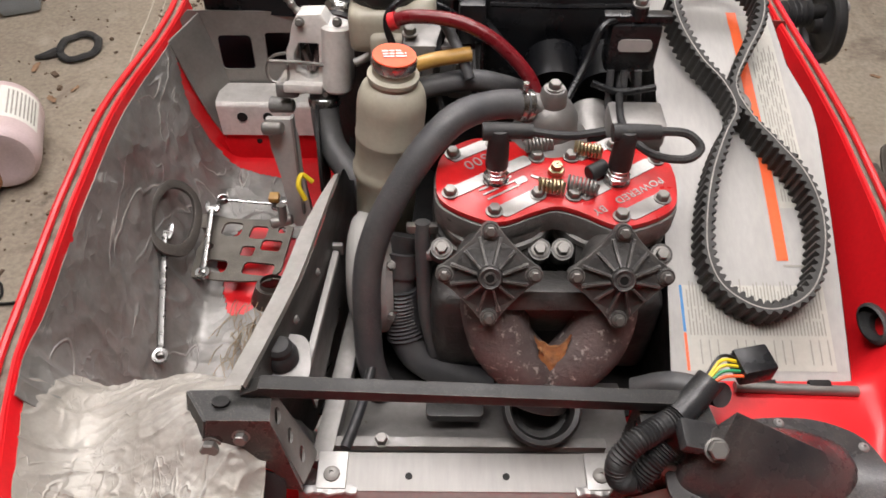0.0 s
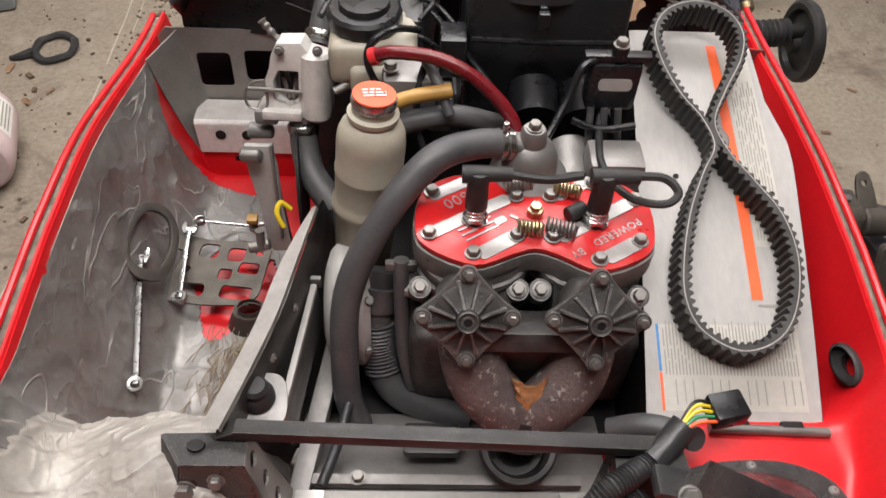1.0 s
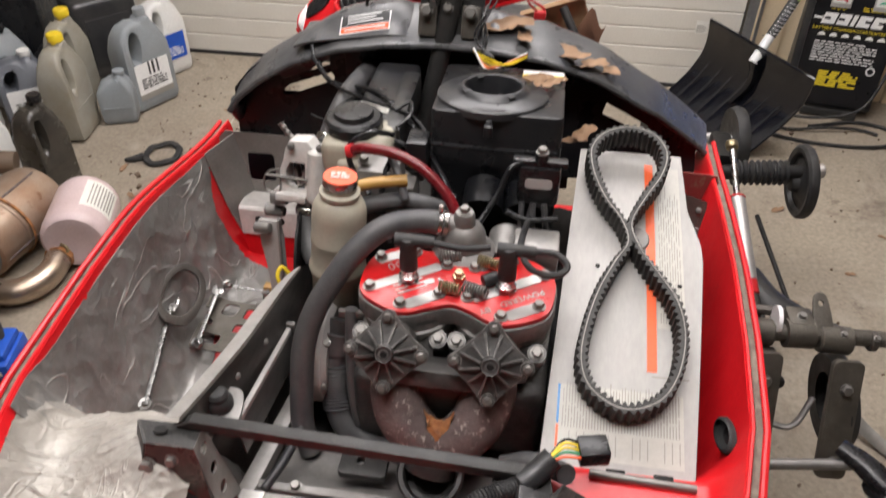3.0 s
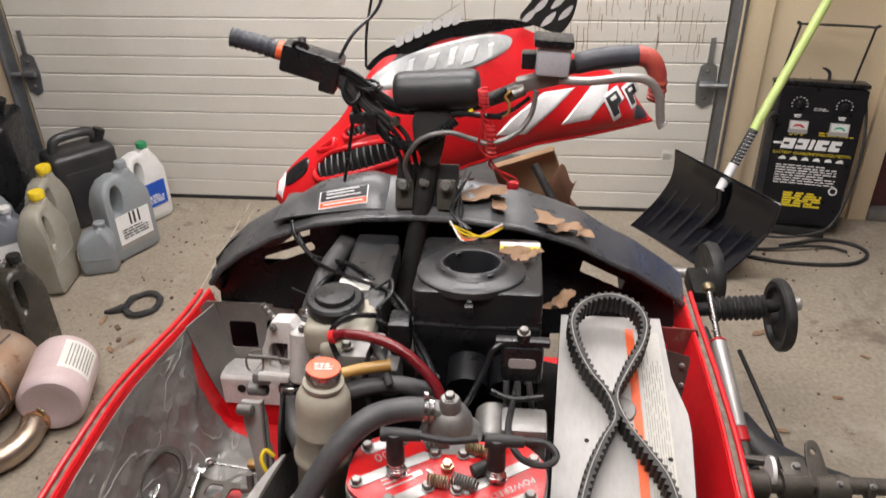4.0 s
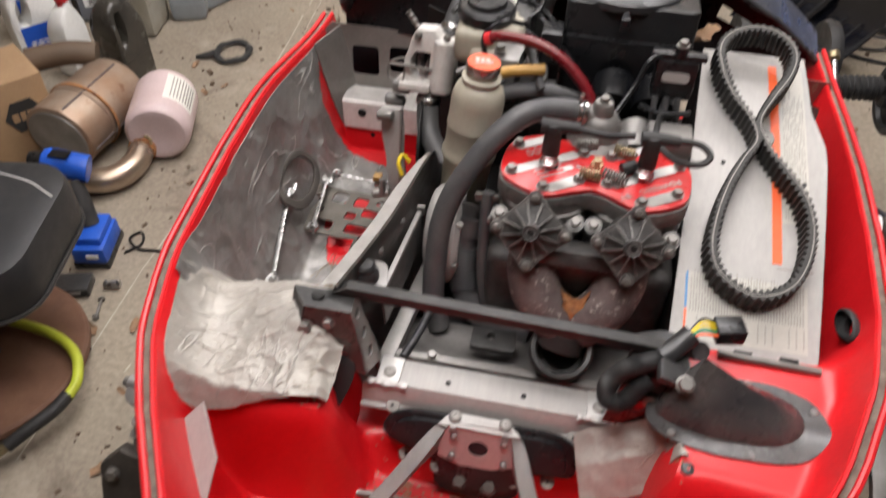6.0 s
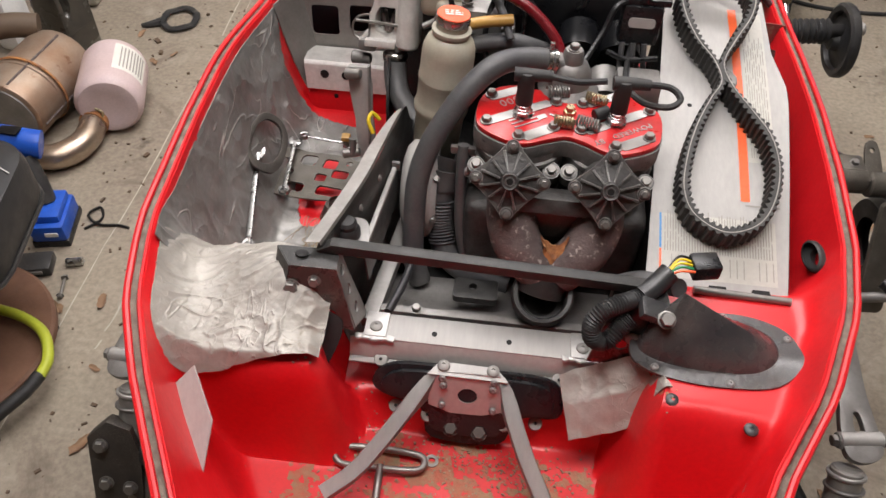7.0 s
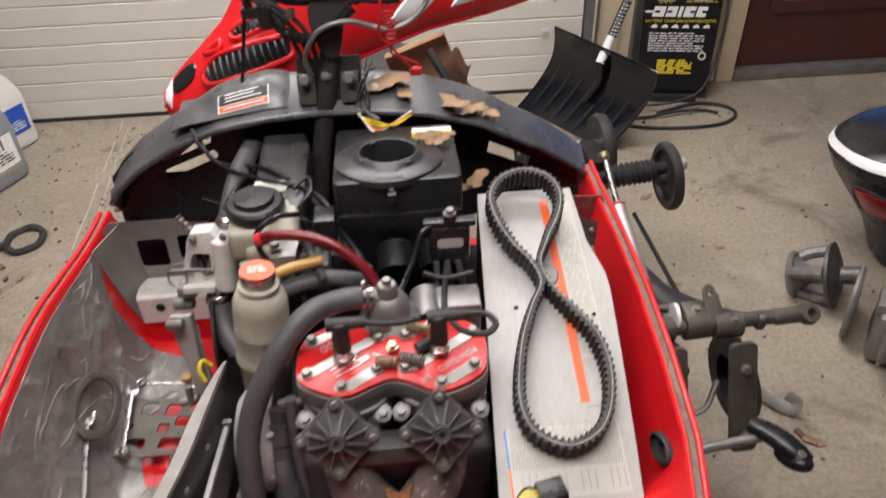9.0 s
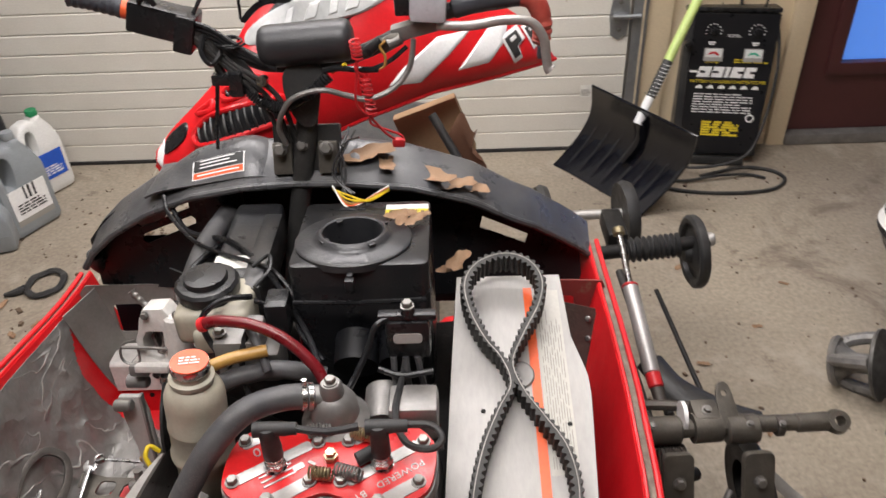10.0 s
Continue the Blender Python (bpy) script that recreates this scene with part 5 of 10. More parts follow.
sheet(wb, lambda u, v: V(0.318 + (u - 0.5) * ((0.03 + 0.012 * noise.noise(V(v * 7, 3, u))) * (1 - v) ** 1.3 + 0.008), 0.637 - 0.031 * v - 0.004 * math.sin(math.pi * u) + 0.003 * noise.noise(V(u * 5, v * 6, 4)), 0.719 - 0.056 * v + 0.012 * (2 * u - 1) ** 2 * (1 - v) + 0.005 * noise.noise(V(u * 4, v * 5, 1))), 16, 22, 0.003)
part("web", wb, RUST_ORANGE, mani, "orange rusted web between the pipes")
lathe(of := B(), [(0.03, -0.03), (0.037, -0.022), (0.041, -0.012), (0.042, 0.004), (0.039, 0.009), (0.034, 0.008), (0.031, 0.0), (0.03, -0.022), (0, -0.024)], Matrix.Translation((0.312, 0.603, 0.648)) @ frame_of((0, -0.42, 0.9)), 32)
part("outlet_neck", cyl(B(), (0.314, 0.632, 0.668), (0.308, 0.612, 0.642), 0.034, 0.032, seg=28), BLACK_PAINT, mani)
ot = part("outlet", of, BLACK_PAINT, mani, "black round exhaust outlet")
# Near-black lining puts the shade inside the outlet into the colour.
part("bore", lathe(B(), [(0.0305, -0.004), (0.0305, -0.0225), (0, -0.0225)], Matrix.Translation((0.312, 0.603, 0.648)) @ frame_of((0, -0.42, 0.9)), 28), DARK, ot)

# spark plugs with their caps and lead
for cx in (0.26, 0.382):
    pl = B()
    lathe(pl, [(0, 0), (0.0135, 0), (0.0135, 0.003)], Matrix.Translation((cx, 0.761, ZH)), 20)
    lathe(pl, [(0.0128, 0.003), (0.0128, 0.01), (0.01, 0.012)], Matrix.Translation((cx, 0.761, ZH)), 6)
    lathe(pl, [(0.0105, 0.01), (0.0105, 0.014), (0.009, 0.015), (0.009, 0.017), (0.0108, 0.018), (0.0108, 0.02), (0.008, 0.022), (0, 0.022)], Matrix.Translation((cx, 0.761, ZH)), 20)
    p = part("spark_plug", pl, CHROME, sled, "steel spark plug with its black boot on")
    bt = B()
    lathe(bt, [(0.0105, 0.018), (0.0115, 0.02), (0.0112, 0.036), (0.0105, 0.05), (0.0112, 0.06), (0.009, 0.066), (0, 0.067)], Matrix.Translation((cx, 0.762, ZH)), 18)
    sx = cx - 0.016 if cx < 0.3 else cx - 0.014
    tube(bt, [(sx, 0.763, 0.885), (cx + 0.01, 0.7635, 0.8855), (cx + 0.032, 0.764, 0.885)], lambda u: 0.0092 - 0.002 * u, 12, 4)
    part("boot", bt, RUBBER, p, "black rubber plug boot")
part("ignition_lead", tube(B(), [(0.288, 0.764, 0.885), (0.325, 0.759, 0.884), (0.36, 0.7635, 0.886)], 0.0043, 8), RUBBER, sled)
part("ignition_lead", tube(B(), [(0.41, 0.766, 0.885), (0.44, 0.765, 0.883), (0.452, 0.752, 0.876), (0.438, 0.745, 0.868), (0.41, 0.765, 0.858), (0.395, 0.82, 0.845), (0.4, 0.88, 0.84), (0.405, 0.91, 0.85)], 0.0043, 8), RUBBER, sled)

# thermostat housing and big coolant hoses
th = B()
lathe(th, [(0.04, 0), (0.042, 0.004), (0.036, 0.01), (0.03, 0.014), (0.0285, 0.03), (0.022, 0.042), (0.015, 0.046), (0.0135, 0.06), (0.011, 0.064), (0, 0.064)], Matrix.Translation((0.32, 0.836, 0.818)), 28)
tube(th, [(0.318, 0.836, 0.853), (0.304, 0.836, 0.858), (0.296, 0.835, 0.86)], 0.0145, 16, 4)
thermo = part("thermostat_housing", th, ALU_DULL, sled, "cast aluminium thermostat housing")
stud(BOLT, (0.32, 0.836, 0.882), (0, 0, 1), thermo)
hose_pts = [(0.298, 0.835, 0.861), (0.262, 0.826, 0.868), (0.222, 0.806, 0.868), (0.188, 0.78, 0.846), (0.16, 0.755, 0.81), (0.14, 0.735, 0.775), (0.128, 0.716, 0.735), (0.126, 0.695, 0.69), (0.128, 0.67, 0.63), (0.14, 0.655, 0.59)]
ch = part("coolant_hose", tube(B(), hose_pts, 0.0155, 18, 7), HOSE, sled, "thick dusty black coolant hose")
d0 = (Vector(hose_pts[1]) - Vector(hose_pts[0])).normalized()
cl = B()
for k in (0.004, 0.012):
    p = Vector(hose_pts[0]) + d0 * k
    cyl(cl, p - d0 * 0.0028, p + d0 * 0.0028, 0.0168, seg=24)
cyl(cl, Vector(hose_pts[0]) + d0 * 0.008 + V(0, 0, 0.019), Vector(hose_pts[0]) + d0 * 0.008 + V(0, 0, 0.028), 0.0032, seg=8)
part("hose_clamp", cl, CHROME, ch, "bright spring clamp")
rc = lathe(B(), [(0, 0), (0.045, 0.0), (0.062, 0.005), (0.071, 0.013), (0.073, 0.022), (0.073, 0.046), (0.066, 0.053), (0, 0.055)], Matrix.Translation((0.098, 0.775, 0.662)) @ frame_of((1, 0.03, 0)), 40)
rec = part("recoil_housing", rc, ALU_SHEET, sled, "round pale recoil starter housing")
for a in (0.6, 1.5, 2.4, 3.3):
    stud(BOLT_SMALL, (0.15, 0.775 - 0.066 * math.sin(a), 0.662 + 0.066 * math.cos(a)), (0.2, -math.sin(a), math.cos(a)), rec)
part("oil_line", tube(B(), [(0.186, 0.748, 0.775), (0.186, 0.74, 0.75), (0.187, 0.728, 0.715), (0.19, 0.71, 0.66), (0.2, 0.695, 0.61)], 0.0085, 10), HOSE, sled, "short dark oil line")
part("line_clamp", box(B(), (0.186, 0.746, 0.768), (0.034, 0.008, 0.012), 0.002), STEEL, sled, "small steel clamp")
rb = [(0.165, 0.775, 0.725), (0.16, 0.755, 0.7), (0.158, 0.735, 0.66), (0.164, 0.715, 0.62), (0.185, 0.695, 0.595), (0.235, 0.68, 0.58), (0.27, 0.67, 0.58)]
h2 = part("lower_hose", tube(B(), rb, 0.019, 16, 7), HOSE, sled, "black bypass hose")
part("ribbed_sleeve", tube(B(), [(0.1585, 0.742, 0.676), (0.16, 0.73, 0.645), (0.165, 0.714, 0.618)], ribbed(0.0225, 13, 0.16), 16, 26), HOSE, h2, "ribbed black sleeve")
part("hose_joint", tube(B(), [(0.162, 0.763, 0.715), (0.159, 0.75, 0.69)], 0.0225, 16, 3), HOSE, h2)

# coolant bottle
BT = Matrix.Translation((0.135, 0.831, 0.658)) @ pose(0, 0, 0, -3, 5, 0)
bb = B()
BT = BT @ Matrix.Diagonal((0.85, 0.85, 1, 1))
lathe(bb, [(0, 0.02), (0.035, 0.022), (0.039, 0.03), (0.0415, 0.098), (0.0445, 0.106), (0.0465, 0.112), (0.0465, 0.117), (0.044, 0.122), (0.043, 0.127), (0.043, 0.158), (0.0442, 0.161), (0.0442, 0.164), (0.043, 0.167), (0.043, 0.2), (0.0418, 0.21), (0.038, 0.219), (0.033, 0.2245), (0.0295, 0.227), (0.0295, 0.23), (0.0315, 0.232), (0.0315, 0.236), (0.026, 0.238), (0.024, 0.244), (0, 0.244)], BT, 32)
bottle = part("coolant_bottle", bb, BOTTLE, sled, "yellowed plastic coolant bottle with a pressure cap")
lathe(cp := B(), [(0, 0.244), (0.026, 0.2445), (0.0275, 0.247), (0.0275, 0.253), (0.0268, 0.2555), (0, 0.256)], BT, 28)
cap = part("cap", cp, CHROME, bottle, "metal pressure cap")
lathe(cs := B(), [(0, 0.2566), (0.0262, 0.2562), (0.0258, 0.2578), (0, 0.2585)], BT, 28)
part("cap_sticker", cs, ORANGE_CAP, bottle, "orange printed cap sticker")
pr = B()
bars(pr, BT @ Matrix.Translation((0, 0, 0.2592)) @ pose(0, 0, 0, 0, 0, 12), 0.028, 0.018, 3, 0.42, words=3)
part("print", pr, LABEL_WHITE, bottle)
part("amber_hose", tube(B(), [(0.165, 0.862, 0.885), (0.195, 0.88, 0.884), (0.235, 0.892, 0.884)], 0.008, 12), AMBER, sled, "stained amber overflow hose")
part("vent_hose", tube(B(), [(0.17, 0.87, 0.848), (0.2, 0.884, 0.85), (0.245, 0.895, 0.848), (0.3, 0.9, 0.83)], 0.012, 14), HOSE, sled)

# clutch guard and its stickers ---------------------------------------------------
def guard_z(y):
    t = y - 0.616
    return 0.688 + 0.4 * t - 0.22 * t * t




def guard_edge(y):
    left = lerp_table([(0.61, 0.441), (0.95, 0.462), (1.1, 0.472)], y)
    right = lerp_table([(0.606, 0.624), (0.9, 0.645), (0.93, 0.644), (0.99, 0.628), (1.1, 0.624)], y)
    return left, right


def guard_pt(u, v):
    y = 0.61 + 0.49 * v
    a, b = guard_edge(y)
    x = a + (b - a) * u
    return V(x, y, guard_z(y))


def on_guard(x, y, lift=0.0006):
    return V(x, y, guard_z(y) + lift)


gb = sheet(B(), guard_pt, 12, 40, 0.003)
guard = part("clutch_guard", gb, ALU_SHEET, sled, "flat bare aluminium clutch guard with warning stickers")
# Skirts under the guard, near-black so the shaded gap beside it stays dark.
sd = B()
for k in (0, 1):
    sheet(sd, lambda u, v: guard_pt(k, u) + V(0.0006 * (1 if k else -1), 0, -0.2 * v), 30, 3)
sheet(sd, lambda u, v: guard_pt(u, 0) + V(0, -0.002, -0.022 * v), 4, 2)
part("guard_shade_skirt", sd, DARK, guard, "near-black skirt for the shaded gap beside the guard")
hg = B()
cyl(hg, (0.5, 0.6005, 0.6955), (0.622, 0.597, 0.6945), 0.0055, seg=12)
part("hinge_pin", hg, STEEL, guard, "steel hinge along the guard's lower edge")
for x in (0.53, 0.585):
    part("hinge_slot", box(B(), (x, 0.603, 0.697), (0.022, 0.008, 0.006), 0.001), DARK, guard)
for x, y in ((0.612, 0.86), (0.502, 0.88)):
    lathe(dd := B(), [(0.0034, 0.0), (0.003, 0.0012), (0, 0.0013)], Matrix.Translation(on_guard(x, y)), 10)
    part("hole", dd, DARK, guard)


def decal(x0, x1, y0, y1, material, name, lift, label="", n=10):
    bm = sheet(B(), lambda u, v: on_guard(x0 + (x1 - x0) * u, y0 + (y1 - y0) * v, lift), 2, n)
    return part(name, bm, material, guard, label)


decal(0.582, 0.618, 0.795, 1.07, STICKER, "long_sticker", 0.0006, "long yellowed clear warning sticker")
decal(0.568, 0.5805, 0.735, 1.075, ORANGE_STRIPE, "orange_stripe", 0.0009, "orange warning stripe")
decal(0.574, 0.62, 0.728, 0.7305, INK_GREY, "sticker_line", 0.0009)
tx = B()
rng = random.Random(3)
for i in range(9):
    x = 0.5865 + i * 0.0034
    y = 0.802
    while y < 1.0:
        L = rng.uniform(0.01, 0.035)
        c = on_guard(x, y + L / 2, 0.0011)
        box(tx, c, (0.0012, L, 0.0003), rot=Matrix.Rotation(math.atan(0.32), 3, "X"))
        y += L + 0.004
part("print", tx, INK_GREY, guard)
decal(0.458, 0.612, 0.622, 0.708, STICKER, "caution_sticker", 0.0006, "large yellowed sheet of printed cautions")
decal(0.4585, 0.4615, 0.66, 0.708, BLUE_INK, "blue_stripe", 0.0009)
decal(0.4585, 0.4615, 0.622, 0.659, ORANGE_STRIPE, "red_stripe", 0.0009)
tx = B()
for i in range(40):
    x = 0.466 + i * 0.0036
    y = 0.656
    while y < 0.704:
        L = rng.uniform(0.012, 0.03)
        box(tx, on_guard(x, min(y + L / 2, 0.7), 0.001), (0.0013, L, 0.0003), rot=Matrix.Rotation(math.atan(0.39), 3, "X"))
        y += L + 0.002
for i in range(4):
    x = 0.475 + i * 0.038
    for k in range(3):
        box(tx, on_guard(x + 0.009 * k, 0.64, 0.001), (0.0012, 0.026, 0.0003), rot=Matrix.Rotation(math.atan(0.39), 3, "X"))
part("print", tx, INK_GREY, guard)
lathe(dk := B(), [(0.021, 0.0), (0.021, 0.002), (0.019, 0.004), (0.0, 0.0045)], Matrix.Translation(on_guard(0.552, 0.93, 0)) @ frame_of((0, -0.3, 0.95)), 24)
part("guard_knob", dk, ALU_DULL, guard)

# drive belt, lying on its edge in a figure of eight ------------------------------
LOOP = [(0.539, 0.895), (0.522, 0.86), (0.503, 0.815), (0.49, 0.765), (0.486, 0.72), (0.499, 0.687), (0.535, 0.668), (0.573, 0.681), (0.595, 0.715), (0.604, 0.765), (0.596, 0.812), (0.574, 0.85), (0.552, 0.886),
        (0.541, 0.925), (0.556, 0.965), (0.576, 1.005), (0.582, 1.04), (0.57, 1.07), (0.543, 1.085), (0.51, 1.072), (0.492, 1.04), (0.496, 1.0), (0.512, 0.96), (0.53, 0.93)]
LOOP = [(0.538 + (x - 0.538) * (1.16 if y > 0.94 else 1.05), y) for x, y in LOOP]
line = spline([(x, y, guard_z(y) + 0.0195 + 0.022 * sstep(0.9, 1.08, y)) for x, y in LOOP], 14, closed=True)
lens = [0.0]
for a, b in zip(line, line[1:] + line[:1]):
    lens.append(lens[-1] + (b - a).length)
total = lens[-1]
COGS = 108
STEPS = COGS * 4


def along(s):
    s %= total
    i = max(k for k in range(len(lens) - 1) if lens[k] <= s)
    f = (s - lens[i]) / (lens[i + 1] - lens[i])
    return line[i].lerp(line[(i + 1) % len(line)], f)


belt = B()
rings = []
for i in range(STEPS):
    p, q = along(total * i / STEPS), along(total * (i + 0.6) / STEPS)
    o = along(total * (i - 0.6) / STEPS)
    d = (q - o).normalized()
    nrm = V(0, -0.3, 0.95)
    nrm = (nrm - d * nrm.dot(d)).normalized()
    side = d.cross(nrm)
    tooth = (0.0, 1.0, 1.0, 0.0)[i % 4]
    tin, tout = 0.0038 + 0.0046 * tooth, 0.004 + 0.0034 * tooth
    h = 0.0175
    k = sstep(0.83, 0.9, p.y) * (1 - sstep(0.93, 0.99, p.y))
    squeeze = 1 - 0.35 * k
    rings.append([belt.verts.new(p + side * a * squeeze + nrm * b) for a, b in
                  ((tout, -h), (tout, h * 0.96), (tout * 0.9, h), (-tin * 0.92, h), (-tin, h * 0.96), (-tin * 0.85, -h))])
for a, b in zip(rings, rings[1:] + rings[:1]):
    for k in range(6):
        j = (k + 1) % 6
        belt.faces.new((a[k], a[j], b[j], b[k]))
db = thing("drive_belt", (0.54, 0.85, 0.76), "black cogged rubber belt lying twisted on the aluminium guard", "drive belt")
part("belt_body", belt, BELT, db, smooth=False)
cd = B()
pts = [along(total * i / 200) for i in range(200)]
prev = first = None
for i, p in enumerate(pts):
    d = (pts[(i + 1) % 200] - pts[i - 1]).normalized()
    nrm = V(0, -0.3, 0.95)
    nrm = (nrm - d * nrm.dot(d)).normalized()
    side = d.cross(nrm)
    row = [cd.verts.new(p + side * a + nrm * 0.0181) for a in (0.0006, 0.002)]
    if prev:
        cd.faces.new((prev[0], prev[1], row[1], row[0]))
    first = first or row
    prev = row
cd.faces.new((prev[0], prev[1], first[1], first[0]))
part("cord_line", cd, BELT_CORD, db, "pale cord line along the belt's edge")

# brake caliper casting, bracket and hose on the left ------------------------------
CM = basis((0, 1.03 - 0.8 * 0.2, 0), (1, -0.06, 0.0), (0, 0.2, 1)) @ Matrix.Diagonal((1, 1.02, 1, 1))
cb = B()
plate(cb, [(0.012, 0.832), (0.02, 0.848), (0.05, 0.85), (0.058, 0.838), (0.08, 0.832), (0.083, 0.79), (0.081, 0.752), (0.05, 0.744), (0.034, 0.742), (0.026, 0.747), (-0.006, 0.738), (-0.014, 0.75), (-0.01, 0.763), (0.002, 0.772), (0.002, 0.8), (0.008, 0.814)], 0.034, CM @ Matrix.Translation((0, 0, -0.012)),
      holes=[[(0.013, 0.8), (0.02, 0.813), (0.044, 0.813), (0.042, 0.772), (0.03, 0.766), (0.013, 0.775)]], bevel=0.003)
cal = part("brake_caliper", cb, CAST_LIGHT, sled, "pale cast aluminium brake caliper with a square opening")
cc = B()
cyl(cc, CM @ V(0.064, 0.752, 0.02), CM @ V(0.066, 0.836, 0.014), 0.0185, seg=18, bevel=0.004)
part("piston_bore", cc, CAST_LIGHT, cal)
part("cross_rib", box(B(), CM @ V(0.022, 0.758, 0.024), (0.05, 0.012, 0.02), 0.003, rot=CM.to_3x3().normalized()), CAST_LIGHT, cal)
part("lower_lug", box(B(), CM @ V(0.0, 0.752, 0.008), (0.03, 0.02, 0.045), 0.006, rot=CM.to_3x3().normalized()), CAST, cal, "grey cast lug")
for x, z in ((0.024, 0.84), (0.07, 0.842), (0.05, 0.75)):
    stud(BOLT_SMALL, CM @ V(x, z, 0.024), CM.to_3x3() @ V(0, 0.2, 1), cal)
part("back_web", plate(B(), rrect(0.028, 0.79, 0.05, 0.06, 0.004), 0.003, CM @ Matrix.Translation((0, 0, -0.03))), DARK, cal)
for dx in (-0.005, 0.006):
    part("brake_pad", box(B(), CM @ V(0.03 + dx, 0.786, 0.0), (0.005, 0.03, 0.02), 0.001, rot=CM.to_3x3().normalized() @ Matrix.Rotation(radians(12 if dx < 0 else -12), 3, "Z")), RUST, cal)
part("lever_wire", tube(B(), [CM @ V(x, z, 0.022) for x, z in ((0.002, 0.8), (-0.014, 0.795), (-0.024, 0.782), (-0.022, 0.765), (-0.008, 0.76), (0.002, 0.766), (0.003, 0.785))], 0.0019, 6), STEEL, cal)
part("lever_pin", tube(B(), [CM @ V(-0.018, 0.79, 0.026), CM @ V(0.02, 0.79, 0.026), CM @ V(0.056, 0.788, 0.026)], 0.0025, 8), STEEL, cal)
part("pin_boss", cyl(B(), CM @ V(-0.028, 0.725, 0.012), CM @ V(0.004, 0.725, 0.014), 0.011, 0.009, seg=16, bevel=0.002), CAST, cal, "grey round pin boss")
part("bleed_nipple", tube(B(), [CM @ V(0.018, 0.846, 0.004), CM @ V(0.008, 0.858, 0.004), CM @ V(0.001, 0.868, 0.004)], ribbed(0.0055, 3, 0.3), 10, 8), STEEL, cal, "small bleed nipple")
part("banjo", tube(B(), [CM @ V(0.088, 0.79, 0.02), CM @ V(0.105, 0.798, 0.015), CM @ V(0.112, 0.808, 0.01)], 0.0055, 10), ALU, cal)
cj = B()
lathe(cj, [(0.019, -0.006), (0.0205, -0.004), (0.0205, 0.004), (0.019, 0.006)], Matrix.Translation((0.052, 1.0, 0.737)) @ frame_of((0, -0.35, -0.9)), 20)
part("hose_clamp", cj, CHROME, cal)
cj = B()
lathe(cj, [(0.019, -0.006), (0.0205, -0.004), (0.0205, 0.004), (0.019, 0.006)], Matrix.Translation((0.075, 1.07, 0.828)) @ frame_of((0.15, 0.6, 0.6)), 20)
part("hose_clamp", cj, CHROME, cal)
part("caliper_hose", tube(B(), [(0.052, 1.005, 0.745), (0.054, 0.985, 0.715), (0.062, 0.962, 0.694), (0.08, 0.938, 0.682), (0.1, 0.915, 0.668), (0.112, 0.9, 0.63)], 0.0185, 16), HOSE, sled, "black hose below the caliper")
part("upper_hose", tube(B(), [(0.073, 1.06, 0.82), (0.082, 1.1, 0.85), (0.092, 1.16, 0.868), (0.1, 1.25, 0.86)], 0.0175, 14), HOSE, sled, "black hose above the caliper")
br = B()
plate(br, [(-0.018, 0.062), (0.016, 0.06), (0.019, 0.03), (0.015, -0.02), (0.016, -0.095), (0.008, -0.11), (-0.012, -0.11), (-0.018, -0.095), (-0.016, -0.03), (-0.02, 0.02)], 0.01, basis((0.004, 0.962, 0.675), (1, -0.05, 0.1), (0.12, 0.16, 1)), bevel=0.003)
brk = part("caliper_bracket", br, ALU_SHEET, sled, "worn cast aluminium arm below the caliper")
part("arm_rib", box(B(), (0.016, 0.95, 0.668), (0.004, 0.012, 0.15), 0.0015, rot=Matrix.Rotation(radians(-9), 3, "X")), ALU_DULL, brk)
part("pivot_bolt", cyl(B(), (-0.022, 0.955, 0.728), (0.004, 0.952, 0.73), 0.009, seg=14, bevel=0.002), STEEL, brk)
part("pivot_bolt", cyl(B(), (-0.03, 0.925, 0.584), (0.0, 0.93, 0.588), 0.008, seg=14, bevel=0.002), STEEL, brk)
part("clevis", cyl(B(), (-0.012, 0.925, 0.585), (-0.012, 0.93, 0.615), 0.0062, seg=10), STEEL, brk)
part("brake_disc", lathe(B(), [(0, -0.002), (0.085, -0.002), (0.085, 0.002), (0, 0.002)], Matrix.Translation((0.045, 0.985, 0.66)) @ frame_of((1, 0.1, 0)), 36), DARK, sled, "dark brake disc")
part("yellow_tie", tube(B(), [(0.03, 0.9, 0.655), (0.022, 0.908, 0.672), (0.026, 0.92, 0.68), (0.038, 0.92, 0.668)], 0.0034, 8), YELLOW, sled, "yellow plastic tie")
# Filler sheet, added to darken the shaded space behind the caliper.
part("shade_filler", sheet(B(), lambda u, v: V(0.02 + 0.2 * u, 1.16 - 0.12 * u, 0.52 + 0.3 * v), 4, 4, 0.003), DARK, sled, "near-black filler sheet for the shade behind the caliper")

# back plates on both sides
bp = B()
BP = basis((-0.1, 1.275, 0.64), (1, 0.02, 0), (0, 0.08, 1))
plate(bp, [(-0.112, 0.045), (-0.098, 0.06), (0.12, 0.056), (0.12, -0.09), (-0.07, -0.09), (-0.088, -0.03), (-0.108, 0.0)], 0.003, BP,
      holes=[rrect(-0.032, -0.014, 0.054, 0.062, 0.008), rrect(0.045, -0.006, 0.056, 0.055, 0.008)])
lp = part("back_plate", bp, GREY_STEEL, sled, "grey steel plate with square windows", smooth=False)
def wing_pt(u, v):
    z = 0.692 - 0.205 * v
    k = max(0.0, (z - 0.478) / 0.222)
    x = -0.216 + 0.085 * (1 - k ** (1 / 2.2))
    return V(min(x, -0.166) + 0.003 + 0.03 * u, 1.2 + 0.072 * u, z + 0.006 * u)


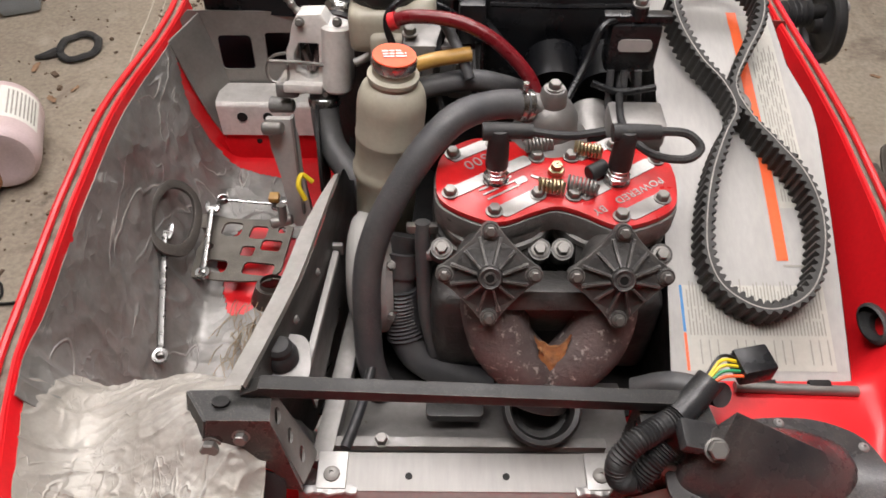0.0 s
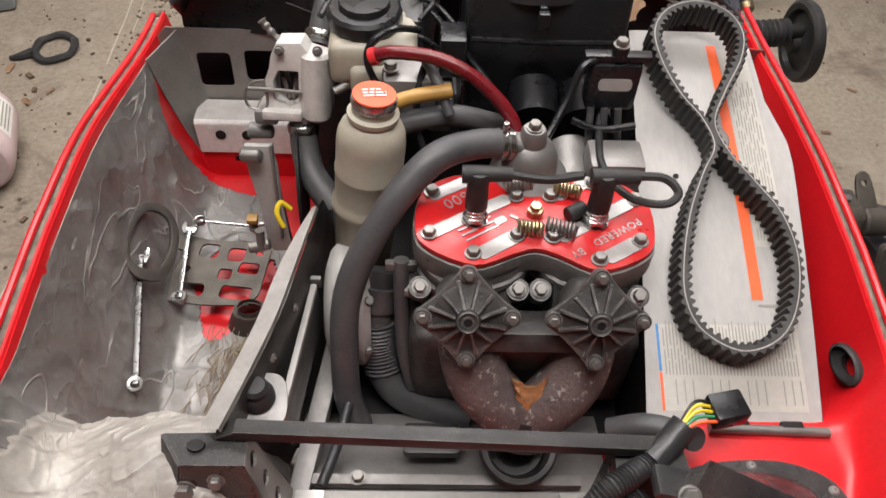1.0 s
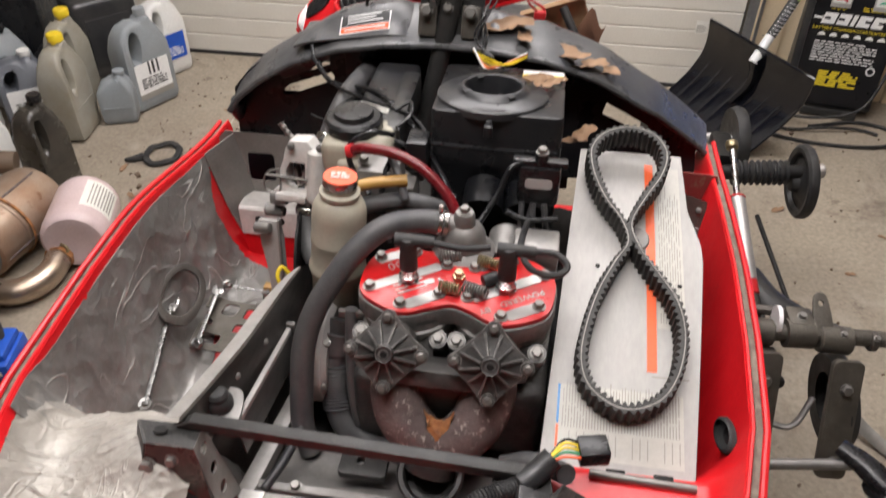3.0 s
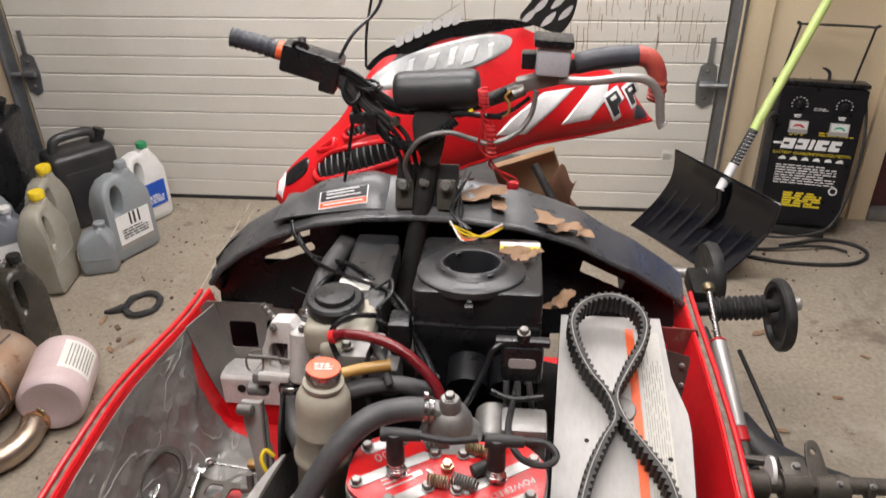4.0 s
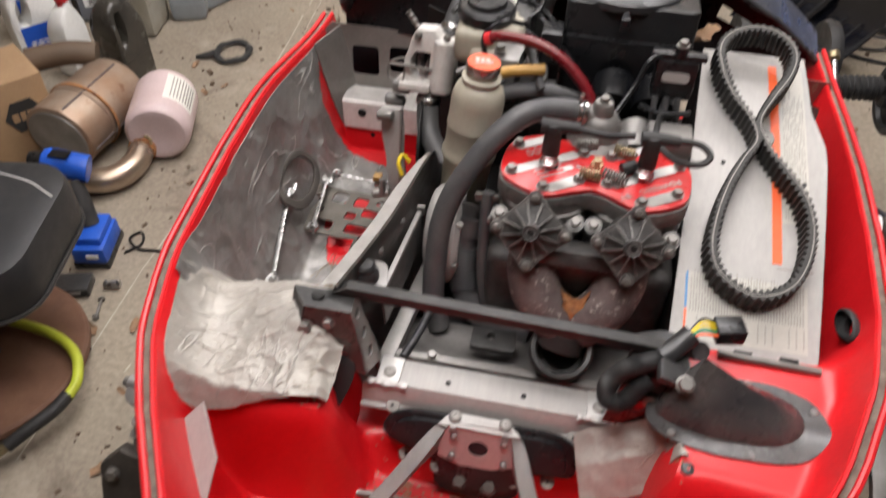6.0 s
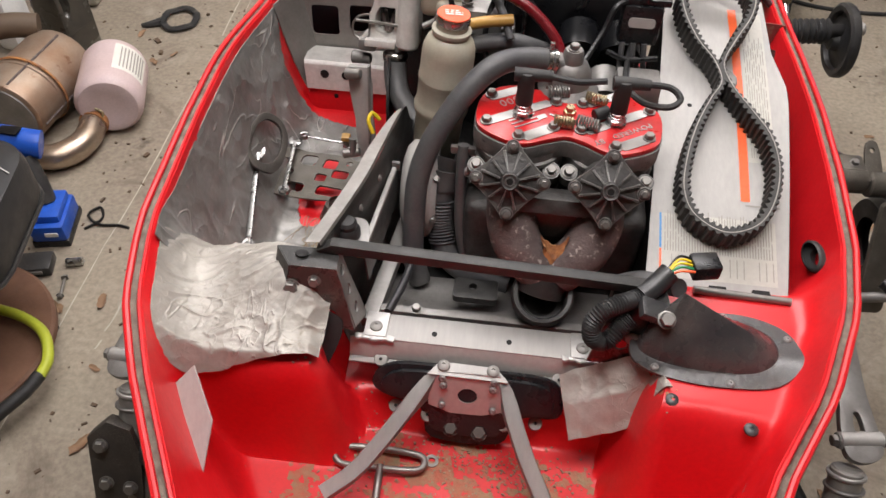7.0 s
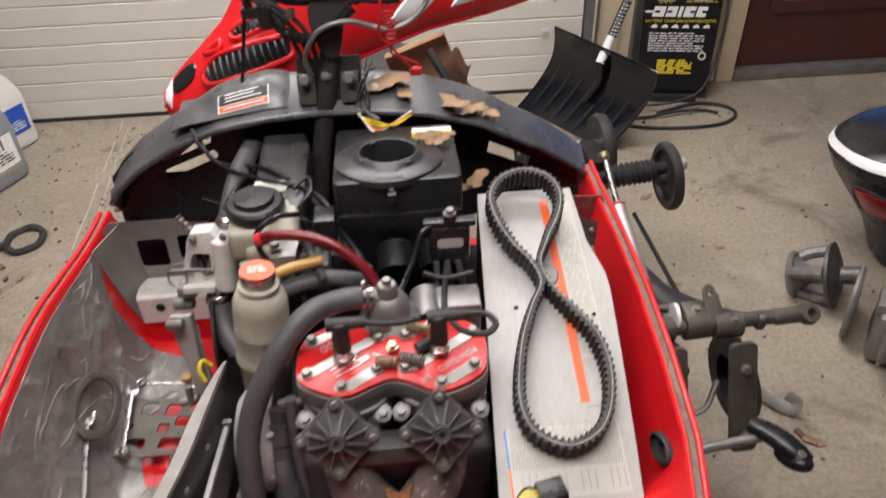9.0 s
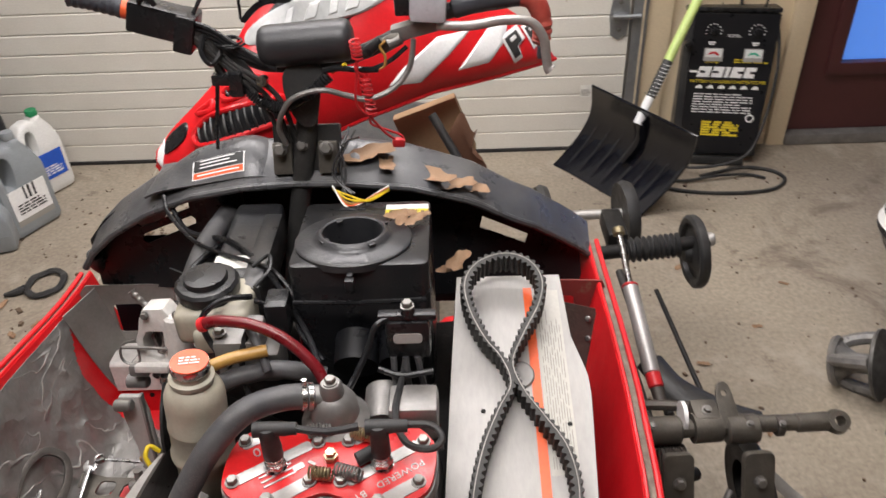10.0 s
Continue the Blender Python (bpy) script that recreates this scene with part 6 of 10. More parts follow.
part("side_wing", sheet(B(), wing_pt, 6, 20, 0.003), GREY_STEEL, lp, "curved grey corner wing")
for x, y in ((-0.07, 0.035), (-0.09, 0.01), (-0.04, -0.06), (0.012, -0.05)):
    stud(RIVET, BP @ V(x, y, 0.0), (0, -1, 0.1), lp)
st = B()
sheet(st, lambda u, v: V(-0.166 + 0.17 * u + 0.006 * max(0, v - 0.4) * (1 - u), lerp_table([(0, 1.262), (0.4, 1.208), (0.46, 1.202), (0.95, 1.196), (1, 1.204)], v), lerp_table([(0, 0.572), (0.4, 0.574), (0.46, 0.569), (0.95, 0.514), (1, 0.508)], v)), 4, 40, 0.003)
stp = part("aluminium_step", st, CAST_LIGHT, sled, "folded bright aluminium step with holes")
for x in (-0.125, -0.082):
    lathe(hh := B(), [(0.0088, 0.0), (0.0082, 0.0016), (0, 0.0016)], Matrix.Translation((x, 1.1995, 0.549)) @ frame_of((0, -0.99, 0.1)), 16)
    part("hole", hh, DARK, stp)
lathe(hh := B(), [(0.005, 0.0), (0.0045, 0.0012), (0, 0.0012)], Matrix.Translation((-0.105, 1.2005, 0.497)) @ frame_of((0, -1, 0.05)), 12)
part("hole", hh, DARK, stp)
part("dark_panel", plate(B(), [(-0.1, -0.14), (0.2, -0.14), (0.2, 0.13), (-0.06, 0.13), (-0.08, 0.05), (-0.1, 0.04)], 0.003, BP @ Matrix.Translation((0.02, 0.0, -0.05))), NAVY, lp, "dark panel behind the windows")
rp = B()
RP = basis((0.675, 1.2, 0.665), (1, 0.0, 0), (0, 0.1, 1))
plate(rp, [(-0.06, 0.075), (0.04, 0.07), (0.052, 0.04), (0.05, -0.03), (0.02, -0.1), (-0.06, -0.1)], 0.003, RP, holes=[rrect(-0.026, 0.015, 0.04, 0.055, 0.008)])
rpl = part("back_plate", rp, RED_DUSTY_SHADED, sled, "dusty red back plate with a window, darkened for its shade", smooth=False)
part("curl", sheet(B(), lambda u, v: V(0.632 + 0.066 * u + 0.004 * math.sin(v * 3), 1.165 - 0.06 * v - 0.03 * v * v, 0.728 - 0.13 * v - 0.02 * u), 6, 14, 0.003), DARK_STEEL, rpl, "curved dark bracket with rivets")
for z in (0.7, 0.67, 0.63):
    stud(RIVET, (0.685, 1.158 - (0.72 - z) * 0.5, z), (-0.4, -0.8, 0.3), rpl)

# oil tank, long black case, airbox ------------------------------------------------
tk = B()
box(tk, (0.148, 0.992, 0.868), (0.1, 0.085, 0.054), 0.014, seg=3)
box(tk, (0.152, 0.965, 0.852), (0.06, 0.05, 0.04), 0.012, seg=3)
lathe(tk, [(0.04, 0.0), (0.036, 0.012), (0.034, 0.02)], Matrix.Translation((0.138, 1.0, 0.89)), 24)
tank = part("oil_tank", tk, BOTTLE, sled, "pale plastic oil tank with a black screw cap")
lathe(oc := B(), [(0, 0.0), (0.041, 0.0), (0.043, 0.004), (0.043, 0.016), (0.039, 0.02), (0.03, 0.021), (0.028, 0.028), (0.01, 0.03), (0.0, 0.03)], Matrix.Translation((0.138, 1.0, 0.895)), 14)
part("cap", oc, BLACK, tank, "black ribbed screw cap")
lc = B()
box(lc, (0.16, 1.14, 0.85), (0.075, 0.2, 0.075), 0.012, seg=3)
box(lc, (0.19, 1.1, 0.87), (0.03, 0.19, 0.05), 0.008)
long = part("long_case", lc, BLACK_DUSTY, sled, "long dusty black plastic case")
part("case_label", box(B(), (0.15, 1.075, 0.8885), (0.05, 0.03, 0.001)), LABEL, long, "blank cream label")
rd = part("red_fuel_hose", tube(B(), [(0.152, 0.92, 0.905), (0.175, 0.915, 0.914), (0.22, 0.905, 0.915), (0.26, 0.893, 0.9), (0.295, 0.875, 0.872), (0.31, 0.86, 0.845)], 0.0075, 12), WINE, sled, "dark red fuel hose")
part("collar", tube(B(), [(0.149, 0.92, 0.904), (0.156, 0.919, 0.907)], 0.0095, 12, 2), RED_CAP, rd)
part("carburettor", box(box(B(), (0.19, 0.935, 0.85), (0.06, 0.06, 0.07), 0.01), (0.225, 0.94, 0.83), (0.03, 0.05, 0.05), 0.008), ALU_DULL, sled, "grey fuel fitting block")
stud(BOLT, (0.17, 0.92, 0.89), (0, 0, 1), sled)
ax0, ax1, ay0, ay1, az = 0.252, 0.437, 0.968, 1.148, 0.936
ab = B()
AW, AD = ax1 - ax0, ay1 - ay0
AB = Matrix.Translation(((ax0 + ax1) / 2, (ay0 + ay1) / 2, az - 0.21)) @ Matrix.Rotation(radians(-4.5), 4, "X")
plate(ab, rrect(0, 0, AW, AD, 0.012, 4), 0.21, AB, holes=[ring2d(0.335 - (ax0 + ax1) / 2, 1.055 - (ay0 + ay1) / 2, 0.044, 0.038, 28)], bevel=0.006)
for x in (0.335, 0.395):
    cyl(ab, (x, 0.972, 0.83), (x, 0.93, 0.815), 0.03, seg=20)
air = part("airbox", ab, BLACK, sled, "dusty black plastic airbox with a round intake opening")
AM = Matrix.Translation((0.335, 1.055, az - 0.0005)) @ Matrix.Rotation(radians(-4.5), 4, "X")
lathe(ir := B(), [(0.08, -0.006), (0.08, 0.004), (0.077, 0.0065), (0.056, 0.008), (0.05, 0.0125), (0.0465, 0.0175), (0.0435, 0.0185), (0.041, 0.017), (0.039, 0.004), (0.037, -0.03), (0.036, -0.07)], AM @ Matrix.Translation((-0.002, -0.006, 0)), 48, 1.0, 0.9)
part("intake_ring", ir, BLACK_DUSTY, air, "ridged black intake ring")
bl = B()
box(bl, AM @ V(0.068, 0.074, 0.005), (0.062, 0.03, 0.0012), rot=AM.to_3x3())
al = part("warning_label", bl, LABEL_WHITE, air, "white and yellow warning label")
part("label_band", box(B(), AM @ V(0.068, 0.066, 0.0058), (0.062, 0.013, 0.0012), rot=AM.to_3x3()), YELLOW_INK, al)
part("print", bars(B(), AM @ Matrix.Translation((0.068, 0.0665, 0.0068)), 0.05, 0.008, 2, 0.5, words=5), INK, al)
part("side_tab", box(B(), (0.238, 0.965, 0.885), (0.03, 0.04, 0.05), 0.005), BLACK, air)
for k in range(4):
    a = 0.6 + k * TAU / 4
    part("ring_tab", box(B(), AM @ V(0.045 * math.cos(a), 0.04 * math.sin(a) - 0.006, 0.0145), (0.012, 0.009, 0.004), 0.001, rot=AM.to_3x3() @ Matrix.Rotation(a, 3, "Z")), BLACK_DUSTY, air)
part("seam", tube(B(), [(0.258, 0.9645, 0.9), (0.345, 0.963, 0.899), (0.432, 0.9645, 0.9)], 0.003, 6, 4), BLACK, air, "moulded seam along the front")
part("rib", box(B(), (0.335, 0.985, 0.934), (0.008, 0.034, 0.006), 0.002, rot=AM.to_3x3()), BLACK, air)
part("clip", box(B(), (0.335, 0.964, 0.926), (0.012, 0.01, 0.02), 0.002), BLACK, air)
part("bay_cable", tube(B(), [(0.01, 1.23, 0.91), (0.024, 1.2, 0.895), (0.075, 1.14, 0.885), (0.135, 1.09, 0.893), (0.184, 1.06, 0.898), (0.22, 1.04, 0.894), (0.253, 1.0, 0.874), (0.262, 0.955, 0.86), (0.3, 0.905, 0.852)], 0.0032, 8, 6), BLACK, sled, "thin black cable looped across the bay")
part("bay_cable", tube(B(), [(0.15, 0.985, 0.81), (0.139, 0.995, 0.842), (0.16, 0.995, 0.873), (0.193, 0.995, 0.882), (0.225, 0.99, 0.864), (0.235, 0.97, 0.83)], 0.0036, 8, 6), BLACK, sled)
# black starter solenoid on the airbox front
so = B()
box(so, (0.41, 0.915, 0.885), (0.056, 0.03, 0.06), 0.008)
box(so, (0.41, 0.912, 0.918), (0.072, 0.014, 0.01), 0.003)
cyl(so, (0.411, 0.912, 0.918), (0.411, 0.912, 0.932), 0.009, seg=14)
sol = part("relay", so, BLACK, sled, "black electric relay with a silver label")
part("relay_label", plate(B(), rrect(0, 0, 0.036, 0.014, 0.005), 0.001, basis((0.41, 0.8985, 0.892), (1, 0, 0), (0, 0.1, 1))), ALU_SHEET, sol, "silver label plate")
stud(BOLT, (0.411, 0.912, 0.932), (0, 0, 1), sol)
for k, pts in enumerate(([(0.39, 0.9, 0.86), (0.392, 0.885, 0.82), (0.4, 0.87, 0.77)], [(0.405, 0.9, 0.86), (0.409, 0.885, 0.815), (0.42, 0.87, 0.75)], [(0.42, 0.9, 0.86), (0.428, 0.89, 0.81), (0.446, 0.86, 0.73)],
                         [(0.39, 0.91, 0.918), (0.372, 0.9, 0.912), (0.36, 0.885, 0.885), (0.345, 0.865, 0.862), (0.335, 0.852, 0.85)])):
    part("wire", tube(B(), pts, 0.0042, 8), BLACK if k == 3 else HOSE, sled)
part("cable_tie", tube(B(), [(0.37, 0.892, 0.848), (0.4, 0.885, 0.842), (0.44, 0.888, 0.846)], 0.004, 8), BLACK, sled)
part("carburettor", box(cyl(B(), (0.375, 0.85, 0.79), (0.375, 0.9, 0.8), 0.026, seg=20), (0.42, 0.86, 0.8), (0.05, 0.06, 0.04), 0.008), ALU_DULL, sled, "grey cast carburettor body")
part("starter_block", box(B(), (0.415, 0.85, 0.825), (0.06, 0.045, 0.03), 0.006), ALU_DULL, sled, "pale cast block behind the head")
CABLE = [(0.013, 1.24, 0.885), (0.048, 1.2, 0.86), (0.142, 1.12, 0.892), (0.208, 1.05, 0.885), (0.253, 0.98, 0.871), (0.281, 0.93, 0.862), (0.297, 0.885, 0.858)]
for pts, r in ((CABLE, 0.0042),
               ([(0.2, 0.98, 0.9), (0.17, 0.955, 0.915), (0.145, 0.94, 0.9), (0.15, 0.93, 0.87), (0.18, 0.9, 0.85)], 0.0042),
               ([(0.19, 1.04, 0.905), (0.21, 1.06, 0.91), (0.215, 1.03, 0.905), (0.2, 1.0, 0.9)], 0.003),
               ([(0.21, 0.93, 0.9), (0.2, 0.905, 0.875), (0.2, 0.885, 0.84), (0.215, 0.86, 0.8)], 0.0042),
               ([(0.08, 1.05, 0.87), (0.095, 1.1, 0.875), (0.12, 1.16, 0.87), (0.14, 1.22, 0.86)], 0.0045)):
    part("cable", tube(B(), pts, r, 8), BLACK, sled)
part("wire_sleeve", tube(B(), [(0.205, 0.925, 0.905), (0.222, 0.9, 0.885), (0.235, 0.878, 0.862)], 0.006, 10), HOSE, sled)
# wire loom with its plug at the right bracket
wl = part("wire_loom", tube(B(), [(0.451, 0.569, 0.753), (0.436, 0.557, 0.744), (0.418, 0.542, 0.738), (0.396, 0.527, 0.740), (0.376, 0.514, 0.740), (0.364, 0.504, 0.726), (0.368, 0.498, 0.706), (0.384, 0.500, 0.700), (0.398, 0.510, 0.715), (0.411, 0.520, 0.726)], ribbed(0.0122, 62, 0.2), 12, 20), RUBBER, sled, "ribbed black wire loom with a plug")
part("tape", tube(B(), [(0.453, 0.572, 0.755), (0.438, 0.558, 0.745), (0.421, 0.544, 0.738)], 0.0132, 12, 4), BLACK_DUSTY, wl)
for i, (c, off) in enumerate(((YELLOW, 0.0), (YELLOW, 0.005), (GREEN_CAP, -0.005), (ORANGE_STRIPE, -0.01), (BLACK, 0.009))):
    part("wire", tube(B(), [(0.449, 0.569 + off * 0.5, 0.754), (0.464, 0.582 + off, 0.761 + off * 0.3), (0.484, 0.585 + off, 0.756)], 0.0017, 6), c, wl)
part("plug", box(B(), (0.497, 0.59, 0.752), (0.034, 0.028, 0.022), 0.003, rot=Matrix.Rotation(radians(12), 3, "Z")), BLACK, wl, "black plastic plug")
part("rubber_hose", tube(B(), [(0.4, 0.6, 0.69), (0.43, 0.595, 0.71), (0.46, 0.585, 0.715), (0.47, 0.57, 0.73)], 0.012, 12), HOSE, sled)

# console behind the engine bay -----------------------------------------------------
CON_Z = [(-0.175, 0.75), (-0.15, 0.79), (-0.1, 0.833), (-0.03, 0.875), (0.05, 0.907), (0.14, 0.925), (0.22, 0.931), (0.3, 0.929), (0.4, 0.915), (0.5, 0.882), (0.6, 0.822), (0.68, 0.752), (0.72, 0.715)]


def con_pt(u, v):
    """From the front lip (v 0) over the crown to the rear edge (v 1)."""
    x = -0.165 + 0.875 * u
    z = lerp_table(CON_Z, x)
    mid = math.exp(-((x - 0.25) / 0.3) ** 2)
    yf = 1.25 - 0.026 * mid + 0.05 * sstep(0.55, 0.72, x)
    hump = 0.03 * math.exp(-((x - 0.1) / 0.075) ** 4) + 0.008 * mid
    k = math.sin(min(1, v * 1.25) * math.pi / 2)
    return V(x - (0.012 * v if x < 0 else -0.012 * v) * (1 - mid), yf + 0.14 * v, z + (0.012 + 0.024 * mid + hump * 0.3) * k - 0.2 * max(0, v - 0.6) ** 1.3 * (1 + (1 - mid)))


def con_on(x, y):
    """The console's height at a place on it."""
    mid = math.exp(-((x - 0.25) / 0.3) ** 2)
    v = min(1, max(0, (y - 1.25 + 0.026 * mid - 0.05 * sstep(0.55, 0.72, x)) / 0.14))
    return con_pt((x + 0.165) / 0.875, v).z


cons = part("console", sheet(B(), con_pt, 70, 26, 0.005), CONSOLE, sled, "scuffed black plastic console arching over the bay")
lip = [con_pt(i / 40, 0.0) + V(0, -0.002, -0.003) for i in range(41)]
part("console_lip", tube(B(), lip, 0.006, 8, 1), CONSOLE, cons, "rounded front lip")
def pod_pt(u, v, lift=0.0):
    x, y = -0.03 + 0.21 * u, 1.247 + 0.11 * v - 0.01 * u
    rise = 0.02 * math.sin(math.pi * min(1, 0.12 + v * 1.05)) * (1 - (2 * u - 1) ** 6)
    return V(x, y, max(0.898 + 0.036 * u, con_on(x, y) - 0.004) + lift + rise)


part("console_pod", sheet(B(), pod_pt, 16, 12, 0.004), CONSOLE, cons, "raised pod with a warning label")


def pod_label(name, u0, u1, v0, v1, lift, material, label=""):
    return part(name, sheet(B(), lambda u, v: pod_pt(u0 + (u1 - u0) * u, v0 + (v1 - v0) * v, lift), 10, 8), material, cons, label)


pod_label("warning_label", 0.4, 0.82, 0.05, 0.28, 0.0012, LABEL_WHITE, "black, white and red warning label")
pod_label("label_black", 0.41, 0.81, 0.13, 0.272, 0.0018, INK)
pod_label("label_red", 0.41, 0.81, 0.058, 0.12, 0.0018, ORANGE_STRIPE)
for v, u1 in ((0.25, 0.74), (0.21, 0.7), (0.168, 0.76)):
    pod_label("print", 0.46, u1, v - 0.007, v + 0.007, 0.0024, LABEL_WHITE)
pod_label("print", 0.44, 0.78, 0.08, 0.095, 0.0024, LABEL_WHITE)
# side faces below the arch, with two slots on the left
lf = B()
LF = basis((0, 1.29, 0.8), (1, -0.12, 0), (0, 0.16, 1)) @ Matrix.Translation((0, -0.8, 0))
plate(lf, [(-0.172, 0.69), (-0.175, 0.78), (-0.14, 0.82), (-0.09, 0.856), (-0.02, 0.89), (0.05, 0.91), (0.1, 0.915), (0.06, 0.8), (0.04, 0.69)], 0.004, LF,
      holes=[[(-0.085, 0.815), (-0.082, 0.832), (0.012, 0.868), (0.02, 0.862), (0.02, 0.848), (-0.075, 0.808)], [(-0.075, 0.782), (-0.073, 0.795), (0.022, 0.834), (0.028, 0.828), (0.028, 0.82), (-0.066, 0.778)]])
part("left_face", lf, BLACK, cons, "black face with two long slots", smooth=False)
part("left_fold", tube(B(), [(-0.158, 1.272, 0.772), (-0.17, 1.29, 0.74), (-0.168, 1.31, 0.71), (-0.155, 1.315, 0.685)], 0.014, 10, flat=0.8), BLACK, cons)
rf = B()
plate(rf, [(0.43, 0.66), (0.43, 0.9), (0.5, 0.87), (0.6, 0.806), (0.69, 0.745), (0.7, 0.66)], 0.004, basis((0, 1.25, 0.8), (1, 0.09, 0), (0, 0.1, 1)) @ Matrix.Translation((0, -0.8, 0)), holes=[[(0.515, 0.79), (0.52, 0.812), (0.6, 0.77), (0.595, 0.752)]])
part("right_face", rf, BLACK, cons, smooth=False)
# Backing sheet, added near-black for the shaded hollow below the arch.
part("console_backing", sheet(B(), lambda u, v: V(0.02 + 0.45 * u, 1.33, 0.6 + 0.3 * v), 4, 4, 0.003), DARK, cons, "near-black backing for the shaded hollow under the console")
part("tank_side", box(B(), (0.08, 1.3, 0.8), (0.06, 0.06, 0.2), 0.02), BLACK, cons)

# steering post and its bracket
post = part("steering_post", tube(B(), [(0.195, 1.17, 0.7), (0.215, 1.21, 0.83), (0.24, 1.245, 0.96), (0.256, 1.262, 1.05), (0.265, 1.272, 1.11)], 0.0165, 16), BLACK_PAINT, sled, "black steel steering post")
pb = B()
box(pb, (0.245, 1.262, 0.972), (0.105, 0.016, 0.07), 0.003, rot=Matrix.Rotation(radians(-22), 3, "X"))
part("post_bracket", pb, BLACK_PAINT, post)
for x in (0.207, 0.278):
    part("bracket_lug", box(B(), (x, 1.245, 0.962), (0.03, 0.012, 0.05), 0.003, rot=Matrix.Rotation(radians(-22), 3, "X")), OLIVE, post, "dull olive-grey clamp lug")
for x in (0.207, 0.278):
    stud(BOLT_BIG, (x, 1.236, 0.982), (0, -0.9, 0.4), post)
stud(BOLT, (0.242, 1.236, 0.988), (0, -0.9, 0.4), post)
gp = B()
plate(gp, smooth2d([(-0.012, -0.05), (0.03, -0.05), (0.055, 0.02), (0.06, 0.055), (-0.01, 0.06), (-0.045, 0.04), (-0.04, -0.01)], 4), 0.006, basis((0.25, 1.25, 1.062), (1, 0.05, 0), (0.05, 0.25, 1)) @ Matrix.Diagonal((0.55, 0.8, 1, 1)), bevel=0.001)
part("gusset", gp, BLACK_PAINT, post, "black steel gusset")

# handlebar
hb = part("handlebar", tube(B(), [(-0.06, 1.28, 1.212), (0.03, 1.28, 1.185), (0.11, 1.283, 1.155), (0.165, 1.285, 1.115), (0.2, 1.285, 1.1), (0.26, 1.285, 1.1), (0.33, 1.285, 1.11), (0.4, 1.282, 1.14), (0.46, 1.28, 1.17), (0.575, 1.28, 1.188)], 0.0115, 14), BLACK_PAINT, sled, "black steel handlebar with grips and a chest pad")
part("grip", tube(B(), [(-0.064, 1.28, 1.213), (-0.03, 1.28, 1.205), (0.008, 1.28, 1.193)], lambda u: 0.0148 + 0.001 * math.cos(46 * u), 16, 14), GRIP, hb, "ribbed dark rubber grip")
part("grip_collar", tube(B(), [(0.008, 1.28, 1.193), (0.018, 1.28, 1.19)], 0.0152, 14, 3), ORANGE_STRIPE, hb, "worn orange grip collar")
part("grip", tube(B(), [(0.478, 1.278, 1.178), (0.52, 1.278, 1.188), (0.572, 1.278, 1.193)], 0.0165, 16, 8), GRIP, hb, "dark rubber grip")
part("grip_hook", tube(B(), [(0.568, 1.278, 1.193), (0.59, 1.276, 1.187), (0.603, 1.275, 1.165), (0.606, 1.275, 1.138), (0.603, 1.275, 1.122)], lambda u: 0.0158 - 0.003 * u + (0.0012 * math.cos(u * 60) if u > 0.55 else 0), 14, 8), HOOK_RED, hb, "worn red curved grip end")
sw = B()
box(sw, (0.06, 1.27, 1.178), (0.085, 0.04, 0.045), 0.006, rot=Matrix.Rotation(radians(17), 3, "Y"))
box(sw, (0.095, 1.272, 1.16), (0.028, 0.05, 0.055), 0.005, rot=Matrix.Rotation(radians(17), 3, "Y"))
box(sw, (0.052, 1.27, 1.207), (0.012, 0.01, 0.02), 0.002)
part("switch_block", sw, BLACK, hb, "black plastic switch block")
pdm = lathe(B(), [(0, 0), (0.018, 0.0), (0.026, 0.003), (0.03, 0.009), (0.031, 0.018), (0.031, 0.12), (0.03, 0.129), (0.026, 0.135), (0.018, 0.138), (0, 0.138)], Matrix.Translation((0.194, 1.272, 1.131)) @ frame_of((1, 0, 0.058)), 28)
part("bar_pad", pdm, VINYL, hb, "soft black vinyl bar pad")
for pts, r in (([(0.11, 1.265, 1.165), (0.14, 1.262, 1.14), (0.17, 1.26, 1.1), (0.185, 1.25, 1.07)], 0.009), ([(0.1, 1.26, 1.16), (0.125, 1.255, 1.125), (0.145, 1.25, 1.09)], 0.006)):
    part("bar_cable", tube(B(), pts, r, 10), BLACK_PAINT, hb)
part("loom", tube(B(), [(0.165, 1.25, 1.085), (0.19, 1.238, 1.062), (0.225, 1.23, 1.055), (0.26, 1.235, 1.07), (0.295, 1.245, 1.095)], ribbed(0.0095, 34, 0.25), 10, 26), BLACK, hb, "ribbed black cable loom")
part("loom_plug", box(B(), (0.142, 1.245, 1.096), (0.034, 0.02, 0.015), 0.002), BLACK, hb)
part("throttle_cable", tube(B(), [(0.42, 1.26, 1.14), (0.412, 1.255, 1.1), (0.388, 1.245, 1.073), (0.35, 1.235, 1.061), (0.32, 1.23, 1.07), (0.287, 1.222, 1.083), (0.252, 1.218, 1.078), (0.23, 1.22, 1.06), (0.213, 1.228, 1.024), (0.218, 1.236, 0.99)], 0.0042, 8), ALU_DULL, hb, "grey throttle cable")
for pts in ([(0.11, 1.268, 1.185), (0.128, 1.3, 1.215), (0.165, 1.34, 1.25), (0.18, 1.36, 1.32), (0.19, 1.36, 1.4)], [(0.132, 1.262, 1.15), (0.128, 1.26, 1.1), (0.112, 1.26, 1.02), (0.1, 1.27, 0.97)]):
    part("cable", tube(B(), pts, 0.003, 6), BLACK, hb)
rs = B()
box(rs, (0.443, 1.27, 1.188), (0.052, 0.042, 0.046), 0.007, rot=Matrix.Rotation(radians(4), 3, "Y"))
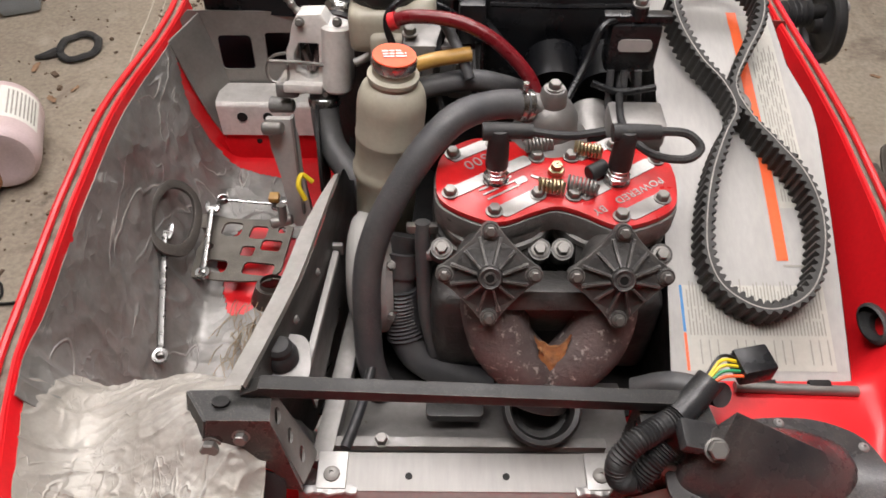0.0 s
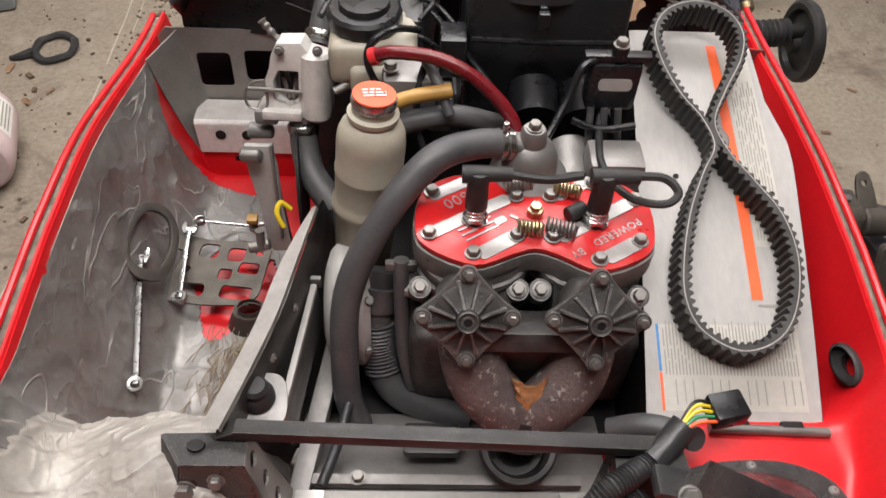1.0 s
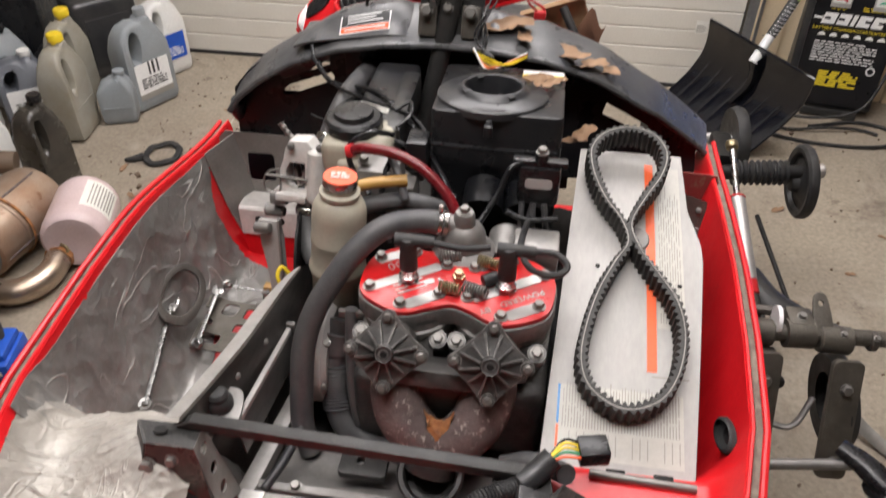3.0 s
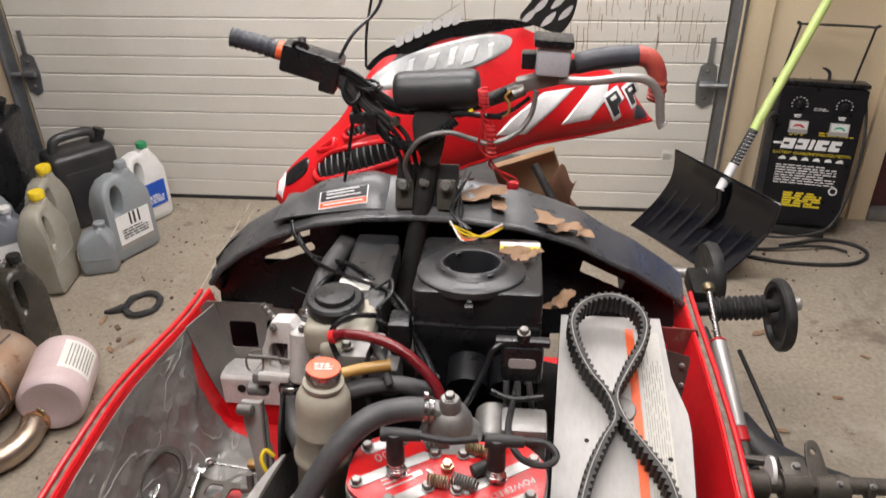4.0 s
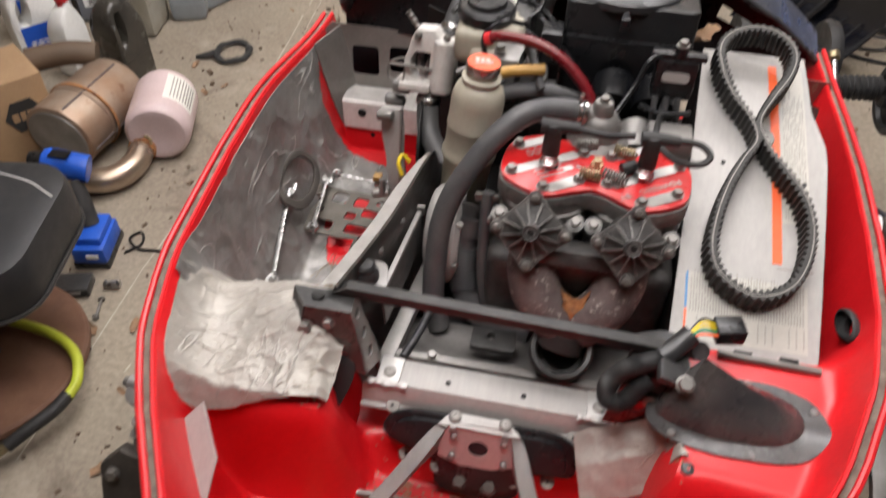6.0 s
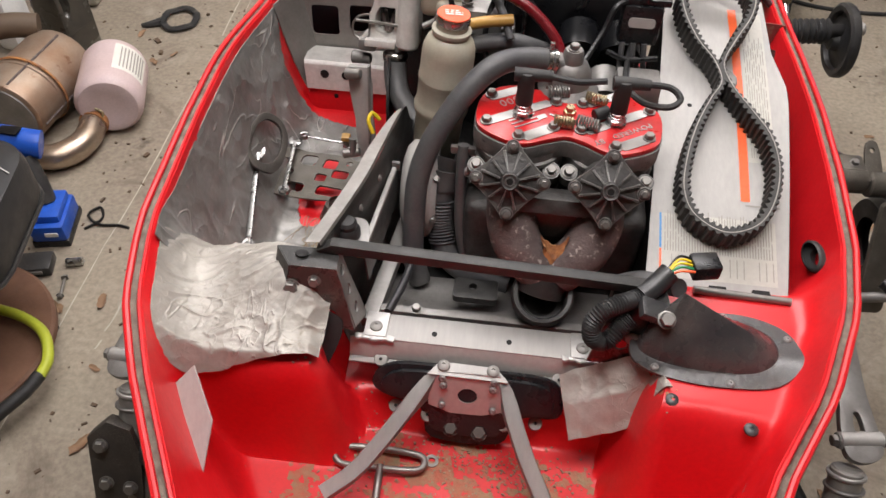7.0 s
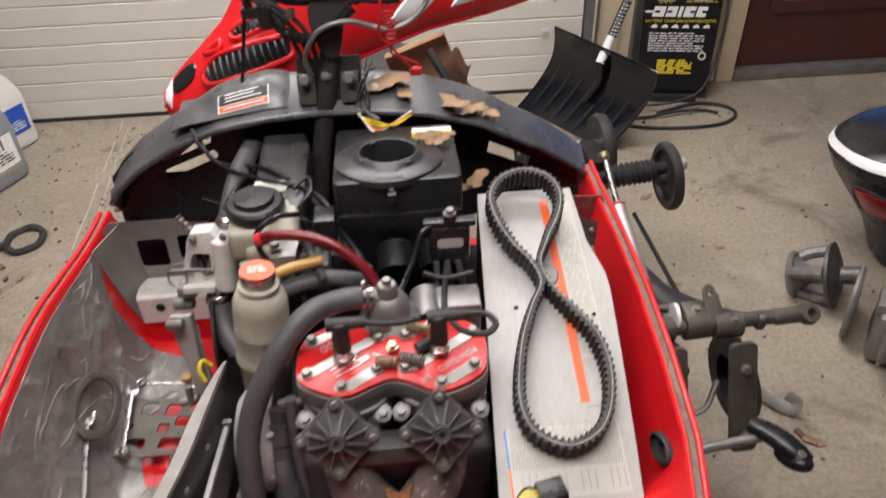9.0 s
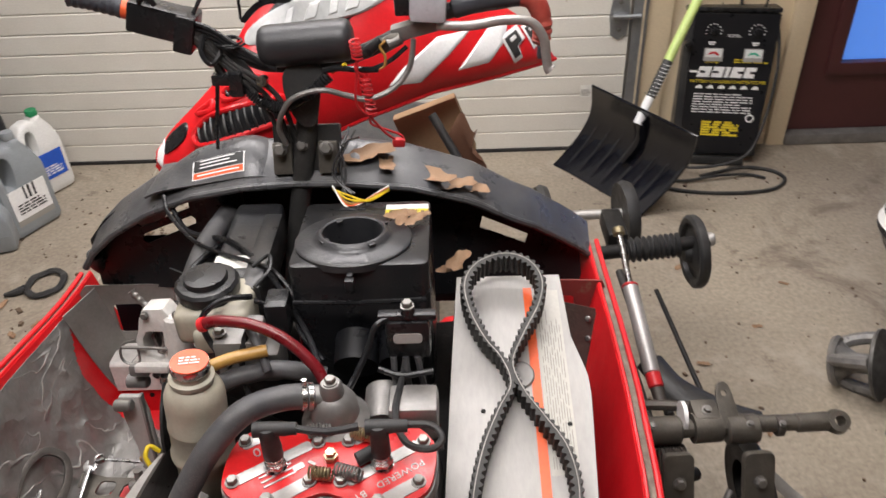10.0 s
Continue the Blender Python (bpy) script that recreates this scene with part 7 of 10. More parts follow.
part("fluid_reservoir", rs, mat("cloudy_plastic", (0.5, 0.5, 0.53), 0.35, second=(0.38, 0.38, 0.41), scale=30, amount=0.5), hb, "cloudy grey brake fluid reservoir")
rs = B()
box(rs, (0.443, 1.27, 1.216), (0.06, 0.05, 0.013), 0.004, rot=Matrix.Rotation(radians(4), 3, "Y"))
part("reservoir_lid", rs, BLACK, hb, "black reservoir lid")
rs = B()
box(rs, (0.425, 1.275, 1.152), (0.075, 0.026, 0.022), 0.005, rot=Matrix.Rotation(radians(-14), 3, "Y"))
cyl(rs, (0.37, 1.27, 1.125), (0.4, 1.27, 1.14), 0.011, seg=12)
part("master_cylinder", rs, ALU_DULL, hb, "grey cast brake master cylinder")
part("switch", box(B(), (0.408, 1.275, 1.185), (0.026, 0.026, 0.026), 0.004), BLACK, hb)
part("brake_lever", tube(B(), [(0.455, 1.262, 1.158), (0.5, 1.25, 1.16), (0.55, 1.245, 1.168), (0.585, 1.245, 1.164), (0.604, 1.245, 1.142), (0.609, 1.245, 1.115), (0.612, 1.245, 1.098), (0.616, 1.245, 1.093)], lambda u: 0.0058 if u < 0.85 else 0.0058 + 0.012 * (u - 0.85), 10, flat=1.2), ALU, hb, "bare aluminium brake lever")
# red tether coil
def coil_run(p, q, turns, r):
    p, q = Vector(p), Vector(q)
    n = turns * 10
    return [p.lerp(q, i / n) + V(r * math.cos(TAU * i / 10), r * math.sin(TAU * i / 10), 0) for i in range(n + 1)]


tc = part("tether_coil", tube(B(), coil_run((0.338, 1.236, 1.15), (0.34, 1.236, 1.123), 5, 0.007), 0.0019, 5, raw=True), RED_CAP, hb, "red coiled safety tether")
part("lower_coil", tube(B(), coil_run((0.347, 1.236, 1.097), (0.352, 1.238, 1.037), 8, 0.0075), 0.0019, 5, raw=True), RED_CAP, tc)
for pts in ([(0.34, 1.236, 1.123), (0.336, 1.232, 1.108), (0.347, 1.236, 1.097)], [(0.34, 1.23, 1.12), (0.334, 1.226, 1.08), (0.334, 1.228, 1.055), (0.352, 1.235, 1.03), (0.37, 1.245, 1.0), (0.383, 1.255, 0.984)],
            [(0.352, 1.238, 1.037), (0.35, 1.238, 1.02), (0.372, 1.246, 1.005), (0.392, 1.256, 0.99), (0.396, 1.258, 0.976), (0.384, 1.256, 0.978)]):
    part("tether_cord", tube(B(), pts, 0.0019, 6), RED_CAP, tc)
part("tether_key", box(B(), (0.388, 1.256, 0.978), (0.02, 0.012, 0.014), 0.004), RED_CAP, tc)
part("bar_cable", tube(B(), [(0.288, 1.245, 1.103), (0.31, 1.24, 1.108), (0.34, 1.242, 1.104), (0.366, 1.25, 1.1)], 0.0048, 8), BLACK, hb, "taped black cable")
part("bar_cable", tube(B(), [(0.362, 1.25, 1.102), (0.385, 1.252, 1.112), (0.41, 1.258, 1.13)], 0.0035, 8), BLACK, hb)
part("bullet_wire", tube(B(), [(0.366, 1.25, 1.1), (0.377, 1.248, 1.107), (0.378, 1.248, 1.122), (0.372, 1.25, 1.134), (0.38, 1.252, 1.142)], 0.0021, 6), AMBER, hb, "amber wire")
for k, (a, b) in enumerate((((0.352, 1.255, 1.125), (0.374, 1.257, 1.142)), ((0.384, 1.257, 1.134), (0.402, 1.258, 1.142)))):
    part("wire_plug", cyl(B(), a, b, 0.0085, 0.0075, seg=10, bevel=0.001), (BLACK, STEEL)[k], hb)
for k in range(3):
    part("bar_cable", tube(B(), [(0.1, 1.258 + 0.004 * k, 1.178 - 0.009 * k), (0.13 + 0.004 * k, 1.255, 1.168 - 0.008 * k), (0.165, 1.252, 1.143 - 0.007 * k), (0.195 + 0.012 * k, 1.25, 1.118 - 0.006 * k)], 0.0042, 8), BLACK, hb)
part("cable_tie", tube(B(), coil_run((0.15, 1.26, 1.148), (0.158, 1.26, 1.142), 2, 0.019), 0.0018, 5, raw=True), BLACK, hb)
part("throttle_lever", tube(B(), [(0.04, 1.262, 1.2), (0.046, 1.25, 1.212), (0.06, 1.245, 1.216), (0.066, 1.248, 1.205)], 0.004, 8), BLACK, hb, "black thumb lever")
for c, off in ((YELLOW, 0.0), (AMBER, 0.006), (ORANGE_STRIPE, 0.01), (YELLOW, -0.006), (LABEL_WHITE, 0.013)):
    part("loose_wire", tube(B(), [(0.29, 1.178, 0.945 + off * 0.3), (0.315, 1.158 - off, 0.937 - off * 0.5), (0.345, 1.156 + off * 0.4, 0.936), (0.375, 1.172, 0.945 + off * 0.4)], 0.0017, 6), c, cons)
for k, (dx, dy) in enumerate(((0.0, 0.0), (0.009, -0.004), (-0.006, 0.006), (0.014, 0.004))):
    part("loose_wire", tube(B(), [(0.306 + dx, 1.3, 0.985 - 0.006 * k), (0.3 + dx * 0.4, 1.24 + dy, 0.972 + 0.004 * k), (0.303 - dx, 1.195 + dy, 0.958), (0.31 + dx, 1.168, 0.94)], 0.0019, 6), BLACK, cons)
for k in range(3):
    part("cable", tube(B(), [(0.09 + 0.012 * k, 1.262, 1.175 - 0.006 * k), (0.135 + 0.01 * k, 1.25, 1.125 - 0.004 * k), (0.175 + 0.008 * k, 1.242, 1.085 + 0.005 * k), (0.2 + 0.01 * k, 1.24, 1.04 + 0.01 * k), (0.21 + 0.012 * k, 1.245, 0.99)], 0.004, 8), BLACK_PAINT, hb)
part("cable_tie", tube(B(), [(0.126, 1.262, 1.16), (0.118, 1.24, 1.14), (0.13, 1.235, 1.122), (0.142, 1.25, 1.135)], 0.004, 6, closed=True), BLACK, hb)
part("wire_plug", box(B(), (0.16, 1.238, 1.09), (0.02, 0.016, 0.036), 0.003), BLACK, hb)
part("bar_bolt", cyl(B(), (0.2, 1.24, 1.094), (0.2, 1.225, 1.098), 0.008, seg=12), CHROME, hb)
part("wire_plug", box(B(), (0.322, 1.15, 0.925), (0.04, 0.025, 0.014), 0.003), BLACK, cons)
for k, c in enumerate((ORANGE_STRIPE, YELLOW)):
    part("bullet_wire", tube(B(), [(0.3, 1.245, 1.1), (0.312 + 0.01 * k, 1.24, 1.108 + 0.006 * k)], 0.003, 6), c, hb)
part("bar_connector", tube(B(), [(0.372, 1.262, 1.13), (0.388, 1.26, 1.141), (0.4, 1.26, 1.143)], 0.007, 10), OLIVE, hb)

# rear: tunnel, track and seat under the hood ---------------------------------------
part("tunnel", box(B(), (0.245, 1.72, 0.45), (0.36, 0.8, 0.16), 0.012), BLACK_PAINT, sled, "black tunnel behind the engine bay")
part("track", box(B(), (0.245, 1.85, 0.185), (0.34, 0.95, 0.37), 0.09, seg=4), RUBBER, sled, "black rubber track resting on the floor")
part("seat", box(B(), (0.26, 1.78, 0.6), (0.34, 0.55, 0.2), 0.06, seg=3), VINYL, sled, "black vinyl seat under the loose hood")

# right front suspension, shock and idler axle -------------------------------------
def rod(name, a, b, r, material, label="", parent=None, seg=12):
    return part(name, cyl(B(), a, b, r, seg=seg, bevel=r * 0.2), material, parent or sled, label)


sh = rod("shock_absorber", (0.818, 1.4, 0.565), (0.832, 1.225, 0.492), 0.0155, ALU, "bright aluminium shock absorber")
rod("shock_rod", (0.811, 1.51, 0.62), (0.818, 1.4, 0.565), 0.0065, CHROME, "", sh)
rod("shock_eye", (0.809, 1.52, 0.626), (0.811, 1.505, 0.618), 0.013, BRASS, "", sh)
rod("shock_collar", (0.832, 1.228, 0.494), (0.836, 1.2, 0.481), 0.0145, RED_CAP, "red anodised collar", sh)
rod("shock_collar", (0.8175, 1.404, 0.567), (0.8178, 1.397, 0.5635), 0.0168, RED_CAP, "", sh)
rod("shock_foot", (0.835, 1.205, 0.483), (0.842, 1.165, 0.463), 0.012, DARK_STEEL, "", sh)
ia = rod("idler_axle", (0.62, 1.66, 0.44), (1.075, 1.69, 0.465), 0.017, DARK, "dark axle with a rubber bellows and a wheel")
part("bellows", tube(B(), [(0.875, 1.677, 0.453), (0.94, 1.681, 0.457), (0.998, 1.685, 0.46)], ribbed(0.031, 9, 0.26), 20, 30), RUBBER, ia, "ribbed black rubber bellows")
WM = Matrix.Translation((1.042, 1.688, 0.437)) @ frame_of((1, 0.06, 0.05))
part("wheel", lathe(B(), [(0, -0.03), (0.022, -0.028), (0.026, -0.012), (0.05, -0.002), (0.066, -0.001), (0.07, -0.011), (0.082, -0.013), (0.089, -0.008), (0.09, 0.004), (0.086, 0.011), (0.073, 0.011), (0.068, 0.004), (0.05, 0.004), (0.034, 0.012), (0.026, 0.03), (0, 0.032)], WM, 40), RUBBER, ia, "black rubber wheel")
rod("axle_end", (1.05, 1.69, 0.465), (1.085, 1.692, 0.47), 0.017, ALU, "bare axle end", ia)
part("wheel", lathe(B(), [(0, -0.012), (0.06, -0.012), (0.085, -0.016), (0.09, 0.0), (0.085, 0.014), (0.05, 0.006), (0, 0.006)], Matrix.Translation((0.915, 1.87, 0.43)) @ frame_of((1, 0.1, 0.05)), 36), RUBBER, ia, "black rubber wheel")
rod("cross_shaft", (0.68, 1.86, 0.435), (0.91, 1.87, 0.435), 0.013, ALU, "", ia)
part("wheel", lathe(B(), [(0, -0.012), (0.06, -0.012), (0.08, -0.014), (0.085, 0.0), (0.08, 0.014), (0, 0.006)], Matrix.Translation((0.7, 1.87, 0.43)) @ frame_of((1, 0.1, 0.05)), 32), RUBBER, ia)
part("axle_block", box(B(), (0.86, 1.76, 0.46), (0.05, 0.12, 0.05), 0.01), DARK, ia)
rod("spring_rod", (0.95, 1.64, 0.36), (0.98, 1.3, 0.33), 0.0055, DARK, "", ia)
rod("frame_rod", (0.845, 1.6, 0.45), (0.855, 1.16, 0.45), 0.009, BLACK_PAINT)
rod("frame_rod", (0.79, 1.55, 0.5), (0.81, 1.12, 0.47), 0.008, BLACK_PAINT)
part("swing_arm", tube(B(), [(0.845, 1.29, 0.46), (0.88, 1.22, 0.455), (0.96, 1.17, 0.44), (1.02, 1.15, 0.43)], 0.03, 10, flat=0.55), BLACK_PAINT, sled, "black steel swing arm")
ra = part("trailing_arm", tube(B(), [(0.72, 1.085, 0.495), (0.83, 1.085, 0.498), (0.95, 1.09, 0.5), (1.06, 1.092, 0.502)], lambda u: 0.017 - 0.003 * u, 16), OLIVE, sled, "grey steel suspension tube with worn clamps")
rod("rod_end", (1.045, 1.09, 0.502), (1.105, 1.092, 0.503), 0.0165, OLIVE, "", ra)
part("rod_eye", lathe(B(), [(0.009, -0.016), (0.018, -0.015), (0.022, 0), (0.018, 0.015), (0.009, 0.016), (0.009, -0.016)], Matrix.Translation((1.115, 1.09, 0.503)) @ frame_of((0, -0.6, 0.8)), 18), OLIVE, ra)
part("clamp", box(cyl(B(), (0.868, 1.085, 0.5), (0.915, 1.088, 0.5), 0.026, seg=18), (0.892, 1.105, 0.517), (0.045, 0.045, 0.022), 0.006), OLIVE, ra, "worn metal clamp")
part("clamp_ring", cyl(B(), (0.85, 1.1, 0.515), (0.857, 1.1, 0.515), 0.026, seg=20), LABEL_WHITE, ra)
for x, y in ((0.953, 1.06), (0.82, 1.055)):
    lg = B()
    cyl(lg, (x - 0.028, 1.085, 0.495), (x + 0.028, 1.087, 0.495), 0.025, seg=18, bevel=0.003)
    M = basis((x + 0.012, 0.99, 0.4), (1, 0.05, 0), (-0.12, 0.42, 0.9))
    plate(lg, rrect(0, 0, 0.052, 0.22, 0.012), 0.014, M, bevel=0.003)
    leg = part("hanger_leg", lg, OLIVE, sled, "flat dark steel hanger leg")
    for k in (0.06, -0.075):
        n = M.to_3x3() @ V(0, 0, 1)
        n = n if n.y < 0 else -n
        stud(BOLT_BIG, M @ V(0, k, 0.016 if (M.to_3x3() @ V(0, 0, 1)).y < 0 else -0.002), n, leg)
for x, r in ((0.79, 0.021), (0.955, 0.0205), (1.01, 0.0185)):
    part("clamp_band", cyl(B(), (x, 1.087, 0.5), (x + 0.012, 1.0875, 0.5), r, seg=18, bevel=0.0015), DARK_STEEL, ra)
    stud(BOLT_SMALL, (x + 0.006, 1.076, 0.5 + r * 0.9), (0, -0.4, 0.9), ra)
part("lever", plate(B(), smooth2d([(-0.012, -0.03), (0.012, -0.03), (0.016, 0.0), (0.01, 0.045), (-0.01, 0.045), (-0.016, 0.0)], 3), 0.006, basis((0.93, 1.105, 0.52), (1, 0.1, 0), (-0.2, 0.8, 0.5)), [ring2d(0, 0.03, 0.005)], bevel=0.001), OLIVE, ra, "small rusty lever")
stud(BOLT, (0.893, 1.1, 0.529), (0, -0.3, 0.95), ra)
part("link_arm", tube(B(), [(0.76, 1.15, 0.49), (0.83, 1.135, 0.505), (0.9, 1.12, 0.51), (0.97, 1.11, 0.49)], 0.009, 8), DARK_STEEL, ra)
part("coil_spring", tube(B(), [(0.805 + 0.0006 * i, 1.06 + 0.02 * math.sin(i * 0.7), 0.455 + 0.02 * math.cos(i * 0.7)) for i in range(90)], 0.0035, 5, raw=True), DARK_STEEL, ra, "dark torsion spring")
rod("tie_rod", (0.7, 0.885, 0.36), (0.985, 0.9, 0.395), 0.0095, ALU_DULL, "dull steel tie rod")
te = part("tie_rod_end", tube(B(), [(0.95, 0.92, 0.41), (0.985, 0.89, 0.405), (1.01, 0.855, 0.4), (1.025, 0.835, 0.395)], lambda u: 0.016 + 0.007 * math.sin(3 * u), 14, flat=0.8), BLACK, sled, "black tie rod end with a rubber boot")
part("boot_ball", lathe(B(), [(0, -0.036), (0.018, -0.033), (0.03, -0.022), (0.035, -0.006), (0.034, 0.008), (0.027, 0.022), (0.014, 0.03), (0, 0.032)], Matrix.Translation((1.008, 0.848, 0.39)) @ frame_of((0.45, -0.75, 0.25)) @ Matrix.Diagonal((0.62, 0.5, 1.05, 1)), 22), BLACK, te)
stud(BOLT_BIG, (1.01, 0.842, 0.407), (0.2, -0.3, 0.9), te)
part("suspension_wheel", lathe(B(), [(0.05, -0.014), (0.085, -0.016), (0.09, 0.0), (0.085, 0.016), (0.05, 0.014)], Matrix.Translation((0.985, 1.06, 0.37)) @ frame_of((1, 0.05, 0.1)), 36), RUBBER, sled, "black wheel behind the hanger legs")
part("brake_line", tube(B(), [(0.78, 1.08, 0.42), (0.83, 1.03, 0.36), (0.9, 1.0, 0.35), (0.94, 1.04, 0.39)], 0.006, 8), ALU_DULL, sled)
for pts in ([(0.74, 1.12, 0.42), (0.8, 1.08, 0.4), (0.86, 1.04, 0.38)], [(0.75, 1.2, 0.45), (0.8, 1.15, 0.43), (0.86, 1.12, 0.44)], [(0.77, 1.02, 0.44), (0.83, 1.06, 0.39), (0.9, 1.1, 0.36)]):
    part("suspension_link", tube(B(), pts, 0.013, 10), DARK, sled)
# left and right ski spindles: a bright forked arm over a dark knuckle with stacked collars
for side, ox in ((-1, -0.27), (1, 0.772)):
    inward = -side
    spi = part("ski_spindle", cyl(B(), (ox + 0.016 * inward, 0.4, 0.33), (ox + 0.01 * inward, 0.5, 0.47), 0.026, 0.022, seg=20, bevel=0.003), GREY_STEEL, sled, "grey steel ski spindle")
    am = basis((ox, 0.6, 0.5), (0.995, 0.1 * side, 0.05), (0.1 * inward, 1, 0.28)) @ Matrix.Diagonal((0.72, 1, 1, 1))
    part("steering_arm", plate(B(), smooth2d([(-0.034, -0.09), (0.0, -0.1), (0.034, -0.088), (0.036, -0.055), (0.03, 0.0), (0.032, 0.09), (0.0, 0.1), (-0.03, 0.088), (-0.026, 0.0), (-0.036, -0.05)], 4), 0.014, am,
                               holes=[smooth2d([(-0.006, -0.07), (0.006, -0.07), (0.009, -0.05), (0.005, -0.03), (-0.005, -0.03), (-0.009, -0.05)], 3)], bevel=0.003), ALU_DULL, spi, "bright forked steering arm")
    part("pinch_ear", cyl(B(), am @ V(-0.042, -0.066, 0.006), am @ V(0.042, -0.066, 0.006), 0.0125, seg=16, bevel=0.002), ALU, spi)
    stud(BOLT_BIG, am @ V(-0.042, -0.066, 0.006), am.to_3x3() @ V(-1, 0, 0), spi)
    stud(BOLT_BIG, am @ V(0.042, -0.066, 0.006), am.to_3x3() @ V(1, 0, 0), spi)
    ax = V(-0.004 * side, 0.1, 0.14).normalized()
    for k, (r, h, at) in enumerate(((0.026, 0.006, 0.0), (0.022, 0.005, -0.01), (0.027, 0.005, -0.02))):
        c = V(ox + 0.01 * inward, 0.495, 0.462) + ax * at
        part("collar", cyl(B(), c - ax * h / 2, c + ax * h / 2, r, seg=24, bevel=0.0015), (ALU, GREY_STEEL, ALU_DULL)[k], spi, "bright stacked washer" if k == 0 else "")
    km = basis((ox - 0.004 * inward, 0.42, 0.385), (1, -0.12 * side, 0), (0, 0.5, 0.86))
    part("knuckle", plate(B(), [(-0.042, -0.1), (0.04, -0.1), (0.044, 0.02), (0.03, 0.062), (-0.008, 0.076), (-0.044, 0.05)], 0.026, km @ Matrix.Diagonal((0.85, 1, 1, 1)) @ Matrix.Translation((0, 0, -0.01)), bevel=0.004), DARK_STEEL, spi, "flat steel knuckle plate")
    for x, y in ((-0.016, 0.04), (-0.014, -0.022), (0.02, -0.03)):
        stud(BOLT_BIG, km @ V(x, y, 0.02), km.to_3x3() @ V(0, 0, 1), spi)
    part("ball_joint", lathe(B(), [(0, -0.03), (0.026, -0.027), (0.034, -0.012), (0.03, 0.004), (0.034, 0.014), (0.026, 0.03), (0, 0.034)], Matrix.Translation((ox + 0.055 * inward, 0.44, 0.39)), 20), RUBBER, spi, "black rubber ball joint boot")
    rod("link", (ox + 0.05 * inward, 0.45, 0.4), (ox + inward * 0.12, 0.6, 0.44), 0.014, DARK, "", spi)

# the red hood, off and resting on the seat ------------------------------------------
hood = thing("snowmobile_hood", (0.25, 1.7, 0.72), "loose red hood with headlight, grilles and windshield on the seat", "hood")
HA = radians(26)
HD, HB = V(math.cos(HA), math.sin(HA), 0), V(0.05, -0.93, 0.35).normalized()
H_LOW = [(-0.4, 0.81), (-0.38, 0.772), (-0.33, 0.755), (-0.253, 0.748), (-0.147, 0.768), (0.03, 0.808), (0.2, 0.833), (0.36, 0.834), (0.52, 0.838)]
H_UP = [(-0.4, 0.838), (-0.357, 0.878), (-0.305, 0.914), (-0.25, 0.955), (-0.2, 1.02), (-0.178, 1.05), (-0.13, 1.088), (-0.06, 1.112), (0.057, 1.122), (0.15, 1.108), (0.227, 1.07), (0.28, 1.034), (0.355, 1.004), (0.437, 0.945), (0.52, 0.842)]


def hood_on(s, z, lift=0.0):
    lo, up = lerp_table(H_LOW, s), lerp_table(H_UP, s)
    v = min(1, max(0, (z - lo) / max(0.001, up - lo)))
    bulge = (0.14 * (1 - v ** 1.7) - 0.035 * (1 - v) ** 8) * min(1, (up - lo) / 0.2) + 0.03 * math.exp(-((s + 0.2) / 0.12) ** 2)
    return V(0.25, 1.7, 0) + HD * s + V(0, 0, z) + HB * (bulge + lift)


def hood_pt(u, v):
    s = -0.4 + 0.92 * u
    lo, up = lerp_table(H_LOW, s), lerp_table(H_UP, s)
    return hood_on(s, lo + (up - lo) * v)


def patch(loop, lift, rings=9, crisp=False):
    """A closed outline filled towards its middle, lying on the hood."""
    bm = B()
    if crisp:
        L = [(x + (x2 - x) * k / 6, y + (y2 - y) * k / 6) for (x, y), (x2, y2) in zip(loop, loop[1:] + loop[:1]) for k in range(6)]
    else:
        L = [(p.x, p.y) for p in spline([(x, y, 0) for x, y in loop], 4, closed=True)]
    cx, cy = sum(p[0] for p in L) / len(L), sum(p[1] for p in L) / len(L)
    prev = None
    for k in range(rings):
        f = 1 - k / rings
        row = [bm.verts.new(hood_on(cx + (x - cx) * f, cy + (y - cy) * f, lift if k else lift - 0.004)) for x, y in L]
        if prev:
            for i in range(len(L)):
                j = (i + 1) % len(L)
                bm.faces.new((prev[i], prev[j], row[j], row[i]))
        prev = row
    bm.faces.new(prev)
    return bm


shell = part("hood_shell", sheet(B(), hood_pt, 70, 30, 0.004), RED, hood, "glossy red plastic shell")
part("hood_edge", tube(B(), [hood_pt(i / 40, 0.0) for i in range(41)], 0.005, 6, 1), RED, shell)
HL = [(-0.172, 1.036), (-0.11, 1.068), (-0.021, 1.087), (0.057, 1.096), (0.112, 1.092), (0.136, 1.078), (0.125, 1.056), (0.084, 1.036), (0.044, 1.025), (-0.035, 1.02), (-0.12, 1.005), (-0.175, 1.008)]
LENS = mat("headlight_lens", (0.5, 0.51, 0.5), 0.34, 0.0, second=(0.27, 0.28, 0.275), scale=9, amount=0.9, bump=0.06, bump_scale=30, coat=0.3, stretch=(2.5, 2.5, 0.4))
hl = part("headlight", patch(HL, 0.006), LENS, hood, "clear headlight lens with a silver reflector")
FACET = mat("lens_facet", (0.62, 0.63, 0.62), 0.3, second=(0.45, 0.46, 0.45), scale=20, amount=0.6, bump=0.05, coat=0.3)
for cx, w in ((-0.09, 0.012), (-0.045, 0.02), (0.0, 0.014), (0.04, 0.022), (0.085, 0.01)):
    z0, z1 = 1.028 + 0.05 * (cx + 0.05), 1.072 + 0.1 * (cx + 0.02) if cx < 0 else 1.078
    part("lens_facet", patch([(cx - w, z0), (cx + w * 0.4, z0 + 0.004), (cx + w, z1), (cx - w * 0.3, z1 - 0.004)], 0.0085, 4, True), FACET, hl)
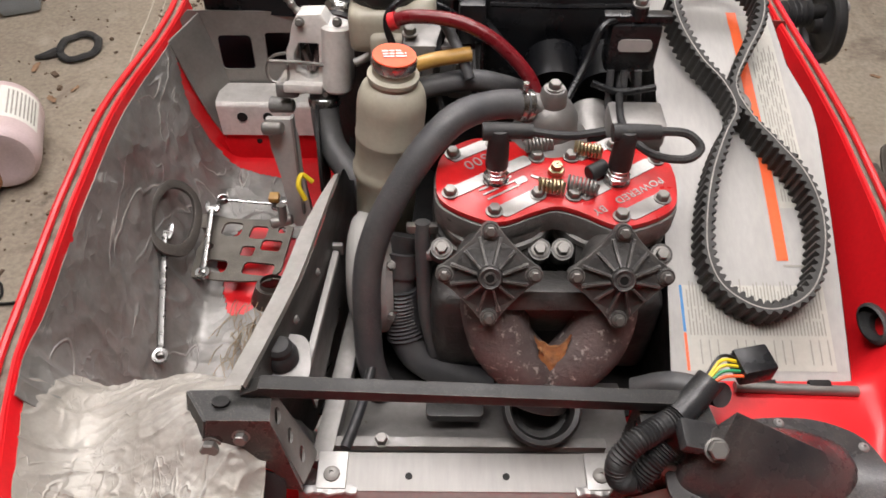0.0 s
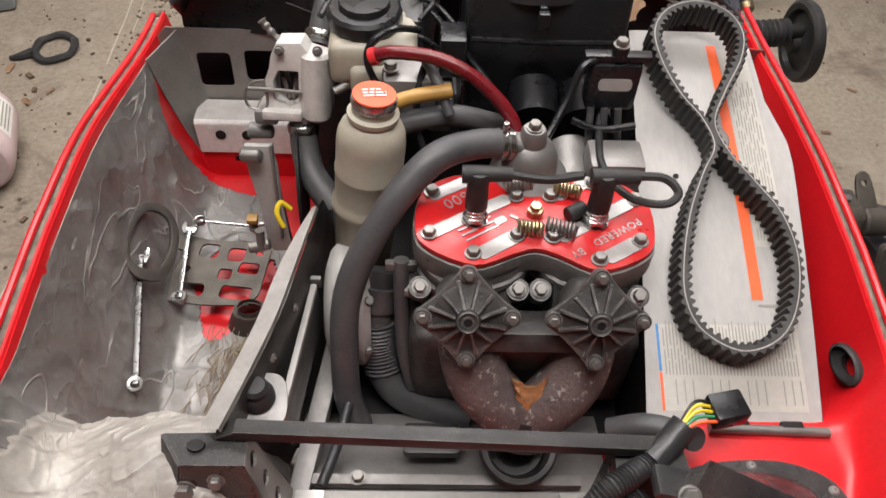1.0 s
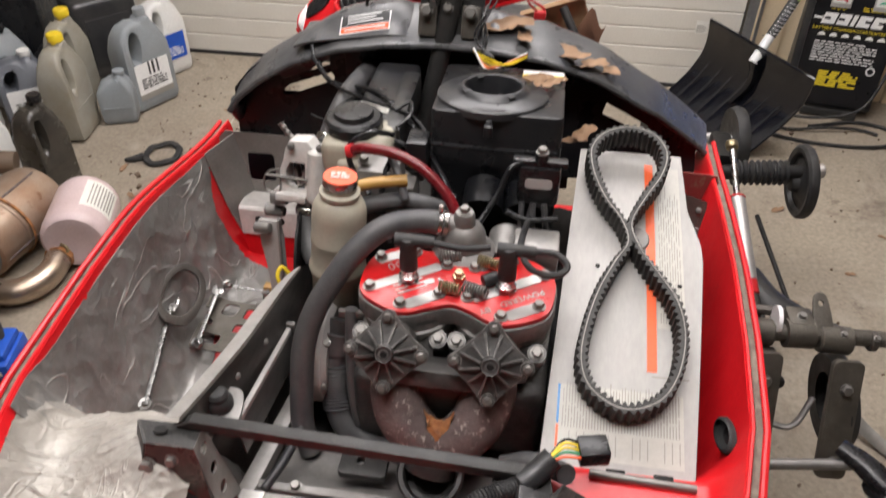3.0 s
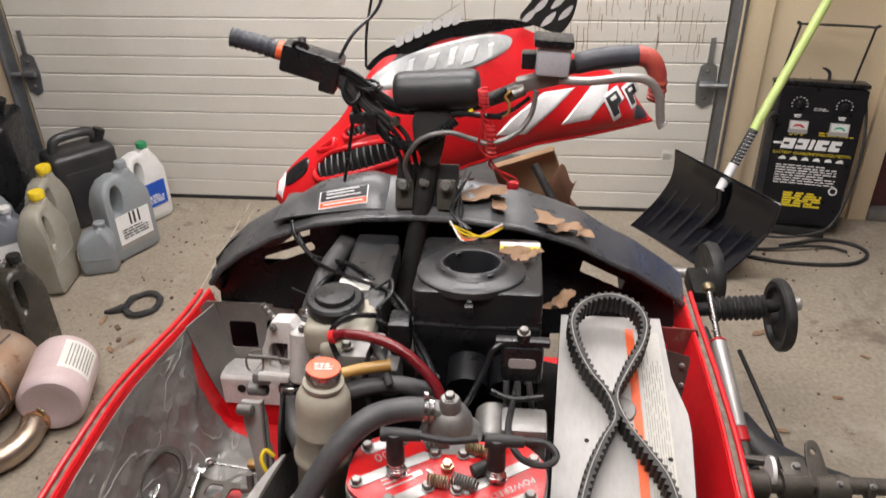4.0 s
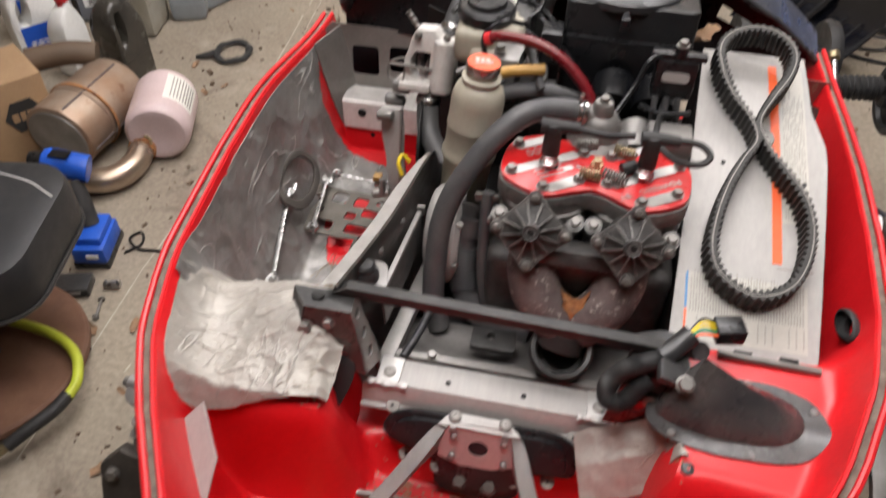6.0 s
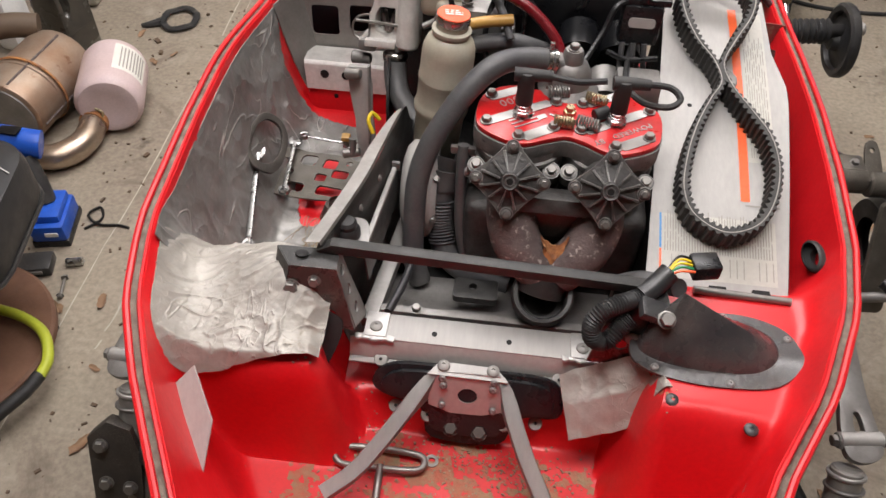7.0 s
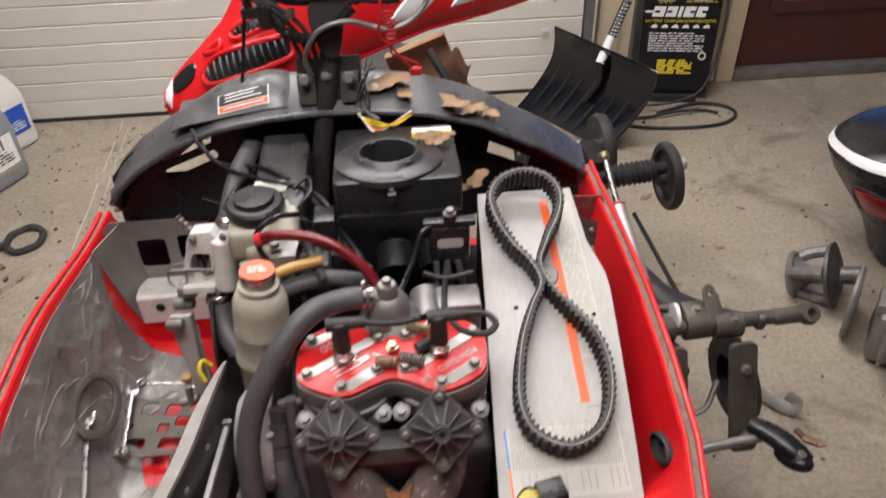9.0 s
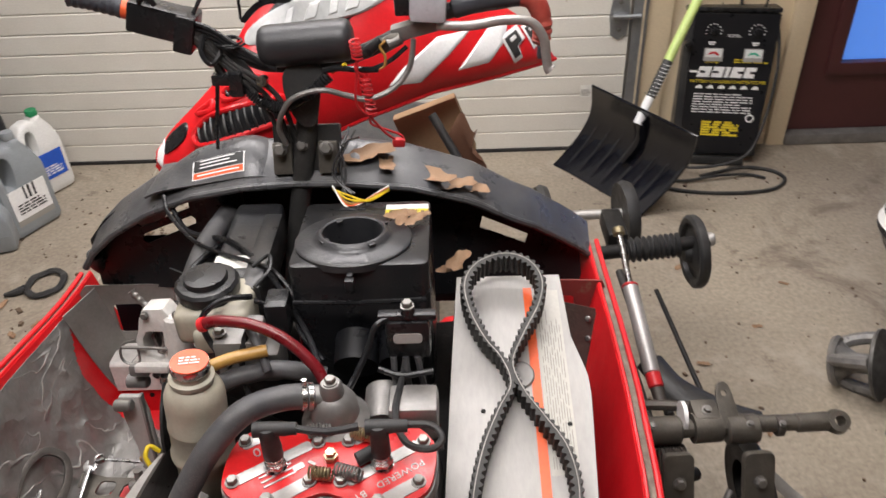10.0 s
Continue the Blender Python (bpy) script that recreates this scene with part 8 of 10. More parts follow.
part("black_band", patch([(-0.185, 1.04), (-0.133, 1.088), (-0.058, 1.112), (0.057, 1.124), (0.14, 1.112), (0.16, 1.1), (0.057, 1.108), (-0.06, 1.094), (-0.13, 1.066)], 0.0015, 3), BLACK, hood, "black band over the headlight")
part("black_band", patch([(-0.13, 1.01), (-0.06, 1.02), (0.03, 1.02), (0.08, 1.03), (0.03, 1.012), (-0.06, 1.008)], 0.001, 2), BLACK, hood)


def grille(loop, n, lean):
    g = part("grille", patch(loop, 0.0015), BLACK, hood, "black slotted grille")
    part("surround", tube(B(), [hood_on(x, z, 0.003) for x, z in loop], 0.006, 8, 4, closed=True), RED, g, "raised red surround")
    s0, s1 = min(p[0] for p in loop) + 0.006, max(p[0] for p in loop) - 0.006
    P = [(p.x, p.y) for p in spline([(x, y, 0) for x, y in loop], 24, closed=True)]
    for i in range(n):
        s = s0 + (s1 - s0) * (i + 0.5) / n
        zs = sorted(z for x, z in P if abs(x - s) < 0.0035)
        if len(zs) < 2:
            continue
        lo, up = zs[0] + 0.005, zs[-1] - 0.005
        if up - lo < 0.008:
            continue
        sl = B()
        tube(sl, [hood_on(s + 0.004, lo, 0.004), hood_on(s, (lo + up) / 2, 0.011), hood_on(s - 0.004, up, 0.004)], 0.0024, 6, 3)
        part("slat", sl, BLACK_DUSTY, g)


grille([(-0.3, 0.858), (-0.271, 0.884), (-0.22, 0.893), (-0.144, 0.896), (-0.112, 0.893), (-0.112, 0.854), (-0.159, 0.843), (-0.225, 0.836), (-0.288, 0.834)], 12, 0)
grille([(-0.232, 0.924), (-0.204, 0.94), (-0.15, 0.943), (-0.16, 0.922), (-0.219, 0.911)], 6, 0)
grille([(-0.295, 0.896), (-0.269, 0.909), (-0.257, 0.914), (-0.262, 0.897)], 3, 0)
part("vent", patch([(-0.378, 0.842), (-0.37, 0.862), (-0.33, 0.884), (-0.318, 0.872), (-0.328, 0.848), (-0.37, 0.828)], 0.004), BLACK, hood, "black side vent")
part("white_stripe", patch([(0.1, 0.868), (0.135, 0.9), (0.212, 0.949), (0.29, 0.95), (0.235, 0.905), (0.17, 0.86)], 0.005, 6, True), LABEL_WHITE, hood, "white slanted stripe decal")
part("white_stripe", patch([(0.255, 0.868), (0.3, 0.915), (0.337, 0.952), (0.385, 0.952), (0.372, 0.91), (0.33, 0.87)], 0.005, 6, True), LABEL_WHITE, hood, "white slanted stripe decal")
def slanted(s, z, loop):
    """A block outline leaning with the hood's decal."""
    c, q = math.cos(radians(24)), math.sin(radians(24))
    return [(s + x * c - y * q, z + x * q + y * c) for x, y in loop]


for s0, z0, k in ((0.398, 0.898, 1.0), (0.452, 0.914, 0.86)):
    big = [(x * k, y * k) for x, y in ((-0.02, -0.04), (-0.026, 0.036), (0.026, 0.036), (0.03, -0.004), (0.006, -0.01), (0.004, -0.04))]
    core = [(x * 0.76 - 0.001, y * 0.8) for x, y in big]
    gap = [(x * k, y * k) for x, y in ((-0.009, 0.008), (-0.01, 0.02), (0.011, 0.02), (0.012, 0.008))]
    part("letter_block", patch(slanted(s0, z0, big), 0.007, 5, True), LABEL_WHITE, hood, "white slanted decal block with a dark core")
    part("letter_core", patch(slanted(s0, z0, core), 0.0095, 5, True), INK, hood)
    part("letter_gap", patch(slanted(s0, z0, gap), 0.0115, 3, True), LABEL_WHITE, hood)
part("white_corner", patch([(-0.398, 0.815), (-0.396, 0.84), (-0.378, 0.86), (-0.374, 0.835), (-0.382, 0.8)], 0.003, 4, True), LABEL_WHITE, hood, "white corner lens")
part("dark_tip", patch([(0.46, 0.85), (0.465, 0.885), (0.49, 0.875), (0.505, 0.85)], 0.002), BLACK_DUSTY, hood)
# windshield: clear sheet with black edge and chequered side
WO = [(-0.19, 1.05), (-0.185, 1.12), (-0.165, 1.2), (-0.13, 1.27), (-0.06, 1.32), (0.03, 1.335), (0.12, 1.32), (0.19, 1.275), (0.245, 1.215), (0.272, 1.185), (0.285, 1.155), (0.284, 1.125), (0.27, 1.09), (0.245, 1.066), (0.15, 1.105), (0.05, 1.12), (-0.06, 1.11), (-0.13, 1.085)]


def wind_on(s, z, lift=0.0):
    return V(0.25, 1.73, 0) + HD * s + V(0, 0, z) + HB * (0.02 + 0.05 * math.cos(min(1.5, abs(s - 0.05) * 5)) + lift) - V(0, -0.1, 0) * (z - 1.1)


def wind_patch(loop, lift, material, name, label="", rings=5):
    bm = B()
    L = [(p.x, p.y) for p in spline([(x, y, 0) for x, y in loop], 3, closed=True)]
    cx, cy = sum(p[0] for p in L) / len(L), sum(p[1] for p in L) / len(L)
    prev = None
    for k in range(rings):
        f = 1 - k / rings
        row = [bm.verts.new(wind_on(cx + (x - cx) * f, cy + (y - cy) * f, lift)) for x, y in L]
        if prev:
            for i in range(len(L)):
                j = (i + 1) % len(L)
                bm.faces.new((prev[i], prev[j], row[j], row[i]))
        prev = row
    bm.faces.new(prev)
    return part(name, bm, material, hood, label)


ws = wind_patch(WO, 0.0, CLEAR, "windshield", "clear plastic windshield with a black edge")
ws.visible_shadow = False
part("windshield_edge", tube(B(), [wind_on(x, z, 0.001) for x, z in WO[:14]], 0.0028, 6, 5), BLACK, hood)
wind_patch([(0.15, 1.108), (0.175, 1.14), (0.215, 1.19), (0.25, 1.214), (0.272, 1.188), (0.284, 1.155), (0.283, 1.122), (0.268, 1.088), (0.244, 1.07), (0.2, 1.085)], 0.003, INK, "black_decal", "black decal with white chequers")
for cx, cz in ((0.2, 1.13), (0.222, 1.165), (0.248, 1.192), (0.22, 1.1), (0.243, 1.135), (0.265, 1.165), (0.262, 1.11), (0.172, 1.11)):
    wind_patch([(cx - 0.02, cz - 0.014), (cx - 0.008, cz + 0.004), (cx + 0.016, cz + 0.015), (cx + 0.006, cz - 0.005)], 0.005, LABEL_WHITE, "chequer", rings=2)
wind_patch([(-0.19, 1.045), (-0.16, 1.072), (-0.1, 1.094), (-0.02, 1.11), (0.06, 1.114), (0.14, 1.106), (0.18, 1.09), (0.1, 1.09), (0.0, 1.088), (-0.1, 1.07), (-0.15, 1.045)], 0.006, BLACK, "windshield_base", "black band at the windshield's foot")
for i in range(7):
    s = -0.115 + i * 0.0205
    z = 1.085 + 0.033 * math.sin((i + 0.5) / 7 * 1.4)
    wind_patch([(s - 0.0075, z - 0.008), (s - 0.0075, z + 0.01), (s + 0.008, z + 0.013), (s + 0.008, z - 0.004)], 0.012, LABEL_WHITE, "letter_block", "white lettering block" if i == 0 else "", rings=2)
# cardboard and a strut under the hood
box(cb := B(), (0.43, 1.78, 0.73), (0.15, 0.03, 0.14), 0.004, rot=Matrix.Rotation(radians(-20), 3, "Y"))
solo("cardboard_sheet", cb, CARD, "bent brown cardboard sheet stuffed under the red hood", "cardboard")
tn = B()
sheet(tn, lambda u, v: V(0.475 + 0.05 * u + 0.015 * math.sin(v * 6), 1.62 - 0.03 * u, 0.68 + 0.16 * v + 0.02 * math.sin(u * 7 + v * 5)), 8, 10, 0.002)
solo("cloth_scrap", tn, BOARD, "brown crumpled scrap hanging under the hood", "cloth")
part("hood_strut", cyl(B(), (0.43, 1.6, 0.86), (0.52, 1.52, 0.72), 0.009, seg=10), BLACK_PAINT, hood)

# loose things on and in the snowmobile ---------------------------------------------
def coil_spring(p, d, r, length, turns, wire, material, label):
    m = frame_of(d)
    m.translation = p
    pts = []
    n = turns * 12
    for i in range(n + 1):
        a = TAU * i / 12
        pts.append((r * math.cos(a), r * math.sin(a), length * (i / n - 0.5)))
    return solo("coil_spring", tube(B(), pts, wire, 5, raw=True), material, label, "spring", group="springs on the engine", m=m)


coil_spring((0.314, 0.744, 0.8325), (1, -0.15, 0.02), 0.0068, 0.026, 7, 0.0015, BRASS, "short brass-coloured coil spring lying on the red head cover")
coil_spring((0.345, 0.745, 0.8325), (1, -0.35, 0.02), 0.0072, 0.03, 8, 0.0015, STEEL, "steel coil spring lying on the red head cover")
coil_spring((0.357, 0.799, 0.8325), (1, -0.3, 0.02), 0.0068, 0.028, 8, 0.0015, BRASS, "brass-coloured coil spring lying near the spark plug")
coil_spring((0.306, 0.806, 0.834), (1, 0.15, 0.02), 0.0075, 0.03, 8, 0.0016, STEEL, "dark steel coil spring lying beside the thermostat housing")
nt = B()
lathe(nt, [(0, 0), (0.0085, 0), (0.0085, 0.006), (0.006, 0.0065), (0.006, 0.012), (0, 0.012)], Matrix.Translation((0.322, 0.772, 0.8242)), 6)
solo("brass_nut", nt, BRASS, "small brass nut standing on the head cover", "nut")
solo("rubber_stub", cyl(B(), (0.353, 0.762, 0.832), (0.371, 0.772, 0.834), 0.0085, seg=14, bevel=0.001), RUBBER, "short black rubber stub on the head cover", "rubber stub")


def wrench(a, b, label, r=0.0042, head=0.011):
    """A combination spanner: shank, ring end and open end."""
    a, b = Vector(a), Vector(b)
    d = (b - a).normalized()
    side = d.cross(V(0, 0, 1)).normalized()
    w = thing("wrench", a, label, "wrench", "wrenches in the pan")
    sk = B()
    tube(sk, [a, a.lerp(b, 0.5), b], r, 8, 4, flat=0.6)
    part("shank", sk, WRENCH, w)
    rg = B()
    lathe(rg, [(0.006, -0.003), (head * 0.9, -0.0035), (head, 0), (head * 0.9, 0.0035), (0.006, 0.003), (0.006, -0.003)], basis(a, d, side), 16)
    part("ring_end", rg, WRENCH, w)
    op = B()
    plate(op, [(-0.004, -0.008), (0.006, -0.012), (0.02, -0.011), (0.018, -0.005), (0.009, -0.004), (0.009, 0.004), (0.018, 0.005), (0.02, 0.011), (0.006, 0.012), (-0.004, 0.008)], 0.005, basis(b, d, side), bevel=0.001)
    part("open_end", op, WRENCH, w)
    return w


wrench((-0.147, 0.734, 0.54), (-0.174, 0.905, 0.578), "long chrome wrench leaning on the foil lining", 0.0048)
wrench((-0.13, 0.885, 0.522), (-0.14, 1.005, 0.528), "short chrome wrench lying on the perforated bracket", 0.0042)
wrench((-0.125, 1.02, 0.535), (-0.045, 1.012, 0.535), "small chrome wrench lying across the perforated bracket", 0.0036, 0.009)
# perforated bracket lying in the pan
PBM = basis((-0.1, 0.94, 0.51), (1, -0.16, 0.06), (0.1, 1, 0.06))
pb = thing("perforated_bracket", PBM, "dark steel bracket plate with cut-outs lying in the pan", "bracket")
holes = [rrect(-0.012, 0.036, 0.03, 0.026, 0.008), rrect(-0.014, -0.034, 0.034, 0.022, 0.008), rrect(0.03, 0.034, 0.026, 0.024, 0.006), rrect(0.056, 0.012, 0.03, 0.02, 0.005), rrect(0.024, -0.002, 0.02, 0.018, 0.004), rrect(0.05, -0.032, 0.046, 0.022, 0.006),
         rrect(-0.066, -0.036, 0.02, 0.022, 0.006), rrect(-0.062, 0.014, 0.024, 0.04, 0.006), ring2d(-0.035, 0.0, 0.006), ring2d(0.064, 0.042, 0.006)]
part("plate", plate(B(), [(-0.088, -0.056), (0.0, -0.058), (0.03, -0.056), (0.074, -0.05), (0.084, -0.03), (0.08, 0.05), (0.05, 0.06), (-0.02, 0.056), (-0.06, 0.062), (-0.092, 0.05)], 0.004, None, holes, bevel=0.0008), OLIVE, pb, world=False, smooth=False)
part("ring_flange", plate(B(), smooth2d([(-0.034, 0.02), (-0.02, 0.052), (0.012, 0.056), (0.036, 0.03), (0.042, -0.02), (0.03, -0.052), (-0.006, -0.06), (-0.03, -0.03)], 4), 0.007, basis((-0.168, 0.932, 0.587), (0.62, 0.05, -0.6), (0.1, 1, 0.1)), [smooth2d([(-0.024, 0.016), (-0.012, 0.042), (0.014, 0.043), (0.028, 0.014), (0.027, -0.024), (0.012, -0.043), (-0.014, -0.042), (-0.024, -0.014)], 4)], bevel=0.0015), DARK_STEEL, pb)
part("flange_arm", box(B(), (-0.086, 0.0, 0.012), (0.05, 0.09, 0.006), 0.002, rot=Matrix.Rotation(radians(28), 3, "Y")), OLIVE, pb, world=False)
solo("yellow_clip", box(B(), (-0.045, 1.015, 0.545), (0.016, 0.016, 0.01), 0.003), AMBER, "small yellowed plastic clip on the bracket", "clip")
fl = thing("dirt_tuft", (-0.06, 0.79, 0.49), "matted tuft of dry grass and dirt strands in the pan", "dry grass", kind="stuff")
rng = random.Random(21)
tf = B()
for i in range(150):
    x, y = -0.05 + rng.gauss(0, 0.026), 0.81 + rng.gauss(0, 0.04)
    z = pan_z(x, y) + 0.008
    a = rng.uniform(-0.6, 0.6) - 1.5
    q = rng.uniform(0.02, 0.05)
    tube(tf, [(x, y, z), (x + q * 0.5 * math.cos(a), y + q * 0.5 * math.sin(a), z + rng.uniform(0.004, 0.014)), (x + q * math.cos(a), y + q * math.sin(a), z + rng.uniform(0.0, 0.01))], 0.0006, 3, 3)
part("strands", tf, mat("dry_grass", (0.3, 0.24, 0.15), 0.85, second=(0.17, 0.12, 0.08), scale=40, amount=0.8), fl)
solo("rubber_cup", lathe(B(), [(0.014, 0.03), (0.02, 0.032), (0.026, 0.012), (0.03, 0.0), (0.024, 0.0), (0.016, 0.026), (0.014, 0.04)], Matrix.Translation((-0.03, 0.87, 0.484)), 20, 1.2, 0.9), DARK_STEEL, "brown-stained rubber cup sagging in the pan", "rubber cup")
# bent wire handle in the nose
HM = [(0.078, 0.421), (0.12, 0.423), (0.163, 0.421), (0.1775, 0.4155), (0.1775, 0.4035), (0.163, 0.397), (0.12, 0.395), (0.078, 0.395), (0.0635, 0.4015), (0.0635, 0.4145)]
hd = thing("spring_hook", (0.12, 0.42, 0.51), "bent bright steel hook lying in the nose of the pan", "hook")
part("loop", tube(B(), [(x, y, 0.5145) for x, y in HM], 0.0046, 10, closed=True), STEEL, hd)
part("stem", tube(B(), [(0.1225, 0.399, 0.517), (0.123, 0.378, 0.514), (0.124, 0.35, 0.511)], 0.005, 10), STEEL, hd)
solo("washer", lathe(B(), [(0.0045, 0), (0.009, 0), (0.009, 0.002), (0.0045, 0.002), (0.0045, 0)], Matrix.Translation((0.188, 0.418, 0.5055)), 16), STEEL, "small steel washer lying in the pan", "washer")


# dry leaves: a crumpled blade with a ragged outline
def leaf_mesh(seed, size):
    r = random.Random(seed)
    pts = []
    n = 18
    for i in range(n):
        a = TAU * i / n
        k = size * (0.55 + 0.45 * abs(math.cos(a))) * r.uniform(0.72, 1.1)
        pts.append((k * math.cos(a), 0.62 * k * math.sin(a)))
    bm = B()
    prev = None
    for k in (1.0, 0.66, 0.33):
        row = [bm.verts.new((x * k, y * k, size * 0.16 * noise.noise(V(x * k * 40 + seed, y * k * 40, seed)) + size * 0.22 * k * k * r.uniform(0.3, 1))) for x, y in pts]
        if prev:
            for i in range(n):
                bm.faces.new((prev[i], prev[(i + 1) % n], row[(i + 1) % n], row[i]))
        prev = row
    bm.faces.new(prev)
    return mesh_of(bm, "dry_leaf", LEAF, sharp=80)


LEAVES = [leaf_mesh(s, 0.03) for s in range(5)]
for i, (x, y, z, sc, rz) in enumerate(((0.335, 1.27, 0, 1.5, 20), (0.365, 1.262, 0, 1.1, 100), (0.44, 1.255, 0, 1.3, -30), (0.475, 1.25, 0, 1.2, 10), (0.505, 1.255, 0, 1.0, -20),
                                       (0.395, 1.1, 0.943, 0.8, 0), (0.415, 1.085, 0.945, 0.7, 40), (0.398, 1.086, 0.946, 0.6, 70), (0.425, 1.1, 0.943, 0.5, 10), (0.475, 1.12, 0.845, 1.0, 60), (0.46, 1.11, 0.838, 0.7, 10))):
    z = z or con_on(x, y) + 0.004
    m = pose(x, y, z, 6, -4, rz) @ Matrix.Scale(sc, 4)
    solo("dry_leaf", LEAVES[i % 5], None, "curled dry brown leaf on black plastic" if i != 9 and i != 10 else "curled dry brown leaf beside the clutch guard", "leaf", group="dry leaves", m=m)
# smears and crumbs of dirt in the nose of the pan
def smear_keep(u, v):
    n = noise.noise(V(u * 9, v * 7, 4)) + 0.6 * noise.noise(V(u * 26, v * 20, 9))
    middle = math.exp(-((u - 0.52) / 0.3) ** 2 - ((v - 0.62) / 0.34) ** 2)
    return n + 0.5 * noise.noise(V(u * 70, v * 45, 2)) + 0.6 * middle > 0.36


def smear_pt(u, v):
    x, y = 0.0 + 0.46 * u, 0.22 + 0.235 * v
    return V(x, y, pan_at_floor(x, y))


def pan_at_floor(x, y):
    return pan_z(x, y) + 0.005


SMEAR = mat("dried_mud_film", (0.27, 0.2, 0.115), 0.85, second=(0.44, 0.06, 0.04), scale=45, amount=0.9, bump=0.3, bump_scale=160)
solo("mud_smears", sheet(B(), smear_pt, 300, 160, 0.0, smear_keep), SMEAR, "thin dried mud smeared in the nose of the pan", "mud", kind="stuff")
# crumbs
rng = random.Random(21)
dirt = B()
for i in range(420):
    cx, cy, s = rng.choice(((0.23, 0.43, 0.03), (0.31, 0.42, 0.022), (0.14, 0.47, 0.03), (0.1, 0.42, 0.03), (0.22, 0.505, 0.05), (0.33, 0.4, 0.02)))
    x, y = rng.gauss(cx, s * 1.3), rng.gauss(cy, s * 0.5)
    if y > 0.5:
        continue
    z = pan_floor(x, y)
    r = rng.uniform(0.0006, 0.0018)
    box(dirt, (x, y, z + r * 0.8 + (0.026 if 0.47 < y and 0.12 < x < 0.34 else 0.005)), (r * 2, r * 1.4, r), rot=Matrix.Rotation(rng.uniform(0, 3), 3, "Z"))
for i in range(620):
    if i % 3 == 0:
        x, y = rng.gauss(0.23, 0.09), rng.gauss(0.425, 0.018)
    elif i % 3 == 1:
        x, y = rng.gauss(0.21, 0.11), rng.gauss(0.35, 0.05)
    else:
        x, y = rng.gauss(0.2, 0.1), rng.gauss(0.28, 0.07)
    r = rng.uniform(0.0005, 0.0016)
    box(dirt, (x, y, pan_z(x, y) + 0.004 + r * 0.5), (r * rng.uniform(1, 2.6), r * rng.uniform(1, 2), r), rot=Matrix.Rotation(rng.uniform(0, 3), 3, "Z"))
solo("dirt_crumbs", dirt, DIRT, "scattered crumbs of dry dirt in the pan", "dirt", kind="stuff", smooth=False)


# the garage floor's things -----------------------------------------------------------
# shovel leaning on the wall
shovel = thing("snow_shovel", (1.0, 2.7, 0), "black plastic snow shovel with a lime pole leaning there", "snow shovel")


def blade(u, v):
    """u across, v from the lip up."""
    a, b = V(0.867, 2.903, 0.004), V(1.132, 2.508, 0.004)
    c, d = V(0.978, 2.8, 0.385), V(1.27, 2.46, 0.345)
    p = (a.lerp(b, u)).lerp(c.lerp(d, u), v)
    n = (b - a).cross(c - a).normalized()
    n = n if n.y > 0 else -n
    curve = 0.075 * math.sin(math.pi * min(1, v)) + 0.012 * (1 - (2 * u - 1) ** 4) * (1 - v)
    rib = 0.006 * max(0, math.cos(TAU * 8 * u)) ** 6 * sstep(0.08, 0.16, v) * (1 - sstep(0.48, 0.6, v))
    return p + n * curve - n * rib


BLADE = mat("glossy_black_plastic", (0.006, 0.007, 0.011), 0.15, second=(0.011, 0.012, 0.017), scale=12, amount=0.6, bump=0.04)
bld = part("blade", sheet(B(), blade, 64, 24, 0.004), BLADE, shovel, "glossy black ribbed scoop")
part("blade_edge", tube(B(), [blade(i / 20, 1.0) for i in range(21)] + [blade(1, 1 - i / 10) for i in range(1, 11)], 0.005, 6, 1), BLADE, bld)
s0, s1 = blade(0.5, 0.86) - V(0.02, 0.03, 0.0), V(1.49, 2.95, 1.02)
dirn = (s1 - s0).normalized()
part("socket", tube(B(), [blade(0.5, 0.32) + V(0.0, -0.02, 0.01), blade(0.5, 0.6) + V(0, -0.03, 0.012), s0 + dirn * 0.02], lambda u: 0.012 + 0.01 * u, 12), BLADE, shovel, "black socket of the scoop")
part("pole_lower", cyl(B(), s0, s0 + dirn * 0.1, 0.0165, seg=16), POLE_WHITE, shovel, "white end of the pole")
part("pole", cyl(B(), s0 + dirn * 0.1, s1 - dirn * 0.08, 0.0165, seg=16), POLE_GREEN, shovel, "lime green metal pole")
part("pole_upper", cyl(B(), s1 - dirn * 0.08, s1 + dirn * 0.15, 0.0165, seg=16), POLE_WHITE, shovel)
ps = part("pole_sticker", cyl(B(), s0 + dirn * 0.1, s0 + dirn * 0.235, 0.0171, seg=16), INK, shovel, "black sticker with bars")
for k in range(9):
    q = s0 + dirn * (0.115 + k * 0.0135)
    part("sticker_bar", tube(B(), [q + V(-0.014, -0.0115, 0.004), q + V(0.002, -0.0178, 0.0), q + V(0.0155, -0.009, -0.004)], 0.0016, 5), POLE_WHITE, ps)

# battery charger
PANEL_BLACK = mat("printed_black_panel", (0.009, 0.009, 0.011), 0.35, spec=0.3, second=(0.016, 0.016, 0.017), scale=14, amount=0.6, bump=0.05)
CH = basis((1.51, 2.885, 0.03), (1, -0.17, 0), (0, 0.17, 1))
ch = thing("battery_charger", CH, "black wheeled battery charger with two meters, standing by the wall", "battery charger")
FW, FH, DP = 0.305, 0.56, 0.14
bd = B()
box(bd, (-0.015, FH / 2, -DP / 2 - 0.004), (FW + 0.02, FH, DP), 0.016, seg=3)
part("case", bd, BLACK_DUSTY, ch, "dusty black metal case", world=False)
part("top_hood", box(B(), (-0.015, FH + 0.004, -DP / 2), (FW + 0.03, 0.016, DP + 0.02), 0.006), BLACK, ch, world=False)
